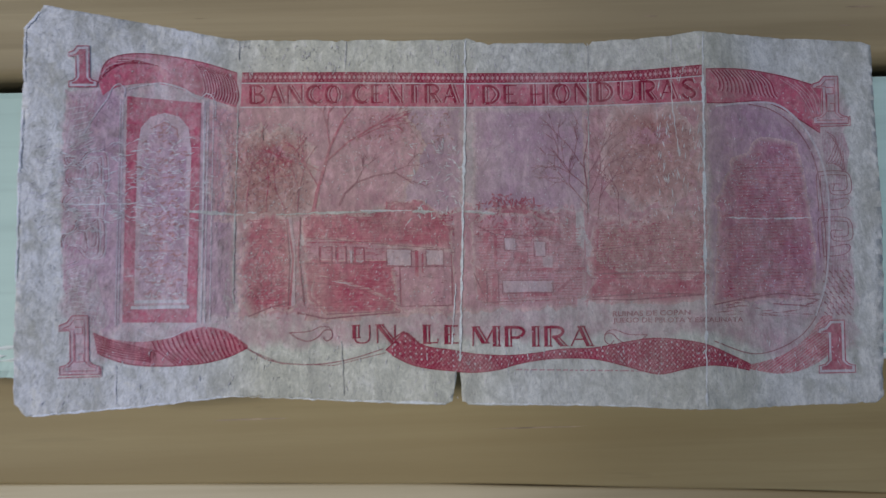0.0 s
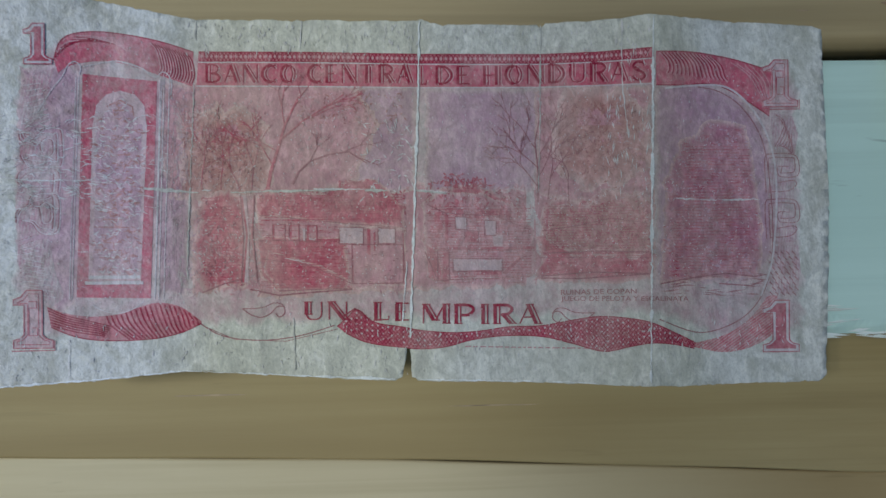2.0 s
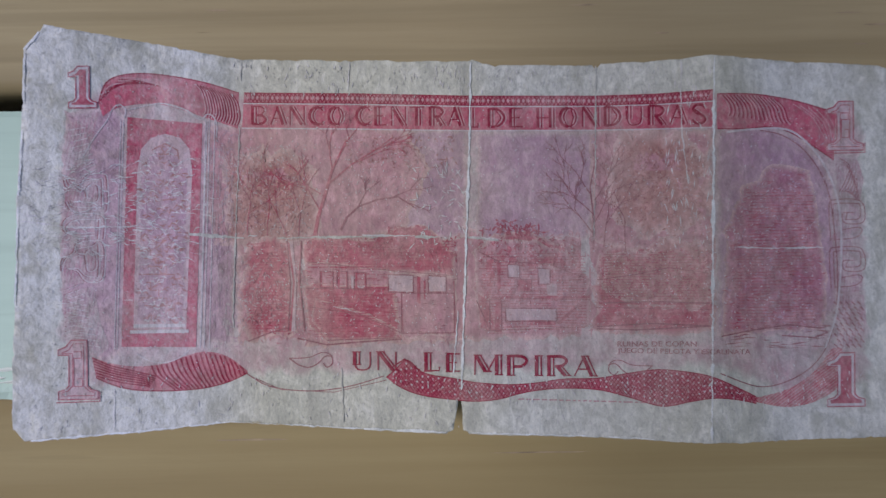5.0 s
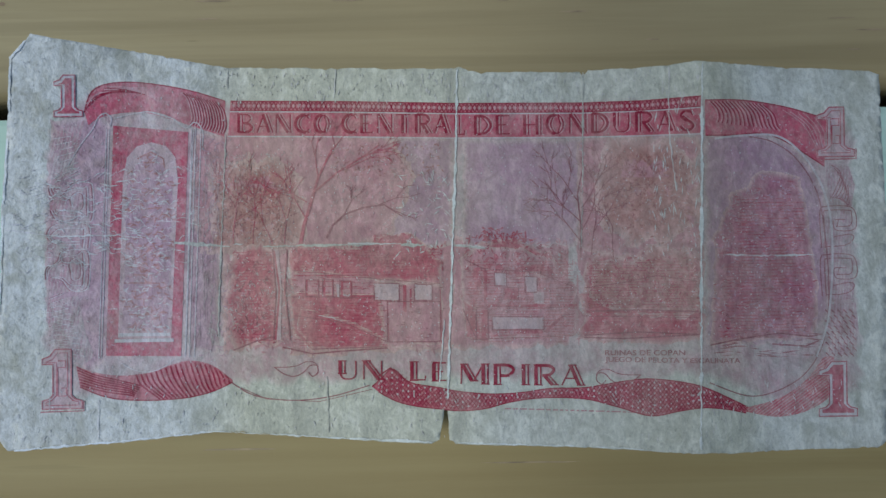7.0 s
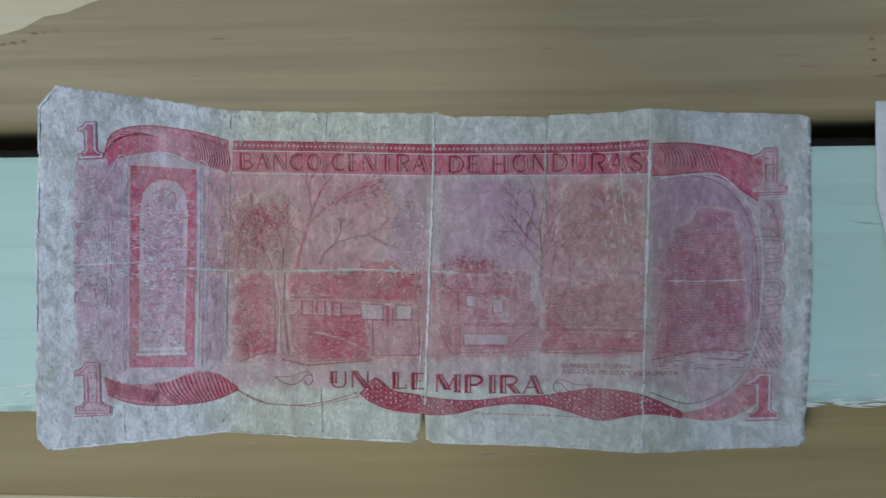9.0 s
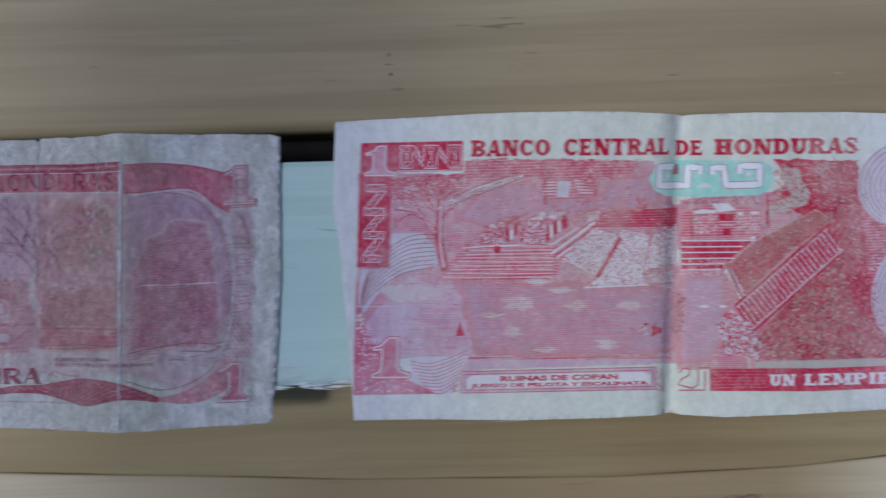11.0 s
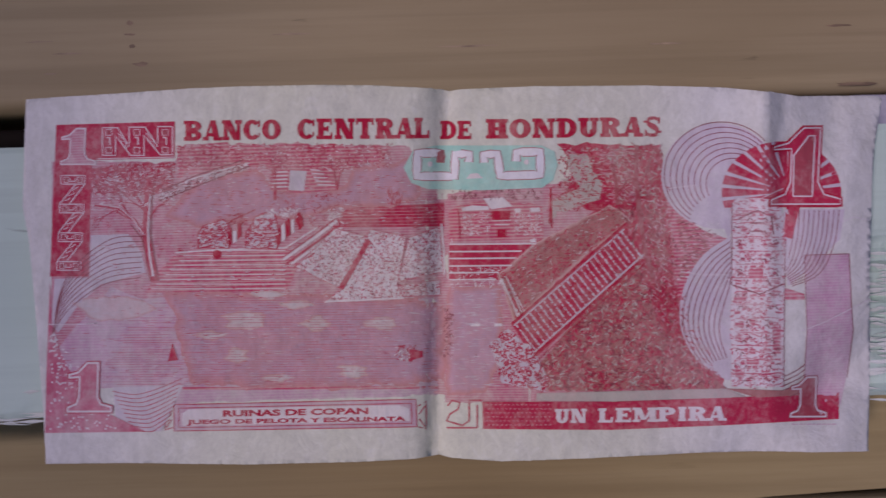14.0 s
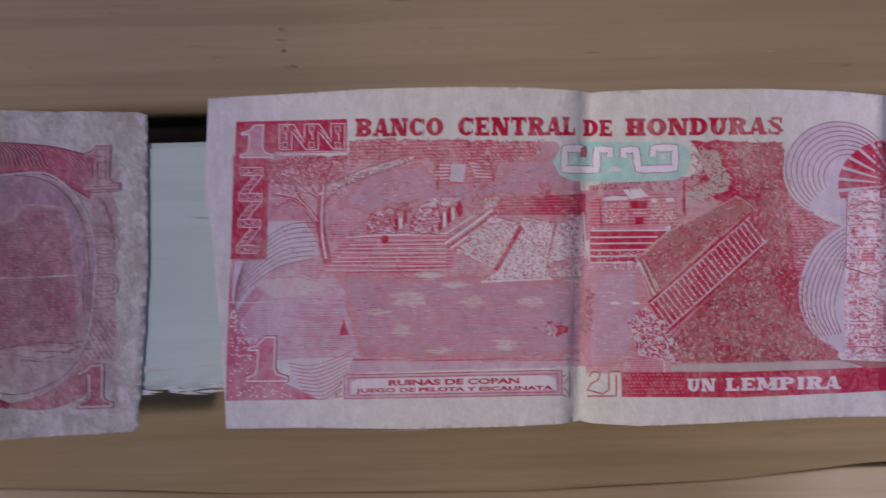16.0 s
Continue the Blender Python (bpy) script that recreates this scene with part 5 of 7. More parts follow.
    bt = Art(S, 5).strokes(box(1004, 425, 1172, 500), 90, 5, 1.3, 151).strokes(inside([(1050, 270), (1150, 270), (1164, 370), (1060, 384)]), 120, 5, 1.4, 152).strokes(box(440, 270, 570, 400), 130, 6, 1.3, 153)
    bt.strokes(box(820, 404, 980, 446), 40, 5, 1.4, 154).strokes(box(600, 404, 780, 430), 40, 5, 1.4, 155)
    bt.strokes(box(470, 410, 534, 550), 60, 7, 1.3, 156).strokes(box(560, 450, 790, 556), 90, 8, 1.1, 157, (-15, 15)).strokes(inside([(1205, 400), (1230, 335), (1320, 315), (1342, 470), (1335, 540), (1200, 545)]), 120, 7, 1.2, 158, (-30, 30))
    bt.line([(1010, 505), (1090, 503), (1170, 506)], 2.2).line([(1000, 541), (1080, 536), (1172, 540)], 2.0).line([(552, 408), (549, 470), (556, 545)], 1.8).line([(530, 408), (535, 470), (531, 545)], 1.8)
    bt.done("engraving", A_TWIG, N, cut=False)
    hr = Art(S, 3.8)
    for u0, v0, u1, v1, gap in ((562, 410, 784, 450, 4.2), (562, 482, 698, 556, 4.0), (470, 412, 530, 550, 4.6), (822, 430, 985, 545, 4.4), (1004, 432, 1170, 538, 4.2), (1224, 340, 1330, 540, 4.8), (1204, 440, 1224, 540, 4.8)):
        v = v0
        while v < v1:
            u = u0 + rng.uniform(0, 12)
            while u < u1 - 8:
                w_ = rng.uniform(10, 46)
                hr.line([(u, v + rng.uniform(-0.5, 0.5)), (min(u1, u + w_), v + rng.uniform(-0.5, 0.5))], rng.uniform(0.7, 1.3), step=60)
                u += w_ + rng.uniform(3, 16)
            v += gap
    hr.done("engraving", A_FINE, N, cut=False)
    gr = Art(S, 4)
    for pts in (((545, 556), (590, 566), (640, 562), (704, 558)), ((470, 560), (500, 548), (530, 540)), ((1188, 556), (1230, 548), (1290, 540), (1340, 546)), ((1280, 556), (1330, 560), (1350, 552)), ((1000, 544), (1060, 546), (1172, 540))):
        gr.line(pts, 2.2)
    gr.strokes(box(1190, 540, 1350, 575), 40, 22, 1.6, 52, (-8, 8))
    gr.done("engraving", A_TWIG, N, cut=False)
    # trees
    t = Art(S, 4)
    t.line([(572, 404), (578, 372), (588, 340), (600, 300), (622, 255)], 6, 0.4).line([(596, 320), (630, 292), (670, 268), (692, 252)], 3, 0.5)
    for st_, le, an in (((600, 300), 44, 96), ((588, 340), 46, 150), ((612, 275), 38, 60), ((640, 288), 40, 30), ((660, 272), 36, 10), ((580, 360), 50, 128)):
        tree(t, st_, le, an, 1.8, 3, rng)
    t.done("bare_tree", A_FINE, N, "engraved bare tree", cut=False)
    t = Art(S, 4).line([(612, 392), (622, 372), (640, 356), (668, 346), (700, 342), (728, 360)], 3.4, 0.5)
    for st_, le, an in (((640, 356), 24, 70), ((690, 343), 30, 20), ((718, 352), 24, -20)):
        tree(t, st_, le, an, 1.6, 2, rng)
    t.done("bare_branch", A_TWIG, N, cut=False)
    t = Art(S, 4)
    for u in (470, 500, 530, 548):
        tree(t, (u, 400), 52, 92 + rng.uniform(-12, 12), 1.5, 3, rng, 30)
    t.line([(532, 410), (540, 470), (534, 545)], 3).line([(552, 410), (548, 470), (556, 540)], 2.4)
    t.done("bare_tree", A_FINE, N, cut=False)
    t = Art(S, 4)
    t.line([(996, 424), (997, 380), (992, 330), (1000, 290)], 3, 0.5)
    for st_, le, an in (((996, 400), 46, 130), ((996, 370), 44, 128), ((993, 340), 40, 120), ((998, 350), 40, 55), ((997, 385), 50, 60), ((1012, 420), 50, 80), ((1045, 425), 46, 95)):
        tree(t, st_, le, an, 1.8, 3, rng)
    t.done("bare_tree", A_TWIG, N, cut=False)
    hz = Art(S, 3).strokes(box(425, 260, 560, 400), 420, 8, 1.4, 53).strokes(box(1010, 300, 1170, 420), 160, 7, 1.5, 54).strokes(box(620, 250, 800, 340), 260, 7, 1.2, 55)
    hz.strokes(box(404, 260, 450, 560), 120, 26, 1.2, 57, (84, 96)).strokes(box(440, 430, 560, 550), 240, 10, 1.8, 58)
    hz.strokes(box(1188, 300, 1260, 420), 120, 8, 1.6, 59)
    hz.done("engraving", A_PLUM, N, cut=False)
    # lower ribbon of lattice
    up = [(680, 616), (696, 602), (712, 590), (738, 610), (782, 618), (812, 624), (860, 628), (905, 626), (950, 620), (1000, 619), (1050, 611), (1092, 606), (1140, 610), (1176, 618), (1212, 634), (1240, 648)]
    lo = [(690, 624), (704, 632), (722, 640), (748, 646), (782, 650), (812, 653), (850, 650), (890, 640), (940, 634), (1000, 636), (1050, 648), (1098, 661), (1140, 654), (1176, 649), (1212, 652), (1240, 658)]
    rb = Art(S, 2).poly(flowing(up) + flowing(lo)[::-1]).done("ribbon", A_RED, N, "red lattice ribbon")
    lt = Art(S, 3)
    for k in range(92):
        u = 690 + k * 6
        a, b = S.along(up, u) + 2, S.along(lo, u) - 2
        n = max(1, int((b - a) / 7))
        for m in range(n):
            v = a + (b - a) * m / n
            lt.line([(u, v), (u + 6, v + (b - a) / n)], 1.2).line([(u + 6, v), (u, v + (b - a) / n)], 1.2)
    lt.done("lattice", A_DARK, rb, cut=False)
    dt = Art(S, 3)
    for k in range(66):
        u = 694 + k * 8.2
        a, b = S.along(up, u) + 4, S.along(lo, u) - 4
        for m in range(int(max(0, b - a) / 8.5) + 1):
            v = a + m * 8.5 + (k % 2) * 3
            if v < b:
                dt.quad([(u - 2, v), (u, v - 2), (u + 2, v), (u, v + 2)])
    dt.done("dot", A_LIGHT, rb, cut=False)
    ol = Art(S, 4).ring(up, 1.6).ring(lo, 1.6)
    ol.done("ribbon_outline", A_DARK, rb, cut=False)
    up2 = [(1238, 650), (1280, 640), (1310, 626), (1336, 604), (1356, 578), (1372, 576)]
    lo2 = [(1240, 656), (1280, 664), (1310, 662), (1336, 654), (1360, 640), (1374, 620)]
    rb = Art(S, 2).poly(flowing(up2) + flowing(lo2)[::-1]).done("ribbon", A_LINE, N)
    ol = Art(S, 3).ring([(1186, 612), (1240, 632), (1280, 628), (1320, 608), (1346, 578), (1360, 540), (1366, 480), (1362, 400), (1350, 330), (1320, 280), (1284, 254), (1250, 246)], 1.6)
    ol.ring([(460, 604), (500, 628), (560, 636), (620, 630), (676, 614)], 1.6).line([(470, 612), (520, 634), (600, 638), (680, 620)], 1.0)
    ol.done("engraving", A_TWIG, N, cut=False)
    # wording below the picture
    for words, b, sl in (("UN", (626, 577, 700, 605), 0), ("L", (735, 579, 766, 607), 0), ("E", (769, 580, 797, 608), 0), ("MPIRA", (809, 583, 1002, 613), 3)):
        low = twin(Art(S, 5), words, b, sl, 5.4, 2.2, 7.0, 3.4).done("lettering", A_DARK, N, "crimson double-stroke lettering", cut=False)
    Art(S, 4).text("RUINAS DE COPAN", (1031, 563, 1150, 571), 0.01).done("caption", A_TWIG, N)
    Art(S, 4).text("JUEGO DE PELOTA Y ESCALINATA", (1031, 573, 1232, 583), 0.01, 3).done("caption", A_TWIG, N)
    Art(S, 4).rect(706, 604, 711, 609).line([(690, 600), (708, 588), (726, 604)], 2).done("diamond", A_DARK, N)
    sm = Art(S, 3)
    u = 880
    while u < 1070:
        wd = rng.uniform(4, 14)
        sm.rect(u, 649 + (u - 880) * 0.03, u + wd, 651 + (u - 880) * 0.03)
        u += wd + 3
    sm.done("small_print", A_BLUSH, N)
    for u0, v0, m in ((532, 586, 1), (1084, 600, -1)):
        fl = Art(S, 3)
        fl.ring([(u0 + m * q, v0 + w_) for q, w_ in ((0, 0), (14, 10), (30, 14), (44, 8), (54, -2), (64, -2), (66, 8), (58, 14), (52, 8))], 1.6)
        fl.ring([(u0 + m * q, v0 + w_) for q, w_ in ((0, 0), (18, 0), (34, -2), (48, -8), (60, -7), (67, 0))], 1.3)
        fl.done("flourish", A_TWIG, N, cut=False)
    # ragged edges of the printed masses
    rg = Art(S, 3).strokes(box(462, 396, 800, 566), 420, 9, 2.4, 91, (0, 180)).strokes(box(816, 396, 1176, 552), 480, 9, 2.4, 92, (0, 180))
    rg.done("engraving", A_BLUSH, N, cut=False)
    rg = Art(S, 3).strokes(box(1186, 250, 1360, 560), 420, 8, 2.4, 96).strokes(box(404, 230, 460, 570), 160, 10, 2.0, 97).strokes(box(196, 215, 290, 580), 160, 8, 2.0, 99)
    rg.done("engraving", A_MAUVE, N, cut=False)
    # rubbed folds and grime
    def crack(points, width, seed, material, name, gaps=0.25):
        r = random.Random(seed)
        a = Art(S, 7)
        fine = []
        for p, q in zip(points, points[1:]):
            n = max(1, int(math.dist(p, q) / 5))
            fine += [(p[0] + (q[0] - p[0]) * k / n + r.gauss(0, 0.5), p[1] + (q[1] - p[1]) * k / n + r.gauss(0, 0.5)) for k in range(n)]
        k = 0
        while k < len(fine) - 3:
            run = r.randint(4, 18)
            if r.random() > gaps:
                part = fine[k:k + run]
                if len(part) > 3:
                    h = len(part) // 2
                    w = width * r.uniform(0.5, 1.25)
                    a.line(part[:h + 1], w * r.uniform(0.3, 0.8), 2.0).line(part[h:], w, 0.35)
            k += run - 1
        a.done(name, material, N, cut=False)
    crack([(812, 138), (808, 300), (803, 410), (797, 560), (794, 640)], 4.4, 1, A_RUB, "wear", 0.04)
    crack([(795, 470), (786, 560), (780, 640)], 3.0, 8, A_RUB, "wear", 0.3)
    crack([(1180, 133), (1178, 300), (1175, 420), (1174, 560), (1171, 716)], 4.4, 2, A_RUB, "wear", 0.06)
    crack([(128, 372), (200, 384), (300, 384), (380, 396)], 2.6, 3, A_WEAR, "wear", 0.35)
    crack([(380, 396), (470, 404), (640, 402), (800, 404), (858, 410)], 4.0, 4, A_DIRT, "wear", 0.25)
    crack([(470, 400), (640, 400), (800, 402), (860, 408)], 2.0, 14, A_WEAR, "wear", 0.45)
    crack([(1182, 420), (1260, 424), (1360, 424)], 2.2, 5, A_WEAR, "wear", 0.4)
    crack([(462, 134), (456, 300), (448, 480), (443, 682)], 2.6, 6, A_DIRT, "wear", 0.35)
    crack([(1002, 146), (1000, 300), (996, 430)], 2.4, 7, A_DIRT, "wear", 0.3)
    crack([(1130, 140), (1130, 240), (1140, 330)], 3.0, 9, A_WEAR, "wear", 0.35)
    crack([(628, 136), (624, 186)], 2.2, 10, A_WEAR, "wear", 0.3)
    crack([(180, 500), (240, 492), (300, 496)], 1.8, 11, A_WEAR, "wear", 0.3)
    crack([(612, 600), (614, 690)], 2.2, 12, A_DIRT, "wear", 0.3)
    crack([(266, 640), (264, 698)], 2.2, 13, A_WEAR, "wear", 0.3)
    crack([(600, 508), (650, 520), (700, 545)], 1.6, 15, A_WEAR, "wear", 0.3)
    crack([(140, 706), (300, 695), (440, 682), (620, 692), (775, 700)], 3.0, 16, A_RUB, "wear", 0.12)
    crack([(810, 701), (1000, 706), (1168, 716)], 3.0, 17, A_RUB, "wear", 0.12)
    crack([(118, 500), (124, 350), (134, 200), (136, 114), (166, 78)], 2.4, 18, A_RUB, "wear", 0.2)
    gm = Art(S, 6).strokes(box(440, 140, 800, 176), 60, 3, 2.0, 61, (40, 140)).strokes(box(830, 146, 1170, 184), 60, 3, 2.0, 62, (40, 140))
    gm.strokes(box(1190, 146, 1440, 186), 40, 3, 2.0, 63).strokes(box(460, 645, 1430, 705), 90, 3, 2.0, 64, (40, 140)).strokes(box(130, 100, 190, 690), 50, 3, 2.0, 65)
    gm.strokes(box(130, 90, 1440, 700), 380, 2.2, 1.4, 66)
    gm.done("wear", A_DIRT, N, cut=False)
    rb = Art(S, 6).strokes(box(130, 100, 460, 690), 160, 4, 1.4, 71).strokes(box(140, 300, 330, 430), 150, 20, 1.5, 75, (-20, 30), 0.3).strokes(box(460, 140, 1440, 700), 260, 4, 1.3, 72, (50, 130)).strokes(box(1100, 150, 1176, 420), 70, 14, 1.8, 73, (70, 110))
    rb.strokes(box(720, 290, 806, 420), 60, 12, 1.6, 74)
    rb.strokes(box(130, 90, 1440, 700), 1300, 2.2, 1.5, 76).strokes(box(150, 280, 420, 440), 120, 20, 1.2, 77, (-30, 30), 0.3).strokes(box(440, 136, 1176, 186), 160, 9, 1.6, 78, (60, 120)).strokes(box(130, 610, 1440, 700), 200, 9, 1.6, 79, (50, 130))
    rb.done("wear", A_WEAR, N, cut=False)


print_worn()


# ---------------------------------------------------------------- the bright note's print
def print_bright():
    S, N = SHEET_B, NOTE_B
    rng = random.Random(23)
    # washes behind the picture
    Art(S, 1).poly(ripple([(166, 262), (382, 262), (400, 232), (790, 236), (846, 320), (846, 505), (330, 505), (270, 480), (200, 560), (166, 640), (164, 460)], 81, 2)).done("tinted_sky", B_ROSE, N)
    Art(S, 1).poly(ripple([(170, 660), (164, 600), (210, 545), (330, 500), (846, 500), (838, 664), (400, 668), (330, 655)], 82, 2)).done("tinted_plaza", B_PINK, N)
    Art(S, 1).poly(ripple([(856, 318), (1050, 300), (1225, 235), (1235, 300), (1270, 560), (1340, 660), (1340, 684), (850, 684)], 83, 2)).done("tinted_hill", B_ROSE, N)
    Art(S, 0.6).poly(ripple([(168, 466), (340, 466), (340, 560), (166, 580)], 211, 2)).done("tinted_plaza", B_PINK, N)
    Art(S, 0.6).poly(ripple([(330, 636), (838, 640), (836, 672), (420, 682), (352, 690)], 212, 2)).done("tinted_plaza", B_PINK, N)
    Art(S, 0.5).poly([(832, 330), (866, 330), (862, 500), (860, 672), (828, 668)]).done("tinted_plaza", B_ROSE, N)
    # red figure box at the corner
    bx = Art(S, 2).poly([(174, 198), (382, 192), (382, 256), (244, 259), (236, 268), (229, 462), (162, 462), (168, 330)]).done("figure_panel", B_RED, N, "red panel with squared scrolls")
    sc, eyes = Art(S, 3), Art(S, 4)
    sc.line([(255, 203), (282, 203), (302, 236), (302, 202), (330, 202), (352, 235), (352, 201), (378, 201), (378, 250), (356, 250), (328, 216), (328, 251), (304, 251), (278, 216), (278, 251), (255, 251)], 2.0, closed=True)
    for k in range(3):
        u = 266 + k * 49.5
        for v in (211, 242):
            sc.line([(u - 5, v - 5), (u + 5, v - 5), (u + 5, v + 5), (u - 5, v + 5)], 1.6, closed=True)
            eyes.rect(u - 2.6, v - 2.6, u + 2.6, v + 2.6)
        sc.line([(u - 4, 220), (u + 2, 220), (u + 2, 233)], 2.4)
        if k < 2:
            sc.line([(u + 16, 212), (u + 24, 222), (u + 20, 228), (u + 30, 226), (u + 30, 240), (u + 36, 234)], 1.6)
    for k in range(4):
        u, v = 182 - k * 2.6, 286 + k * 50
        sc.line([(u, v), (u + 42, v), (u + 42, v + 15), (u, v + 15)], 1.8, closed=True)
        for q in (9, 33):
            sc.line([(u + q - 4, v + 3), (u + q + 4, v + 3), (u + q + 4, v + 12), (u + q - 4, v + 12)], 1.4, closed=True)
            eyes.rect(u + q - 2.2, v + 5, u + q + 2.2, v + 10)
        sc.line([(u + 16, v + 5), (u + 16, v + 10), (u + 25, v + 10), (u + 25, v + 5)], 1.8)
        if k < 3:
            sc.line([(u + 26, v + 15), (u - 2, v + 49)], 1.8).line([(u + 42, v + 15), (u + 15, v + 49)], 1.8)
            sc.line([(u + 30, v + 20), (u + 20, v + 26), (u + 24, v + 31), (u + 13, v + 35), (u + 16, v + 40), (u + 6, v + 44)], 1.5)
    sc.line([(246, 257), (382, 254)], 1.4)
    sc.done("scroll_line", B_WHITE, bx, cut=False)
    eyes.done("scroll_line", B_BRICK, bx, cut=False)
    out, core = flared_one(180, 203, 244, 268)
    fig = Art(S, 4).poly(out).done("numeral", B_WHITE, N, "corner figure one")
    Art(S, 5).poly(inset(out, 2.4)).done("figure_fill", B_ROSE, fig)
    # heading
    for words, b, sl in (("BANCO", (397, 191, 568, 226), -2.5), ("CENTRAL", (594, 188, 828, 224), -1), ("DE", (842, 193, 900, 225), 0), ("HONDURAS", (922, 190, 1230, 224), -3.5)):
        slab(Art(S, 3), words, b, sl).done("lettering", B_DARK, N, "crimson slab-serif heading")
    # mint cartouche with scrolls
    c = Art(S, 4).poly([(780 + f * 268, 236 + g * 76) for f, g in ((0.06, 0.12), (0.2, 0.0), (0.9, 0.0), (0.98, 0.14), (1.0, 0.45), (0.97, 0.8), (0.9, 0.97), (0.5, 1.03), (0.16, 1.0), (0.05, 0.85), (0.0, 0.5))]).done("cartouche", B_GREEN, N, "mint green cartouche")
    scroll_l = [(844, 266), (845, 249), (804, 249), (803, 289), (868, 290), (869, 251), (894, 251), (893, 265)]
    scroll_r = [(920, 266), (919, 252), (943, 251), (948, 289), (1018, 287), (1018, 247), (977, 248), (976, 264)]
    for pts in (scroll_l, scroll_r):
        o = Art(S, 5).line(pts, 16.5).done("scroll_outline", B_BRICK, c, cut=False)
        Art(S, 6).line(pts, 13.4).done("scroll", B_SNOW, c, cut=False)
    Art(S, 6).poly([(888, 294), (896, 285), (908, 284), (918, 293)]).arc(826, 268, 2.4, 0, 360, 4.6, n=10).arc(994, 265, 2.4, 0, 360, 4.6, n=10).done("scroll", B_WHITE, c)
    # foliage along the top, tree and hillside
    fo = Art(S, 2).poly(ripple([(385, 236), (480, 230), (620, 232), (760, 238), (740, 262), (690, 276), (640, 300), (600, 286), (560, 274), (520, 268), (430, 282), (385, 290)], 84, 5)).done("treetop_band", B_STEP, N, "red engraved treetops")
    Art(S, 3).strokes(box(386, 232, 760, 276), 520, 7, 2.0, 101).done("leaf_stroke", B_RED, fo, cut=False)
    Art(S, 3).strokes(box(386, 232, 760, 280), 260, 5, 1.5, 102).done("leaf_gap", B_WHITE, fo, cut=False)
    tr = Art(S, 3).line([(346, 470), (338, 430), (330, 390), (332, 330), (338, 290)], 15, 0.5)
    tr.line([(330, 395), (312, 365), (285, 345), (240, 338)], 6, 0.4).line([(336, 360), (352, 340), (368, 335)], 5, 0.4).line([(331, 350), (316, 325), (300, 310)], 5, 0.4)
    for st_, le, an, w_ in (((331, 350), 34, 130, 3.4), ((334, 330), 30, 60, 3.0), ((312, 365), 36, 165, 2.6), ((285, 345), 30, 190, 2.2), ((352, 340), 26, 40, 2.4), ((330, 390), 40, 120, 3.0)):
        tree(tr, st_, le, an, w_, 2, rng, 24)
    tr = tr.done("tree", B_RED, N, "red engraved tree", cut=False)
    Art(S, 4).line([(343, 462), (336, 420), (334, 380), (338, 320)], 4, 0.5).line([(326, 388), (308, 362), (284, 342), (250, 336)], 1.8, 0.6).line([(324, 330), (318, 318)], 1.6).done("trunk_light", B_WHITE, tr, cut=False)
    Art(S, 4.5).line([(352, 470), (345, 430), (339, 392), (341, 330), (346, 296)], 2.2, 0.7).line([(338, 470), (330, 430), (324, 396), (304, 372)], 2.0, 0.6).done("trunk_shade", B_BRICK, tr, cut=False)
    Art(S, 3).strokes(inside([(234, 275), (290, 266), (382, 264), (376, 310), (340, 320), (300, 322), (236, 318)]), 900, 7, 2.6, 103).done("leaf_stroke", B_RED, tr, cut=False)
    Art(S, 4).strokes(inside([(234, 290), (382, 268), (380, 340), (236, 352)]), 150, 9, 1.4, 104, (-30, 30)).done("leaf_gap", B_WHITE, tr, cut=False)
    ridge = [(352, 322), (385, 304), (420, 291), (465, 276), (508, 264), (512, 272), (470, 287), (425, 303), (390, 318), (356, 332)]
    hl = Art(S, 3).strokes(inside(ridge), 150, 9, 2.4, 176, (-40, 10)).line([(400, 296), (440, 284), (506, 265)], 2.2)
    hl.done("hill_edge", B_WHITE, N, cut=False)
    Art(S, 4).strokes(inside(ridge), 90, 8, 1.5, 106, (-40, 10)).line([(354, 330), (390, 317), (440, 297), (512, 270)], 1.8).line([(360, 312), (420, 286), (500, 260)], 1.4).done("hill_edge", B_BARK, N, cut=False)
    # far temple and the ruined houses
    tp = Art(S, 3).poly(ripple([(548, 282), (560, 274), (610, 270), (640, 276), (662, 300), (664, 312), (600, 318), (548, 314)], 71, 1.5)).done("far_temple", B_STEP, N, "red engraved temple")
    Art(S, 4).poly(ripple([(583, 278), (612, 279), (607, 313), (580, 312)], 72, 0.7)).done("temple_door", B_LILAC, tp)
    st = Art(S, 4)
    for k in range(5):
        st.line([(618 + k * 3, 277 + k * 6.5), (636 + k * 6.4, 278 + k * 6.5)], 2.4, 0.6).line([(556 - k * 1.2, 281 + k * 6.5), (578, 280 + k * 6.5)], 2.4)
    st.done("step_line", B_WHITE, tp, cut=False)
    tt = Art(S, 4).line([(556, 330), (557, 300), (553, 276)], 6, 0.7).line([(664, 312), (668, 290), (676, 274)], 3.4, 0.6)
    for u, v, le in ((556, 300, 26), (664, 306, 28)):
        tree(tt, (u, v), le, 90, 3.0, 2, rng)
    tt.strokes(box(752, 312, 778, 336), 26, 12, 2.4, 177, (60, 120))
    tt.done("small_tree", B_RED, N, cut=False)
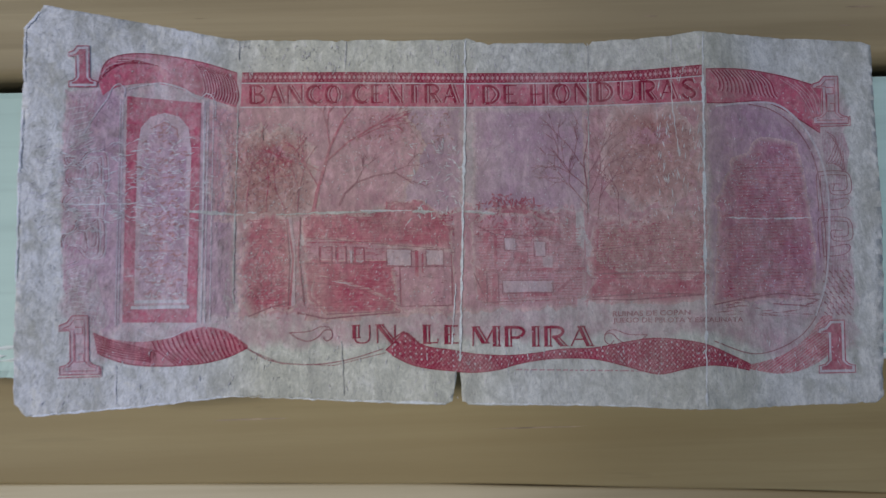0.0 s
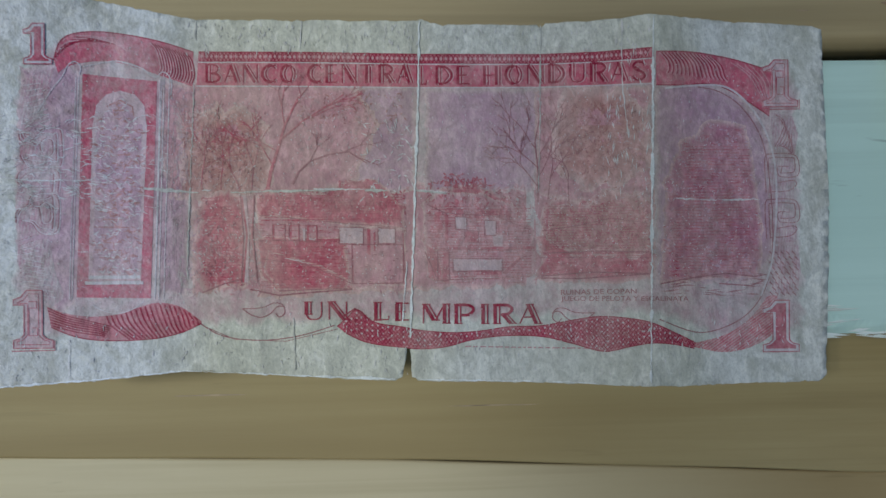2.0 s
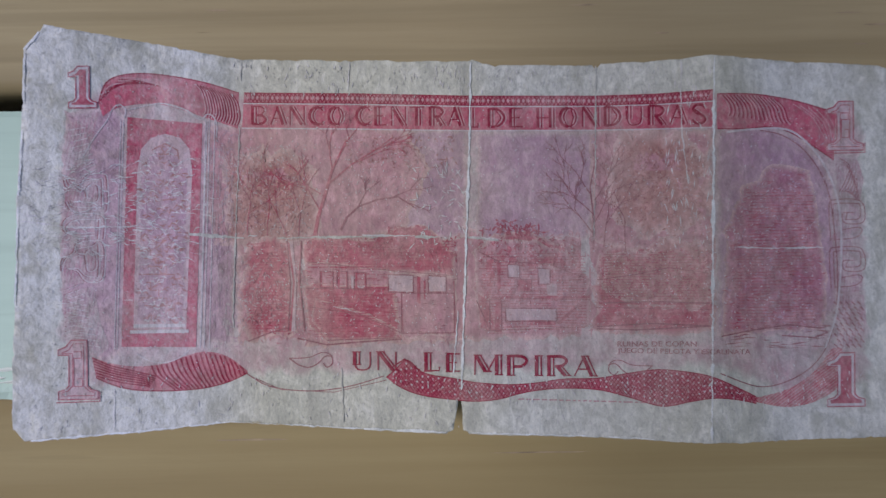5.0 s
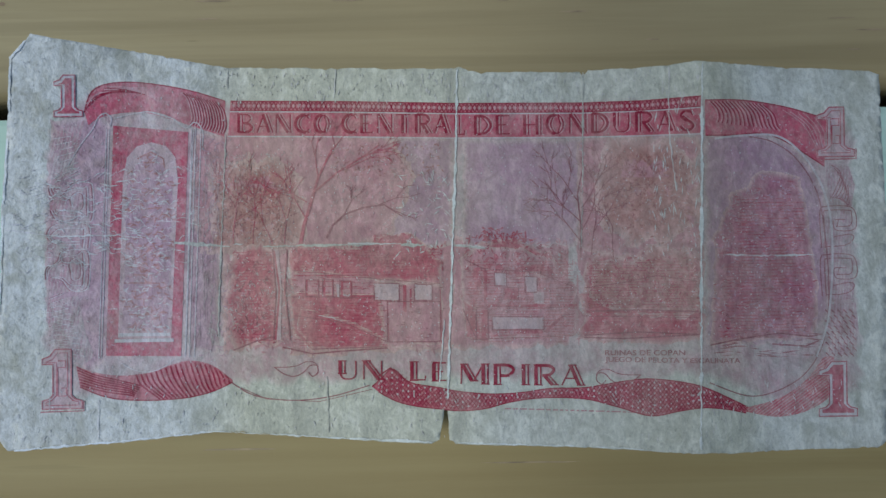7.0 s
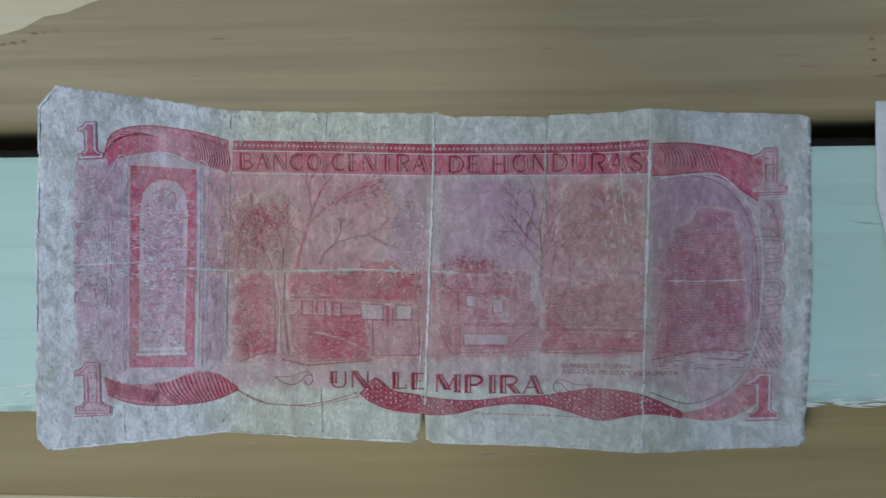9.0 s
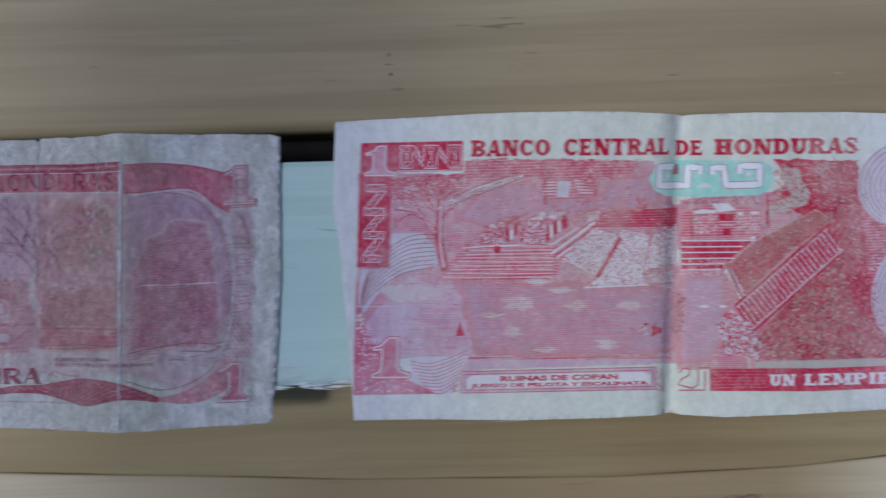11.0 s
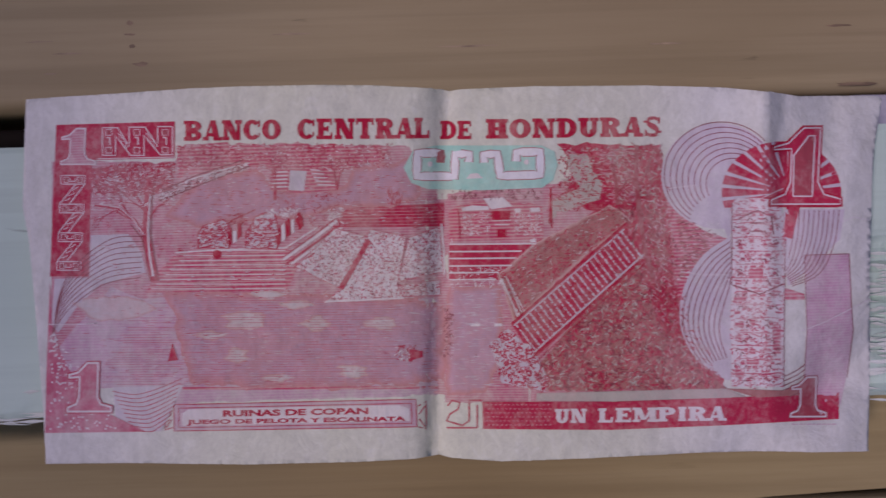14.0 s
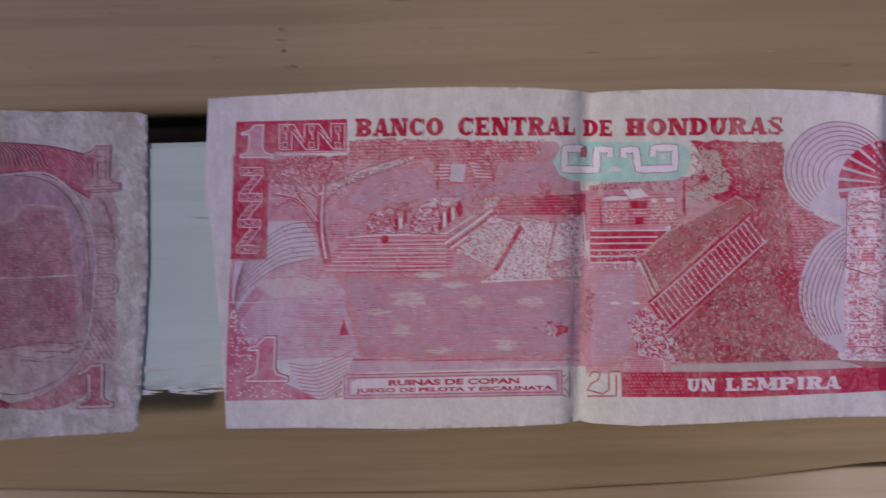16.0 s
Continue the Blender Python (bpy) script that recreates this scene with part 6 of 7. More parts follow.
    for body, seed in (([(422, 413), (422, 388), (432, 374), (448, 370), (462, 362), (474, 368), (479, 384), (476, 413)], 105), ([(505, 413), (505, 388), (514, 372), (522, 358), (540, 352), (556, 356), (562, 378), (560, 413)], 108)):
        h = Art(S, 3).poly(ripple(body, seed, 1.6)).done("ruined_house", B_LILAC, N, "engraved ruined stone house with a rough roof")
        e = Art(S, 4).strokes(inside(body), 190, 9, 1.9, seed, (-28, 12), 0.3).strokes(inside(body), 70, 6, 2.0, seed + 3, (60, 120)).line(ripple(body, seed, 1.6), 2.0, closed=True)
        e.line([(body[1][0], 388), (body[-1][0], 387)], 1.8)
        e.done("masonry_line", B_RED, h, cut=False)
        Art(S, 5).strokes(inside(body), 26, 8, 2.0, seed + 6, (-35, 10), 0.3).done("masonry_line", B_WHITE, h, cut=False)
    sh = Art(S, 4)
    for pts in ([(473, 384), (480, 376), (480, 406), (474, 412)], [(490, 372), (497, 368), (498, 392), (490, 398)], [(558, 388), (566, 372), (566, 404), (559, 412)], [(574, 368), (582, 360), (583, 390), (575, 398)], [(590, 358), (598, 350), (604, 360), (606, 374), (598, 382)]):
        sh.poly(ripple(pts, int(pts[0][0]), 0.8))
    sh.strokes(box(476, 352, 506, 372), 40, 8, 1.6, 178, (-50, 0)).line([(478, 366), (500, 356), (522, 346)], 2)
    sh.done("doorway", B_DARK, N)
    Art(S, 4).poly([(482, 384), (489, 382), (489, 402), (483, 404)]).poly([(567, 374), (573, 370), (574, 398), (568, 402)]).poly([(584, 366), (589, 362), (590, 386), (585, 388)]).strokes(box(540, 344, 600, 360), 60, 7, 2.2, 179).done("lit_masonry", B_WHITE, N)
    # steps and paved slabs
    sp = Art(S, 2).poly([(384, 422), (440, 415), (580, 413), (600, 436), (576, 488), (330, 490), (352, 452)]).done("broad_steps", B_STEP, N, "red engraved broad steps")
    ln = Art(S, 3)
    for k in range(9):
        ln.line([(404 - k * 8, 418 + k * 8.2), (574, 417 + k * 8.4)], 1.5)
    ln.line([(382, 421), (455, 416), (574, 413), (628, 378)], 2.6)
    ln.done("step_line", B_WHITE, sp, cut=False)
    Art(S, 4).arc(455, 424, 4, 0, 360, 8, n=10).done("step_shade", B_DARK, sp, cut=False)
    up = Art(S, 2).poly([(682, 343), (770, 340), (852, 336), (852, 377), (655, 377)]).done("upper_steps", B_RED, N, "red engraved upper steps")
    ln = Art(S, 3)
    for k in range(6):
        ln.line([(678 - k * 4, 346 + k * 5.6), (850, 343 + k * 5.8)], 0.9)
    ln.done("step_line", B_ROSE, up, cut=False)
    di = Art(S, 3).line([(571, 433), (630, 392), (664, 366)], 5).line([(580, 444), (636, 404), (672, 378)], 4).line([(596, 452), (640, 420)], 4)
    di.strokes(box(650, 342, 676, 374), 40, 6, 2.2, 180)
    di.done("ramp_edge", B_WHITE, N, cut=False)
    di = Art(S, 4).line([(576, 440), (634, 399), (668, 373)], 3).line([(588, 448), (644, 408), (676, 384)], 3).line([(568, 430), (626, 389), (660, 363)], 1.4)
    di.done("ramp_edge", B_RED, N, cut=False)
    for n_, pts in enumerate(([(660, 379), (718, 394), (667, 483), (592, 446), (632, 408)], [(722, 381), (784, 394), (768, 478), (780, 501), (642, 508), (670, 486)], [(789, 396), (842, 377), (847, 456), (769, 472)], [(768, 480), (842, 470), (842, 497), (778, 498)])):
        sl = Art(S, 4).poly(ripple(pts, 90 + n_, 1.2)).done("paved_slab", B_WHITE, N, "white speckled paved slope")
        Art(S, 5).strokes(inside(pts), (430, 560, 300, 150)[n_], 6, 1.9, 110 + n_, (0, 180), 0.5).done("stone_stroke", B_STEP, sl, cut=False)
        Art(S, 5.4).strokes(inside(pts), (60, 70, 50, 20)[n_], 6, 1.6, 190 + n_, (0, 180), 0.5).done("stone_stroke", B_BARK, sl, cut=False)
        Art(S, 5.8).line(pts, 1.4, closed=True).done("slab_outline", B_STEP, sl, cut=False)
    Art(S, 6).poly([(716, 398), (723, 402), (674, 487), (666, 482)]).done("slab_joint", B_RED, N)
    Art(S, 6).line([(642, 507), (780, 501)], 3.2).line([(844, 372), (848, 420), (849, 462)], 3).done("slab_edge", B_WHITE, N, cut=False)
    # plaza with pale puddles and hatching
    for k, (u, v, a, b) in enumerate(((500, 540, 40, 12), (590, 512, 30, 5), (440, 565, 26, 5), (628, 545, 24, 9), (742, 545, 34, 7), (488, 600, 20, 9), (690, 628, 26, 8), (270, 518, 74, 16), (540, 494, 28, 6), (560, 640, 30, 5))):
        soft(S, 2, [(u + a * math.cos(q * 0.6283) * (0.8 + 0.3 * math.sin(q * 2.3 + k)), v + 1.2 * b * math.sin(q * 0.6283)) for q in range(10)], 120 + k, 2.2, "bare_patch", B_HAZE, N, "", 3)
    ha = Art(S, 3)
    for k in range(36):
        v = 500 + k * 4.3
        u = 330 - min(80, k * 3.6) + rng.uniform(0, 60)
        while u < 820:
            w_ = rng.uniform(40, 190)
            ha.line([(u, v + rng.uniform(-0.4, 0.4)), (min(838, u + w_), v + rng.uniform(-0.4, 0.4) - 0.6)], rng.uniform(0.7, 1.2), step=60)
            u += w_ + rng.uniform(4, 24)
    ha.done("hatch_line", B_CORAL, N, cut=False)
    Art(S, 4).poly([(376, 578), (386, 608), (368, 610)]).done("small_cone", B_RED, N)
    ar = Art(S, 4).poly([(790, 590), (812, 594), (812, 604), (786, 612)]).strokes(box(764, 584, 800, 612), 40, 7, 2.2, 121).done("altar_stone", B_RED, N)
    Art(S, 5).strokes(box(762, 586, 790, 610), 16, 7, 2.2, 122).done("altar_light", B_WHITE, ar, cut=False)
    ed = Art(S, 2).rect(380, 655, 840, 660).done("plaza_edge", B_STEP, N)
    # rings at the margin
    rg = Art(S, 2).poly([(234, 390), (300, 388), (322, 420), (330, 455), (250, 476), (205, 520), (176, 560), (164, 545), (170, 466), (232, 464)]).done("ring_field", B_LILAC, N)
    ri = Art(S, 3)
    for k in range(9):
        ri.ring([(328 - k * 1, 392 + k * 9), (272 - k * 2, 396 + k * 10), (220 - k * 3, 430 + k * 11), (188 - k * 2.5, 470 + k * 11), (172 - k * 0.6, 520 + k * 6)], 1.5)
    ri.done("ring", B_BARK, rg, cut=False)
    cr = Art(S, 2).poly([(162, 470), (166, 560), (192, 620), (240, 690), (330, 733), (152, 735), (156, 600)]).done("corner_field", B_CORAL, N, "red dotted corner")
    dots = Art(S, 3)
    for k in range(130):
        f = rng.random()
        v = 560 + f * 168
        u = rng.uniform(160, 168 + f * 120)
        dots.rect(u, v, u + 3.2, v + 3.2)
    dots.done("dot", B_WHITE, cr, cut=False)
    rg = Art(S, 3).poly([(272, 655), (395, 652), (376, 690), (356, 732), (330, 733), (276, 706)]).done("ring_field", B_LILAC, N)
    ri = Art(S, 4)
    for k in range(10):
        ri.ring([(270 + k * 4, 662 + k * 7.6), (310 + k * 3, 668 + k * 7.2), (350, 658 + k * 7.6), (392 - k * 2.4, 640 + k * 8)], 1.4)
    ri.done("ring", B_RED, rg, cut=False)
    out, core = flared_one(190, 611, 270, 699)
    fig = Art(S, 5).poly(inset(out, -2)).done("numeral", B_RED, N, "corner figure one")
    Art(S, 6).poly(out).done("figure_inlay", B_WHITE, fig)
    Art(S, 7).poly(inset(out, 3.4)).done("figure_fill", B_CORAL, fig)
    # caption frame
    fr = Art(S, 2).line([(378, 686), (800, 678), (801, 726), (378, 732)], 1.8, closed=True).line([(386, 692), (792, 685), (793, 720), (386, 726)], 1.6, closed=True)
    for u, m in ((376, -1), (803, 1)):
        fr.line([(u, 690), (u + m * 14, 682), (u + m * 14, 730), (u, 726)], 2.0).line([(u + m * 2, 704), (u + m * 12, 690)], 2).line([(u + m * 2, 712), (u + m * 12, 726)], 2)
    fr = fr.done("caption_frame", B_RED, N, "double-ruled caption frame", cut=False)
    Art(S, 1).quad([(378, 686), (800, 678), (801, 726), (378, 732)]).done("caption_tint", B_PINK, fr)
    Art(S, 1.6).poly([(392, 701), (404, 694), (770, 688), (788, 694), (789, 716), (392, 723)]).done("caption_field", B_WHITE, fr)
    Art(S, 2).text("RUINAS DE COPAN", (463, 696, 717, 707.5), 0.045, -4).done("lettering", B_DARK, fr)
    Art(S, 2).text("JUEGO DE PELOTA Y ESCALINATA", (400, 712.5, 782, 723), 0.045, -5).done("lettering", B_DARK, fr)
    # right half: terraces and small temple
    te = Art(S, 2).poly(ripple([(858, 350), (880, 338), (960, 330), (1022, 342), (1024, 400), (858, 402)], 74, 1.5)).done("small_temple", B_STEP, N, "red engraved stepped temple")
    e = Art(S, 3).poly([(880, 345), (898, 340), (928, 342), (928, 348), (882, 350)]).poly([(918, 328), (952, 326), (970, 342), (932, 347)]).poly([(972, 346), (1016, 344), (1018, 351), (974, 353)]).rect(862, 398, 1010, 405)
    e.strokes(box(880, 352, 930, 392), 110, 6, 1.4, 131).strokes(box(972, 354, 1020, 392), 110, 6, 1.4, 181).line([(934, 366), (966, 366)], 2).line([(938, 374), (964, 374)], 1.8)
    e.done("lit_masonry", B_WHITE, te, cut=False)
    Art(S, 4).poly(ripple([(932, 350), (966, 350), (964, 366), (934, 366)], 75, 0.7)).rect(942, 382, 958, 396).line([(1036, 316), (1034, 372)], 3).line([(874, 346), (878, 396)], 2).done("doorway", B_DARK, te)
    Art(S, 4).strokes(box(860, 312, 1020, 330), 90, 7, 1.8, 182, (50, 130)).done("leaf_stroke", B_BARK, te, cut=False)
    tc = Art(S, 2).poly([(858, 408), (1000, 406), (1060, 386), (1110, 352), (1140, 336), (1100, 420), (1010, 500), (960, 470), (858, 472)]).done("terrace", B_RED, N, "red engraved terraces")
    l = Art(S, 3)
    for k, (v, e_) in enumerate(((408, 1010), (421, 985), (433, 975), (446, 968), (458, 945), (470, 940))):
        l.line([(858, v), (e_, v - 1)], 2.6)
    l.strokes(box(860, 448, 950, 482), 60, 9, 1.8, 132)
    l.done("terrace_line", B_WHITE, tc, cut=False)
    Art(S, 2).rect(862, 484, 945, 600).done("plaza_shade", B_ROSE, N)
    Art(S, 3).rect(895, 546, 950, 551).line([(948, 470), (985, 540)], 3).line([(960, 468), (992, 530)], 2).done("kerb_line", B_WHITE, N, cut=False)
    Art(S, 3).strokes(box(848, 520, 864, 606), 50, 9, 2.2, 133).rect(848, 600, 905, 606).done("stela", B_BARK, N, cut=False)
    # leafy cliff and big tree
    Art(S, 2).poly(ripple([(1048, 232), (1228, 236), (1232, 300), (1250, 400), (1262, 520), (1290, 590), (1340, 640), (1335, 655), (1240, 600), (1190, 480), (1150, 360), (1100, 350), (1060, 320), (1080, 270)], 85, 4)).done("big_tree", B_RED, N, "red engraved tree")
    sky_ = Art(S, 3)
    sky_.poly(ripple([(1064, 246), (1100, 250), (1110, 282), (1130, 300), (1120, 330), (1060, 350), (1036, 366), (1040, 330), (1090, 310), (1070, 280)], 86, 4))
    sky_.strokes(box(1060, 240, 1220, 330), 90, 12, 3.0, 134, (-30, 30)).strokes(box(1130, 250, 1190, 300), 30, 12, 4, 135, (60, 120))
    sky_.done("sky_gap", B_SAGE, N, cut=False)
    Art(S, 4).strokes(box(1050, 240, 1230, 350), 300, 9, 2.4, 136).line([(1036, 310), (1038, 380)], 3).strokes(box(1030, 300, 1120, 350), 30, 26, 1.2, 146, (-6, 6)).done("leaf_stroke", B_DARK, N, cut=False)
    bank = [(948, 462), (1006, 412), (1138, 344), (1170, 366), (1060, 455), (974, 538)]
    soft(S, 2.6, bank, 75, 2, "olive_bank", B_OLIVE, N, "olive brown engraved bank", 4)
    Art(S, 3.4).strokes(inside(bank), 620, 8, 2.2, 183, (-80, 10), 0.3).done("grass_stroke", B_RED, N, cut=False)
    Art(S, 5.4).strokes(inside(bank), 110, 6, 1.5, 184, (-80, 10), 0.3).done("grass_stroke", B_BARK, N, cut=False)
    Art(S, 5.8).strokes(inside(bank), 90, 7, 1.7, 185, (-80, 10), 0.3).line([(950, 468), (978, 534)], 3).line([(958, 464), (984, 526)], 2).done("leaf_light", B_HAZE, N, cut=False)
    hi = Art(S, 2).poly(ripple([(1000, 470), (1170, 365), (1185, 420), (1020, 600), (1040, 560), (980, 540)], 87, 2)).done("stair_bank", B_DOT, N)
    Art(S, 3).strokes(inside([(1000, 480), (1160, 352), (1110, 352), (1060, 400), (985, 470)]), 160, 9, 2.0, 137, (-60, 0)).done("grass_stroke", B_OLIVE, N, cut=False)
    A_, B_, C_, D_ = (971, 550), (1164, 382), (1198, 426), (1006, 596)
    sr = Art(S, 4).quad([(966, 546), (1168, 370), (1205, 430), (1006, 608)]).done("long_stair", B_RED, N, "long engraved stone stair")
    l = Art(S, 5)
    for k in range(24):
        f = (k + 0.4) / 24
        a = (A_[0] + (B_[0] - A_[0]) * f, A_[1] + (B_[1] - A_[1]) * f)
        b = (D_[0] + (C_[0] - D_[0]) * f, D_[1] + (C_[1] - D_[1]) * f)
        at = 0.04
        while at < 0.93:
            to = min(0.98, at + rng.uniform(0.07, 0.15))
            q = rng.uniform(-0.7, 0.7)
            l.line([(a[0] + (b[0] - a[0]) * at + q, a[1] + (b[1] - a[1]) * at), (a[0] + (b[0] - a[0]) * to + q, a[1] + (b[1] - a[1]) * to)], rng.uniform(2.6, 4.4), 0.8)
            at = to + rng.uniform(0.015, 0.04)
    l.line([A_, B_], 2.6).line([D_, C_], 3.0)
    l.done("stair_tread", B_LILAC, sr, cut=False)
    Art(S, 6).line([(967, 546), (1167, 371)], 2.4).line([(1003, 604), (1200, 430)], 2.4).line([(1010, 612), (1120, 512), (1204, 438)], 1.4).done("stair_edge", B_DARK, sr, cut=False)
    fi = [(1030, 600), (1090, 530), (1150, 460), (1190, 440), (1220, 540), (1270, 600), (1340, 660), (1010, 664), (1006, 630)]
    sc = Art(S, 3).poly(ripple(fi, 88, 3)).done("scrub_slope", B_OLIVE, N, "brown engraved scrub slope")
    Art(S, 4).strokes(inside(fi), 1200, 13, 2.8, 138, (0, 180), 0.4).done("leaf_stroke", B_RED, sc, cut=False)
    Art(S, 5).strokes(inside(fi), 360, 11, 2.2, 139, (0, 180), 0.4).done("leaf_light", B_SAGE, sc, cut=False)
    Art(S, 5).strokes(inside(fi), 560, 12, 2.4, 140, (0, 180), 0.4).done("leaf_shade", B_BARK, sc, cut=False)
    rk = [(930, 580), (960, 556), (1004, 590), (1030, 640), (1026, 664), (950, 650)]
    ro = Art(S, 4).poly(ripple(rk, 89, 3)).done("stair_foot", B_LILAC, N, "pale engraved stone figures")
    Art(S, 5).strokes(inside(rk), 300, 9, 2.8, 141, (0, 360), 0.4).done("stone_stroke", B_RED, ro, cut=False)
    Art(S, 4).line([(1186, 330), (1200, 400), (1206, 450)], 15, 0.7).line([(1228, 300), (1240, 400), (1252, 480), (1258, 560)], 12, 1.2).done("tree_trunk", B_RED, N, cut=False)
    Art(S, 5).strokes(inside([(1205, 340), (1235, 340), (1240, 470), (1210, 430)]), 120, 9, 2.2, 142).strokes(inside([(1256, 360), (1330, 400), (1300, 430), (1262, 470)]), 130, 10, 2.0, 143, (-30, 30)).done("leaf_light", B_OLIVE, N, cut=False)
    Art(S, 5).strokes(inside([(1205, 330), (1235, 330), (1240, 470), (1210, 430)]), 60, 8, 1.6, 144).strokes(box(1256, 370, 1330, 470), 60, 8, 1.5, 145, (-30, 30)).done("leaf_light", B_WHITE, N, cut=False)
    Art(S, 5).strokes(inside([(1110, 244), (1190, 240), (1200, 330), (1130, 340)]), 130, 14, 2.0, 147, (-25, 25)).strokes(inside([(1060, 240), (1110, 240), (1100, 300), (1050, 330)]), 70, 9, 2.0, 148).done("leaf_light", B_ROSE, N, cut=False)
    Art(S, 5).strokes(inside([(1150, 330), (1200, 300), (1260, 420), (1262, 520), (1300, 600), (1240, 600), (1190, 460)]), 240, 10, 2.2, 149, (50, 110)).strokes(inside([(1256, 350), (1340, 396), (1300, 424), (1266, 470)]), 80, 9, 2.0, 150, (-30, 30)).done("leaf_stroke", B_BARK, N, cut=False)
    bk = Art(S, 6).line([(1186, 236), (1184, 290), (1190, 350), (1200, 420), (1214, 470)], 7, 1.3).line([(1190, 320), (1172, 286), (1156, 256)], 4, 0.4).line([(1194, 300), (1210, 262), (1220, 240)], 4, 0.5)
    bk.line([(1142, 268), (1150, 300), (1152, 340)], 6, 1.3).line([(1152, 320), (1168, 300), (1178, 280)], 3, 0.5)
    bk.done("tree_trunk", B_BRICK, N, cut=False)
    wood_ = [(1130, 236), (1228, 236), (1240, 330), (1262, 520), (1330, 640), (1240, 600), (1196, 470), (1160, 350)]
    Art(S, 5).strokes(inside(wood_), 380, 12, 2.6, 201, (30, 150), 0.4).done("leaf_shade", B_BRICK, N, cut=False)
    Art(S, 5.5).strokes(inside(wood_), 170, 10, 2.0, 202, (0, 180), 0.4).done("leaf_light", B_SAGE, N, cut=False)
    Art(S, 6).strokes(inside(wood_), 260, 10, 2.0, 203, (30, 150), 0.4).done("leaf_light", B_ROSE, N, cut=False)
    # fine engraving over the picture
    Art(S, 4).poly(ripple([(1232, 300), (1258, 350), (1300, 384), (1346, 400), (1306, 424), (1276, 466), (1260, 520), (1246, 440)], 76, 2)).done("scrub_slope", B_STEP, N)
    soft(S, 2.5, [(430, 300), (520, 284), (560, 322), (680, 318), (700, 282), (790, 268), (800, 316), (760, 334), (670, 334), (600, 352), (480, 360), (420, 366), (380, 350)], 77, 4, "misty_sky", B_MIST, N, "", 9)
    soft(S, 1.5, [(380, 500), (620, 505), (838, 520), (836, 640), (640, 648), (420, 640), (400, 570)], 78, 6, "misty_plaza", B_MIST, N, "", 12)
    soft(S, 2.5, [(862, 490), (940, 486), (944, 600), (920, 660), (858, 664)], 79, 3, "misty_plaza", B_MIST, N, "", 7)
    tx = Art(S, 3).strokes(box(236, 270, 850, 500), 320, 9, 1.3, 161, (-8, 8)).strokes(box(170, 500, 840, 655), 120, 12, 0.8, 162, (-4, 4)).strokes(box(560, 320, 680, 380), 120, 8, 1.6, 163)
    tx.strokes(box(600, 400, 850, 500), 120, 8, 1.6, 164).strokes(inside([(390, 300), (520, 284), (700, 290), (800, 276), (800, 330), (600, 350), (400, 366)]), 130, 12, 1.2, 174, (-14, 8))
    tx.done("engraving", B_RED, N, cut=False)
    tx = Art(S, 3).strokes(box(236, 280, 850, 500), 420, 10, 1.3, 165, (-8, 8)).strokes(box(170, 500, 840, 655), 380, 18, 0.9, 166, (-3, 3)).strokes(box(856, 480, 960, 660), 160, 14, 1.1, 167, (-4, 4))
    tx.done("engraving", B_LILAC, N, cut=False)
    tx = Art(S, 5).strokes(inside([(1000, 470), (1170, 360), (1140, 336), (1060, 390), (970, 460)]), 240, 9, 1.8, 168, (-60, 10)).strokes(inside([(1206, 240), (1232, 240), (1262, 520), (1330, 640), (1290, 640), (1210, 480)]), 300, 9, 1.7, 169)
    tx.strokes(box(1050, 240, 1225, 340), 160, 8, 1.8, 170).strokes(box(1130, 350, 1180, 380), 40, 8, 1.6, 171)
    tx.done("engraving", B_OLIVE, N, cut=False)
    tx = Art(S, 6).strokes(inside([(974, 552), (1170, 374), (1194, 412), (1012, 596)]), 260, 7, 1.8, 172).strokes(inside([(1206, 470), (1262, 480), (1330, 640), (1240, 600)]), 120, 8, 1.6, 173)
    tx.done("engraving", B_DARK, N, cut=False)
    # big rings
    c1 = Art(S, 5).poly([(1330 + 102 * math.cos(q), 290 - 92 * math.sin(q)) for q in [radians(8 + 9.2 * k) for k in range(30)]] + [(1345, 400), (1380, 330)]).done("ring_field", B_LILAC, N)
    ri = Art(S, 6)
    for k in range(8):
        ri.arc(1334 + k * 3.0, 288 + k * 2.2, 100 - k * 7.4, 40 + k * 2, 236 - k * 4, 1.5, 0.92)
    ri.done("ring", B_BARK, c1, cut=False)
    c2 = Art(S, 5).poly(flowing([(1350, 395), (1305, 424), (1274, 468), (1260, 520), (1266, 570), (1292, 612), (1340, 645), (1350, 640)])).done("ring_field", B_LILAC, N)
    ri = Art(S, 6)
    for k in range(8):
        ri.ring([(1349, 404 + k * 9), (1310 + k * 5, 432 + k * 8), (1280 + k * 8, 476 + k * 6), (1266 + k * 9, 526 + k * 3), (1272 + k * 8.4, 574), (1300 + k * 6, 618 - k * 1.5)], 1.6)
    ri.done("ring", B_BARK, c2, cut=False)
    # rayed disc
    arc_ = [(1438 + 104 * math.cos(radians(a)), 318 - 88 * math.sin(radians(a))) for a in range(-18, 200, 6)]
    ds = Art(S, 6).poly(arc_ + [(1352, 345), (1440, 345), (1446, 345), (1440, 395), (1456, 400), (1470, 345)]).done("rayed_disc", B_RED, N, "red disc with pale rays")
    ra = Art(S, 7)
    for a in range(8, 196, 15):
        ra.line([(1446 + 30 * math.cos(radians(a)), 318 - 28 * math.sin(radians(a))), (1438 + 104 * math.cos(radians(a)), 318 - 88 * math.sin(radians(a)))], 2.0, 3.2)
    ra.done("ray", B_LILAC, ds, cut=False)
    Art(S, 5).poly([(1442, 348), (1548, 348), (1540, 400), (1500, 440), (1450, 482), (1440, 440)]).done("ring_field", B_LILAC, N)
    ri = Art(S, 6)
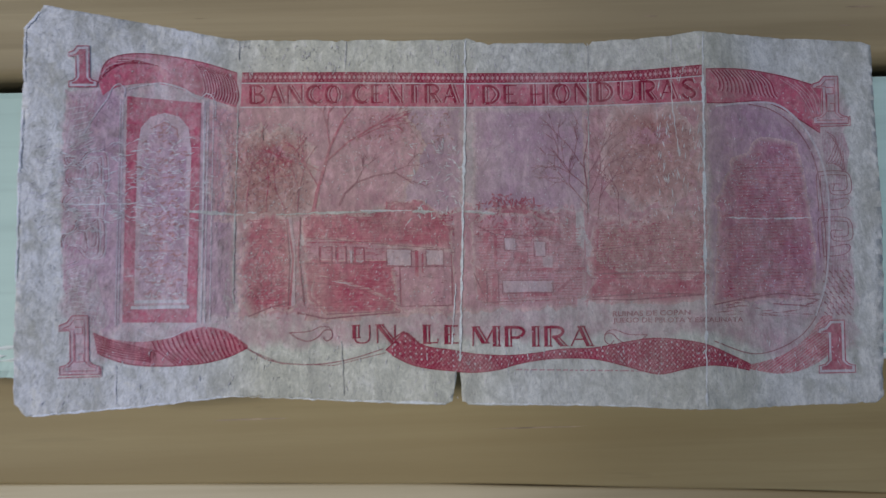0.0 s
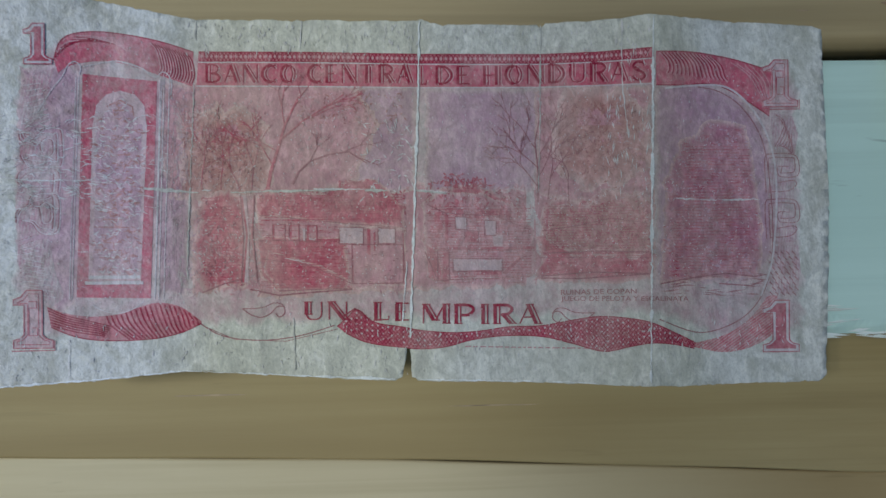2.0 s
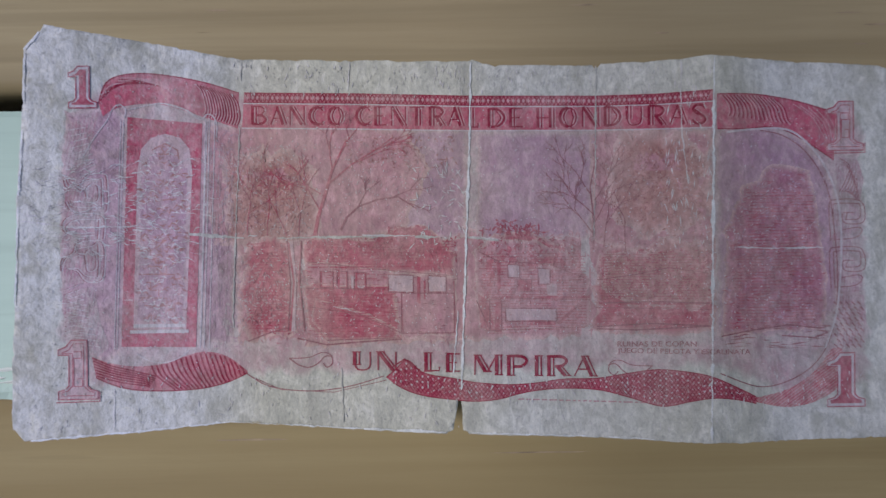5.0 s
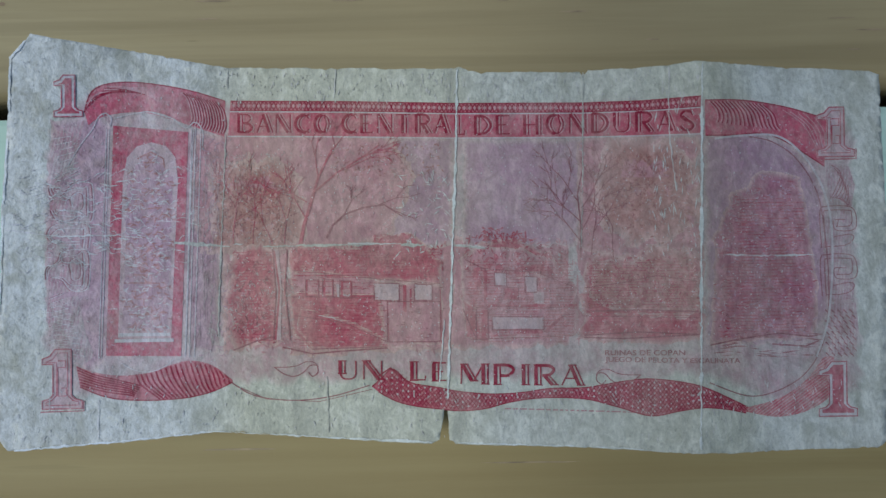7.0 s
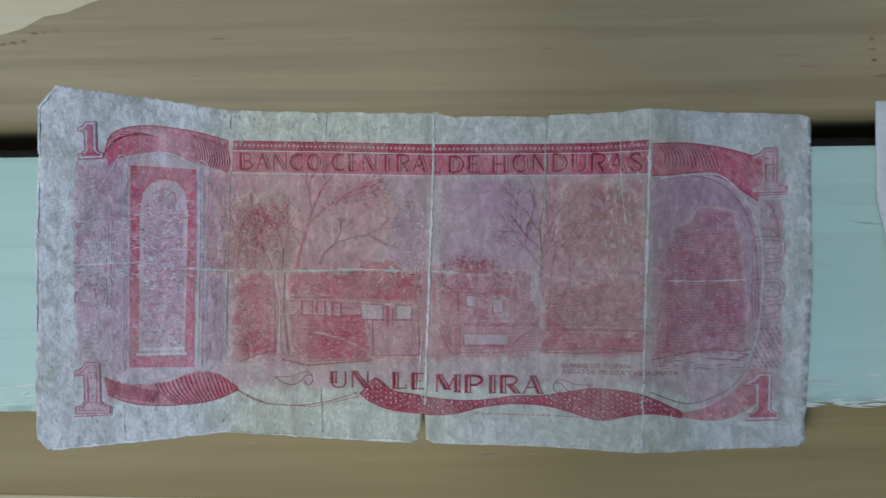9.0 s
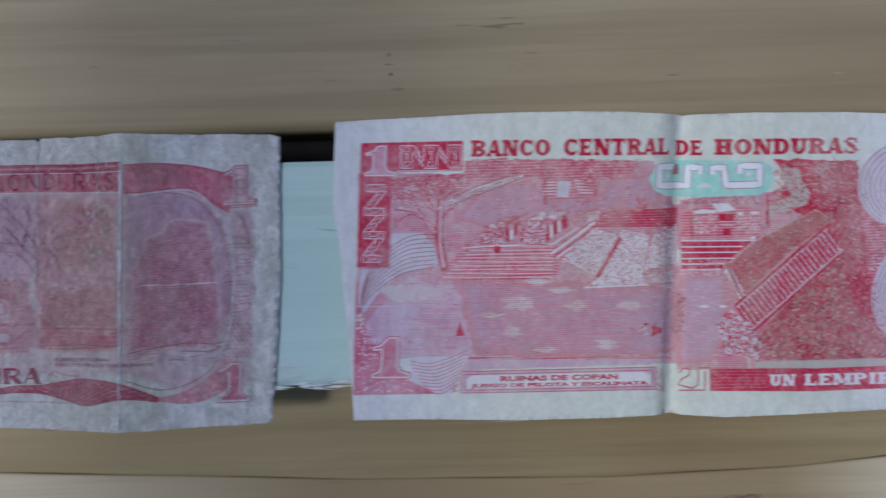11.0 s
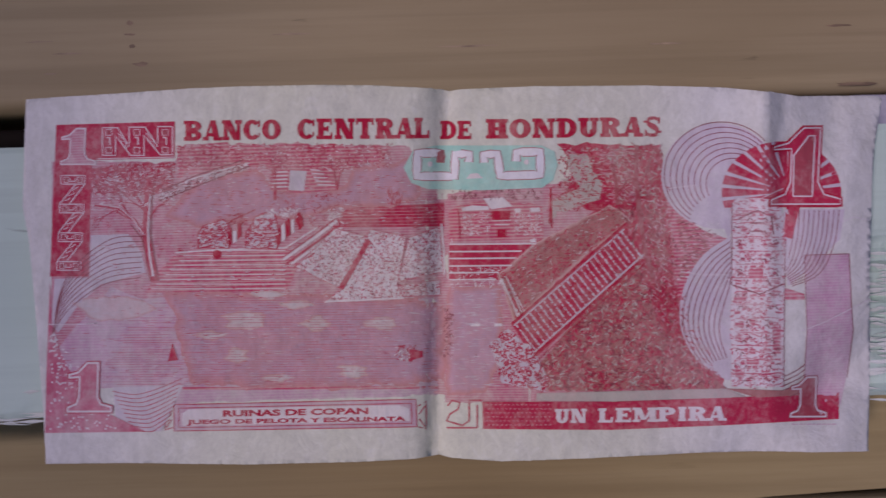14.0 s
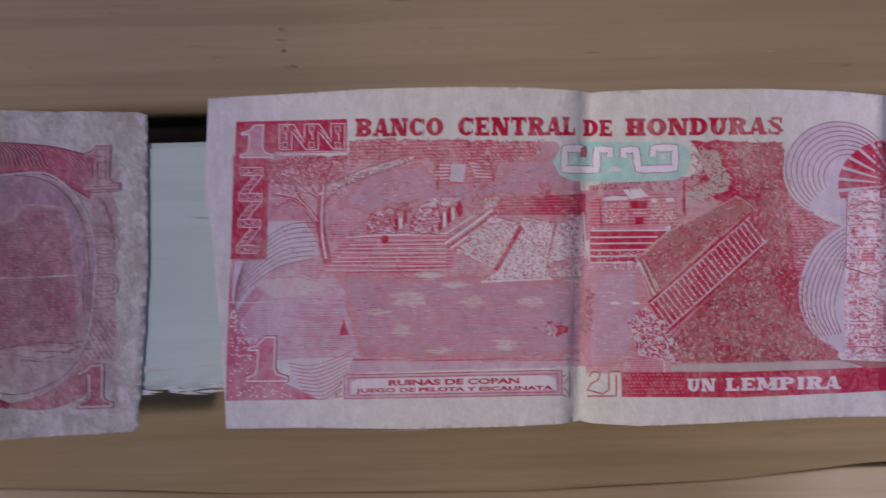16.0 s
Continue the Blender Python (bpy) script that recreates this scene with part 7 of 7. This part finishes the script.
    for k in range(11):
        ri.ring([(1452 + k * 8.6, 350), (1450 + k * 8, 392 + k * 1.5), (1444 + k * 6, 430 + k * 3), (1441 + k * 1.5, 452 + k * 3)], 1.4)
    ri.done("ring", B_BARK, N, cut=False)
    # carved column
    co = [(1352, 338), (1362, 328), (1436, 330), (1444, 400), (1442, 520), (1440, 658), (1350, 656), (1350, 480)]
    st = Art(S, 7).poly(ripple(co, 91, 1.4)).done("carved_column", B_WHITE, N, "red and white carved stone column")
    dk = Art(S, 8).strokes(inside(co), 560, 9, 2.8, 151, (-40, 40), 0.6)
    for u0, v0, u1, v1 in ((1380, 452, 1406, 468), (1354, 500, 1376, 508), (1396, 494, 1432, 504), (1356, 545, 1372, 640), (1382, 540, 1392, 600), (1402, 560, 1412, 640), (1422, 548, 1436, 600), (1376, 610, 1398, 618)):
        dk.rect(u0, v0, u1, v1)
    for k in range(13):
        v = 350 + k * 23.5
        for m in range(3):
            du, dv, w, h = rng.uniform(3, 36), rng.uniform(0, 14), rng.uniform(4, 11), rng.uniform(3, 9)
            for sgn in (-1, 1):
                dk.poly(ripple([(1396 + sgn * du - w / 2, v + dv), (1396 + sgn * du + w / 2, v + dv + sgn), (1396 + sgn * du + w / 2, v + dv + h), (1396 + sgn * du - w / 2, v + dv + h - sgn)], k * 7 + m, 0.8, 5))
        dk.line([(1358, v), (1380, v + rng.uniform(-3, 3)), (1412, v + rng.uniform(-3, 3)), (1436, v)], 1.8)
    dk.strokes(inside(co), 300, 7, 3.2, 205, (-20, 20), 0.5)
    dk.done("carving_stroke", B_STEP, st, cut=False)
    sh = Art(S, 8.6)
    for k in range(13):
        v = 354 + k * 23.5
        for m in range(2):
            du, dv, w = rng.uniform(2, 34), rng.uniform(0, 14), rng.uniform(5, 10)
            for sgn in (-1, 1):
                sh.line([(1396 + sgn * du, v + dv), (1396 + sgn * (du + w * 0.6), v + dv - 3), (1396 + sgn * (du + w), v + dv + 3)], 2.0)
    sh.line([(1372, 360), (1396, 350), (1420, 360), (1424, 392)], 2.4).line([(1384, 372), (1408, 372)], 3).line([(1388, 386), (1404, 386)], 2.4)
    sh.done("carving_stroke", B_BARK, st, cut=False)
    Art(S, 9).strokes(inside(co), 150, 9, 2.2, 152, (-40, 40), 0.5).done("carving_light", B_WHITE, st, cut=False)
    Art(S, 9).line([co[0], co[-1]], 1.4).line([co[3], co[5]], 1.4).line([(1352, 480), (1400, 496), (1440, 478)], 2.4).done("column_outline", B_BARK, st, cut=False)
    # figure with double outline
    out, core = flared_one(1414, 203, 1544, 344)
    fig = Art(S, 9).poly(out).done("numeral", B_DARK, N, "large crimson figure one")
    Art(S, 10).poly(inset(out, 5.0)).done("figure_fill", B_RED, fig)
    Art(S, 11).poly(inset(core, 1.2)).done("figure_fill", B_BRICK, fig)
    Art(S, 13).line(inset(out, 4.6), 2.4, closed=True).line(core, 2.4, closed=True).done("figure_inlay", B_WHITE, fig)
    # pink block and base bar
    Art(S, 5).poly([(1478, 428), (1555, 426), (1560, 560), (1548, 640), (1538, 690), (1474, 690), (1482, 560)]).done("pink_block", B_PINK, N, "pink hatched block")
    Art(S, 5).poly([(1442, 484), (1478, 496), (1478, 506), (1443, 506)]).done("pink_wedge", B_STEP, N)
    Art(S, 6).line([(1478, 428), (1555, 426), (1561, 560), (1549, 642)], 1.6).line([(1478, 428), (1482, 560), (1475, 650)], 1.2).done("block_outline", B_BARK, N, cut=False)
    ri = Art(S, 6)
    for k in range(6):
        ri.ring([(1440, 640 + k * 8), (1462, 630 + k * 8), (1478, 618 + k * 9)], 1.5)
    ri.done("ring", B_BARK, N, cut=False)
    br = Art(S, 6).poly([(915, 682), (1140, 683), (1345, 676), (1535, 668), (1536, 714), (1345, 724), (1140, 732), (916, 730)]).done("base_bar", B_RED, N, "red bar with pale lettering")
    slab(Art(S, 7), "UN", (1041, 695, 1098, 720), -1).done("lettering", B_WHITE, br)
    slab(Art(S, 7), "LEMPIRA", (1116, 694, 1341, 719), -3.5).done("lettering", B_WHITE, br)
    dt = Art(S, 7)
    for r_ in range(6):
        for k in range(15):
            dt.rect(922 + k * 7.6 + (r_ % 2) * 3, 687 + r_ * 7, 925.5 + k * 7.6 + (r_ % 2) * 3, 688.6 + r_ * 7)
    dt.done("dot", B_ROSE, br, cut=False)
    Art(S, 6).poly([(1340, 660), (1392, 676), (1478, 672), (1478, 652), (1440, 664)]).done("bar_shade", B_OLIVE, br)
    Art(S, 7).poly([(1010, 668), (1340, 660), (1374, 674), (1345, 676), (1140, 682), (1010, 680)]).done("bar_margin", B_SAGE, br)
    gl = Art(S, 4).line([(854, 690), (862, 680), (876, 684), (872, 696), (858, 704), (852, 716), (880, 724), (892, 716), (892, 680), (914, 680)], 3).line([(906, 688), (906, 728), (852, 728)], 3).done("scroll_ornament", B_RED, N, cut=False)
    out, core = flared_one(1450, 640, 1514, 711)
    fig = Art(S, 8).poly(inset(out, -1.6)).done("numeral", B_BRICK, N, "corner figure one")
    Art(S, 9).poly(out).done("figure_inlay", B_WHITE, fig)
    Art(S, 10).poly(inset(out, 2.8)).done("figure_fill", B_BRICK, fig)
    sm = Art(S, 3)
    u = 1455
    while u < 1530:
        wd = rng.uniform(3, 9)
        sm.rect(u, 722.5, u + wd, 724)
        u += wd + 2
    sm.done("small_print", B_PINK, N)
    # small creases
    cw = Art(S, 14)
    for pts in (((1260, 456), (1300, 462), (1345, 462)), ((1342, 470), (1400, 484)), ((1470, 560), (1510, 545), (1590, 505)), ((1540, 372), (1562, 362), (1590, 368)), ((1400, 330), (1440, 312)), ((160, 545), (200, 546), (240, 544)), ((1240, 312), (1290, 306))):
        cw.line(pts, 1.3)
    cw.done("crease", B_WHITE, N, cut=False)


print_bright()
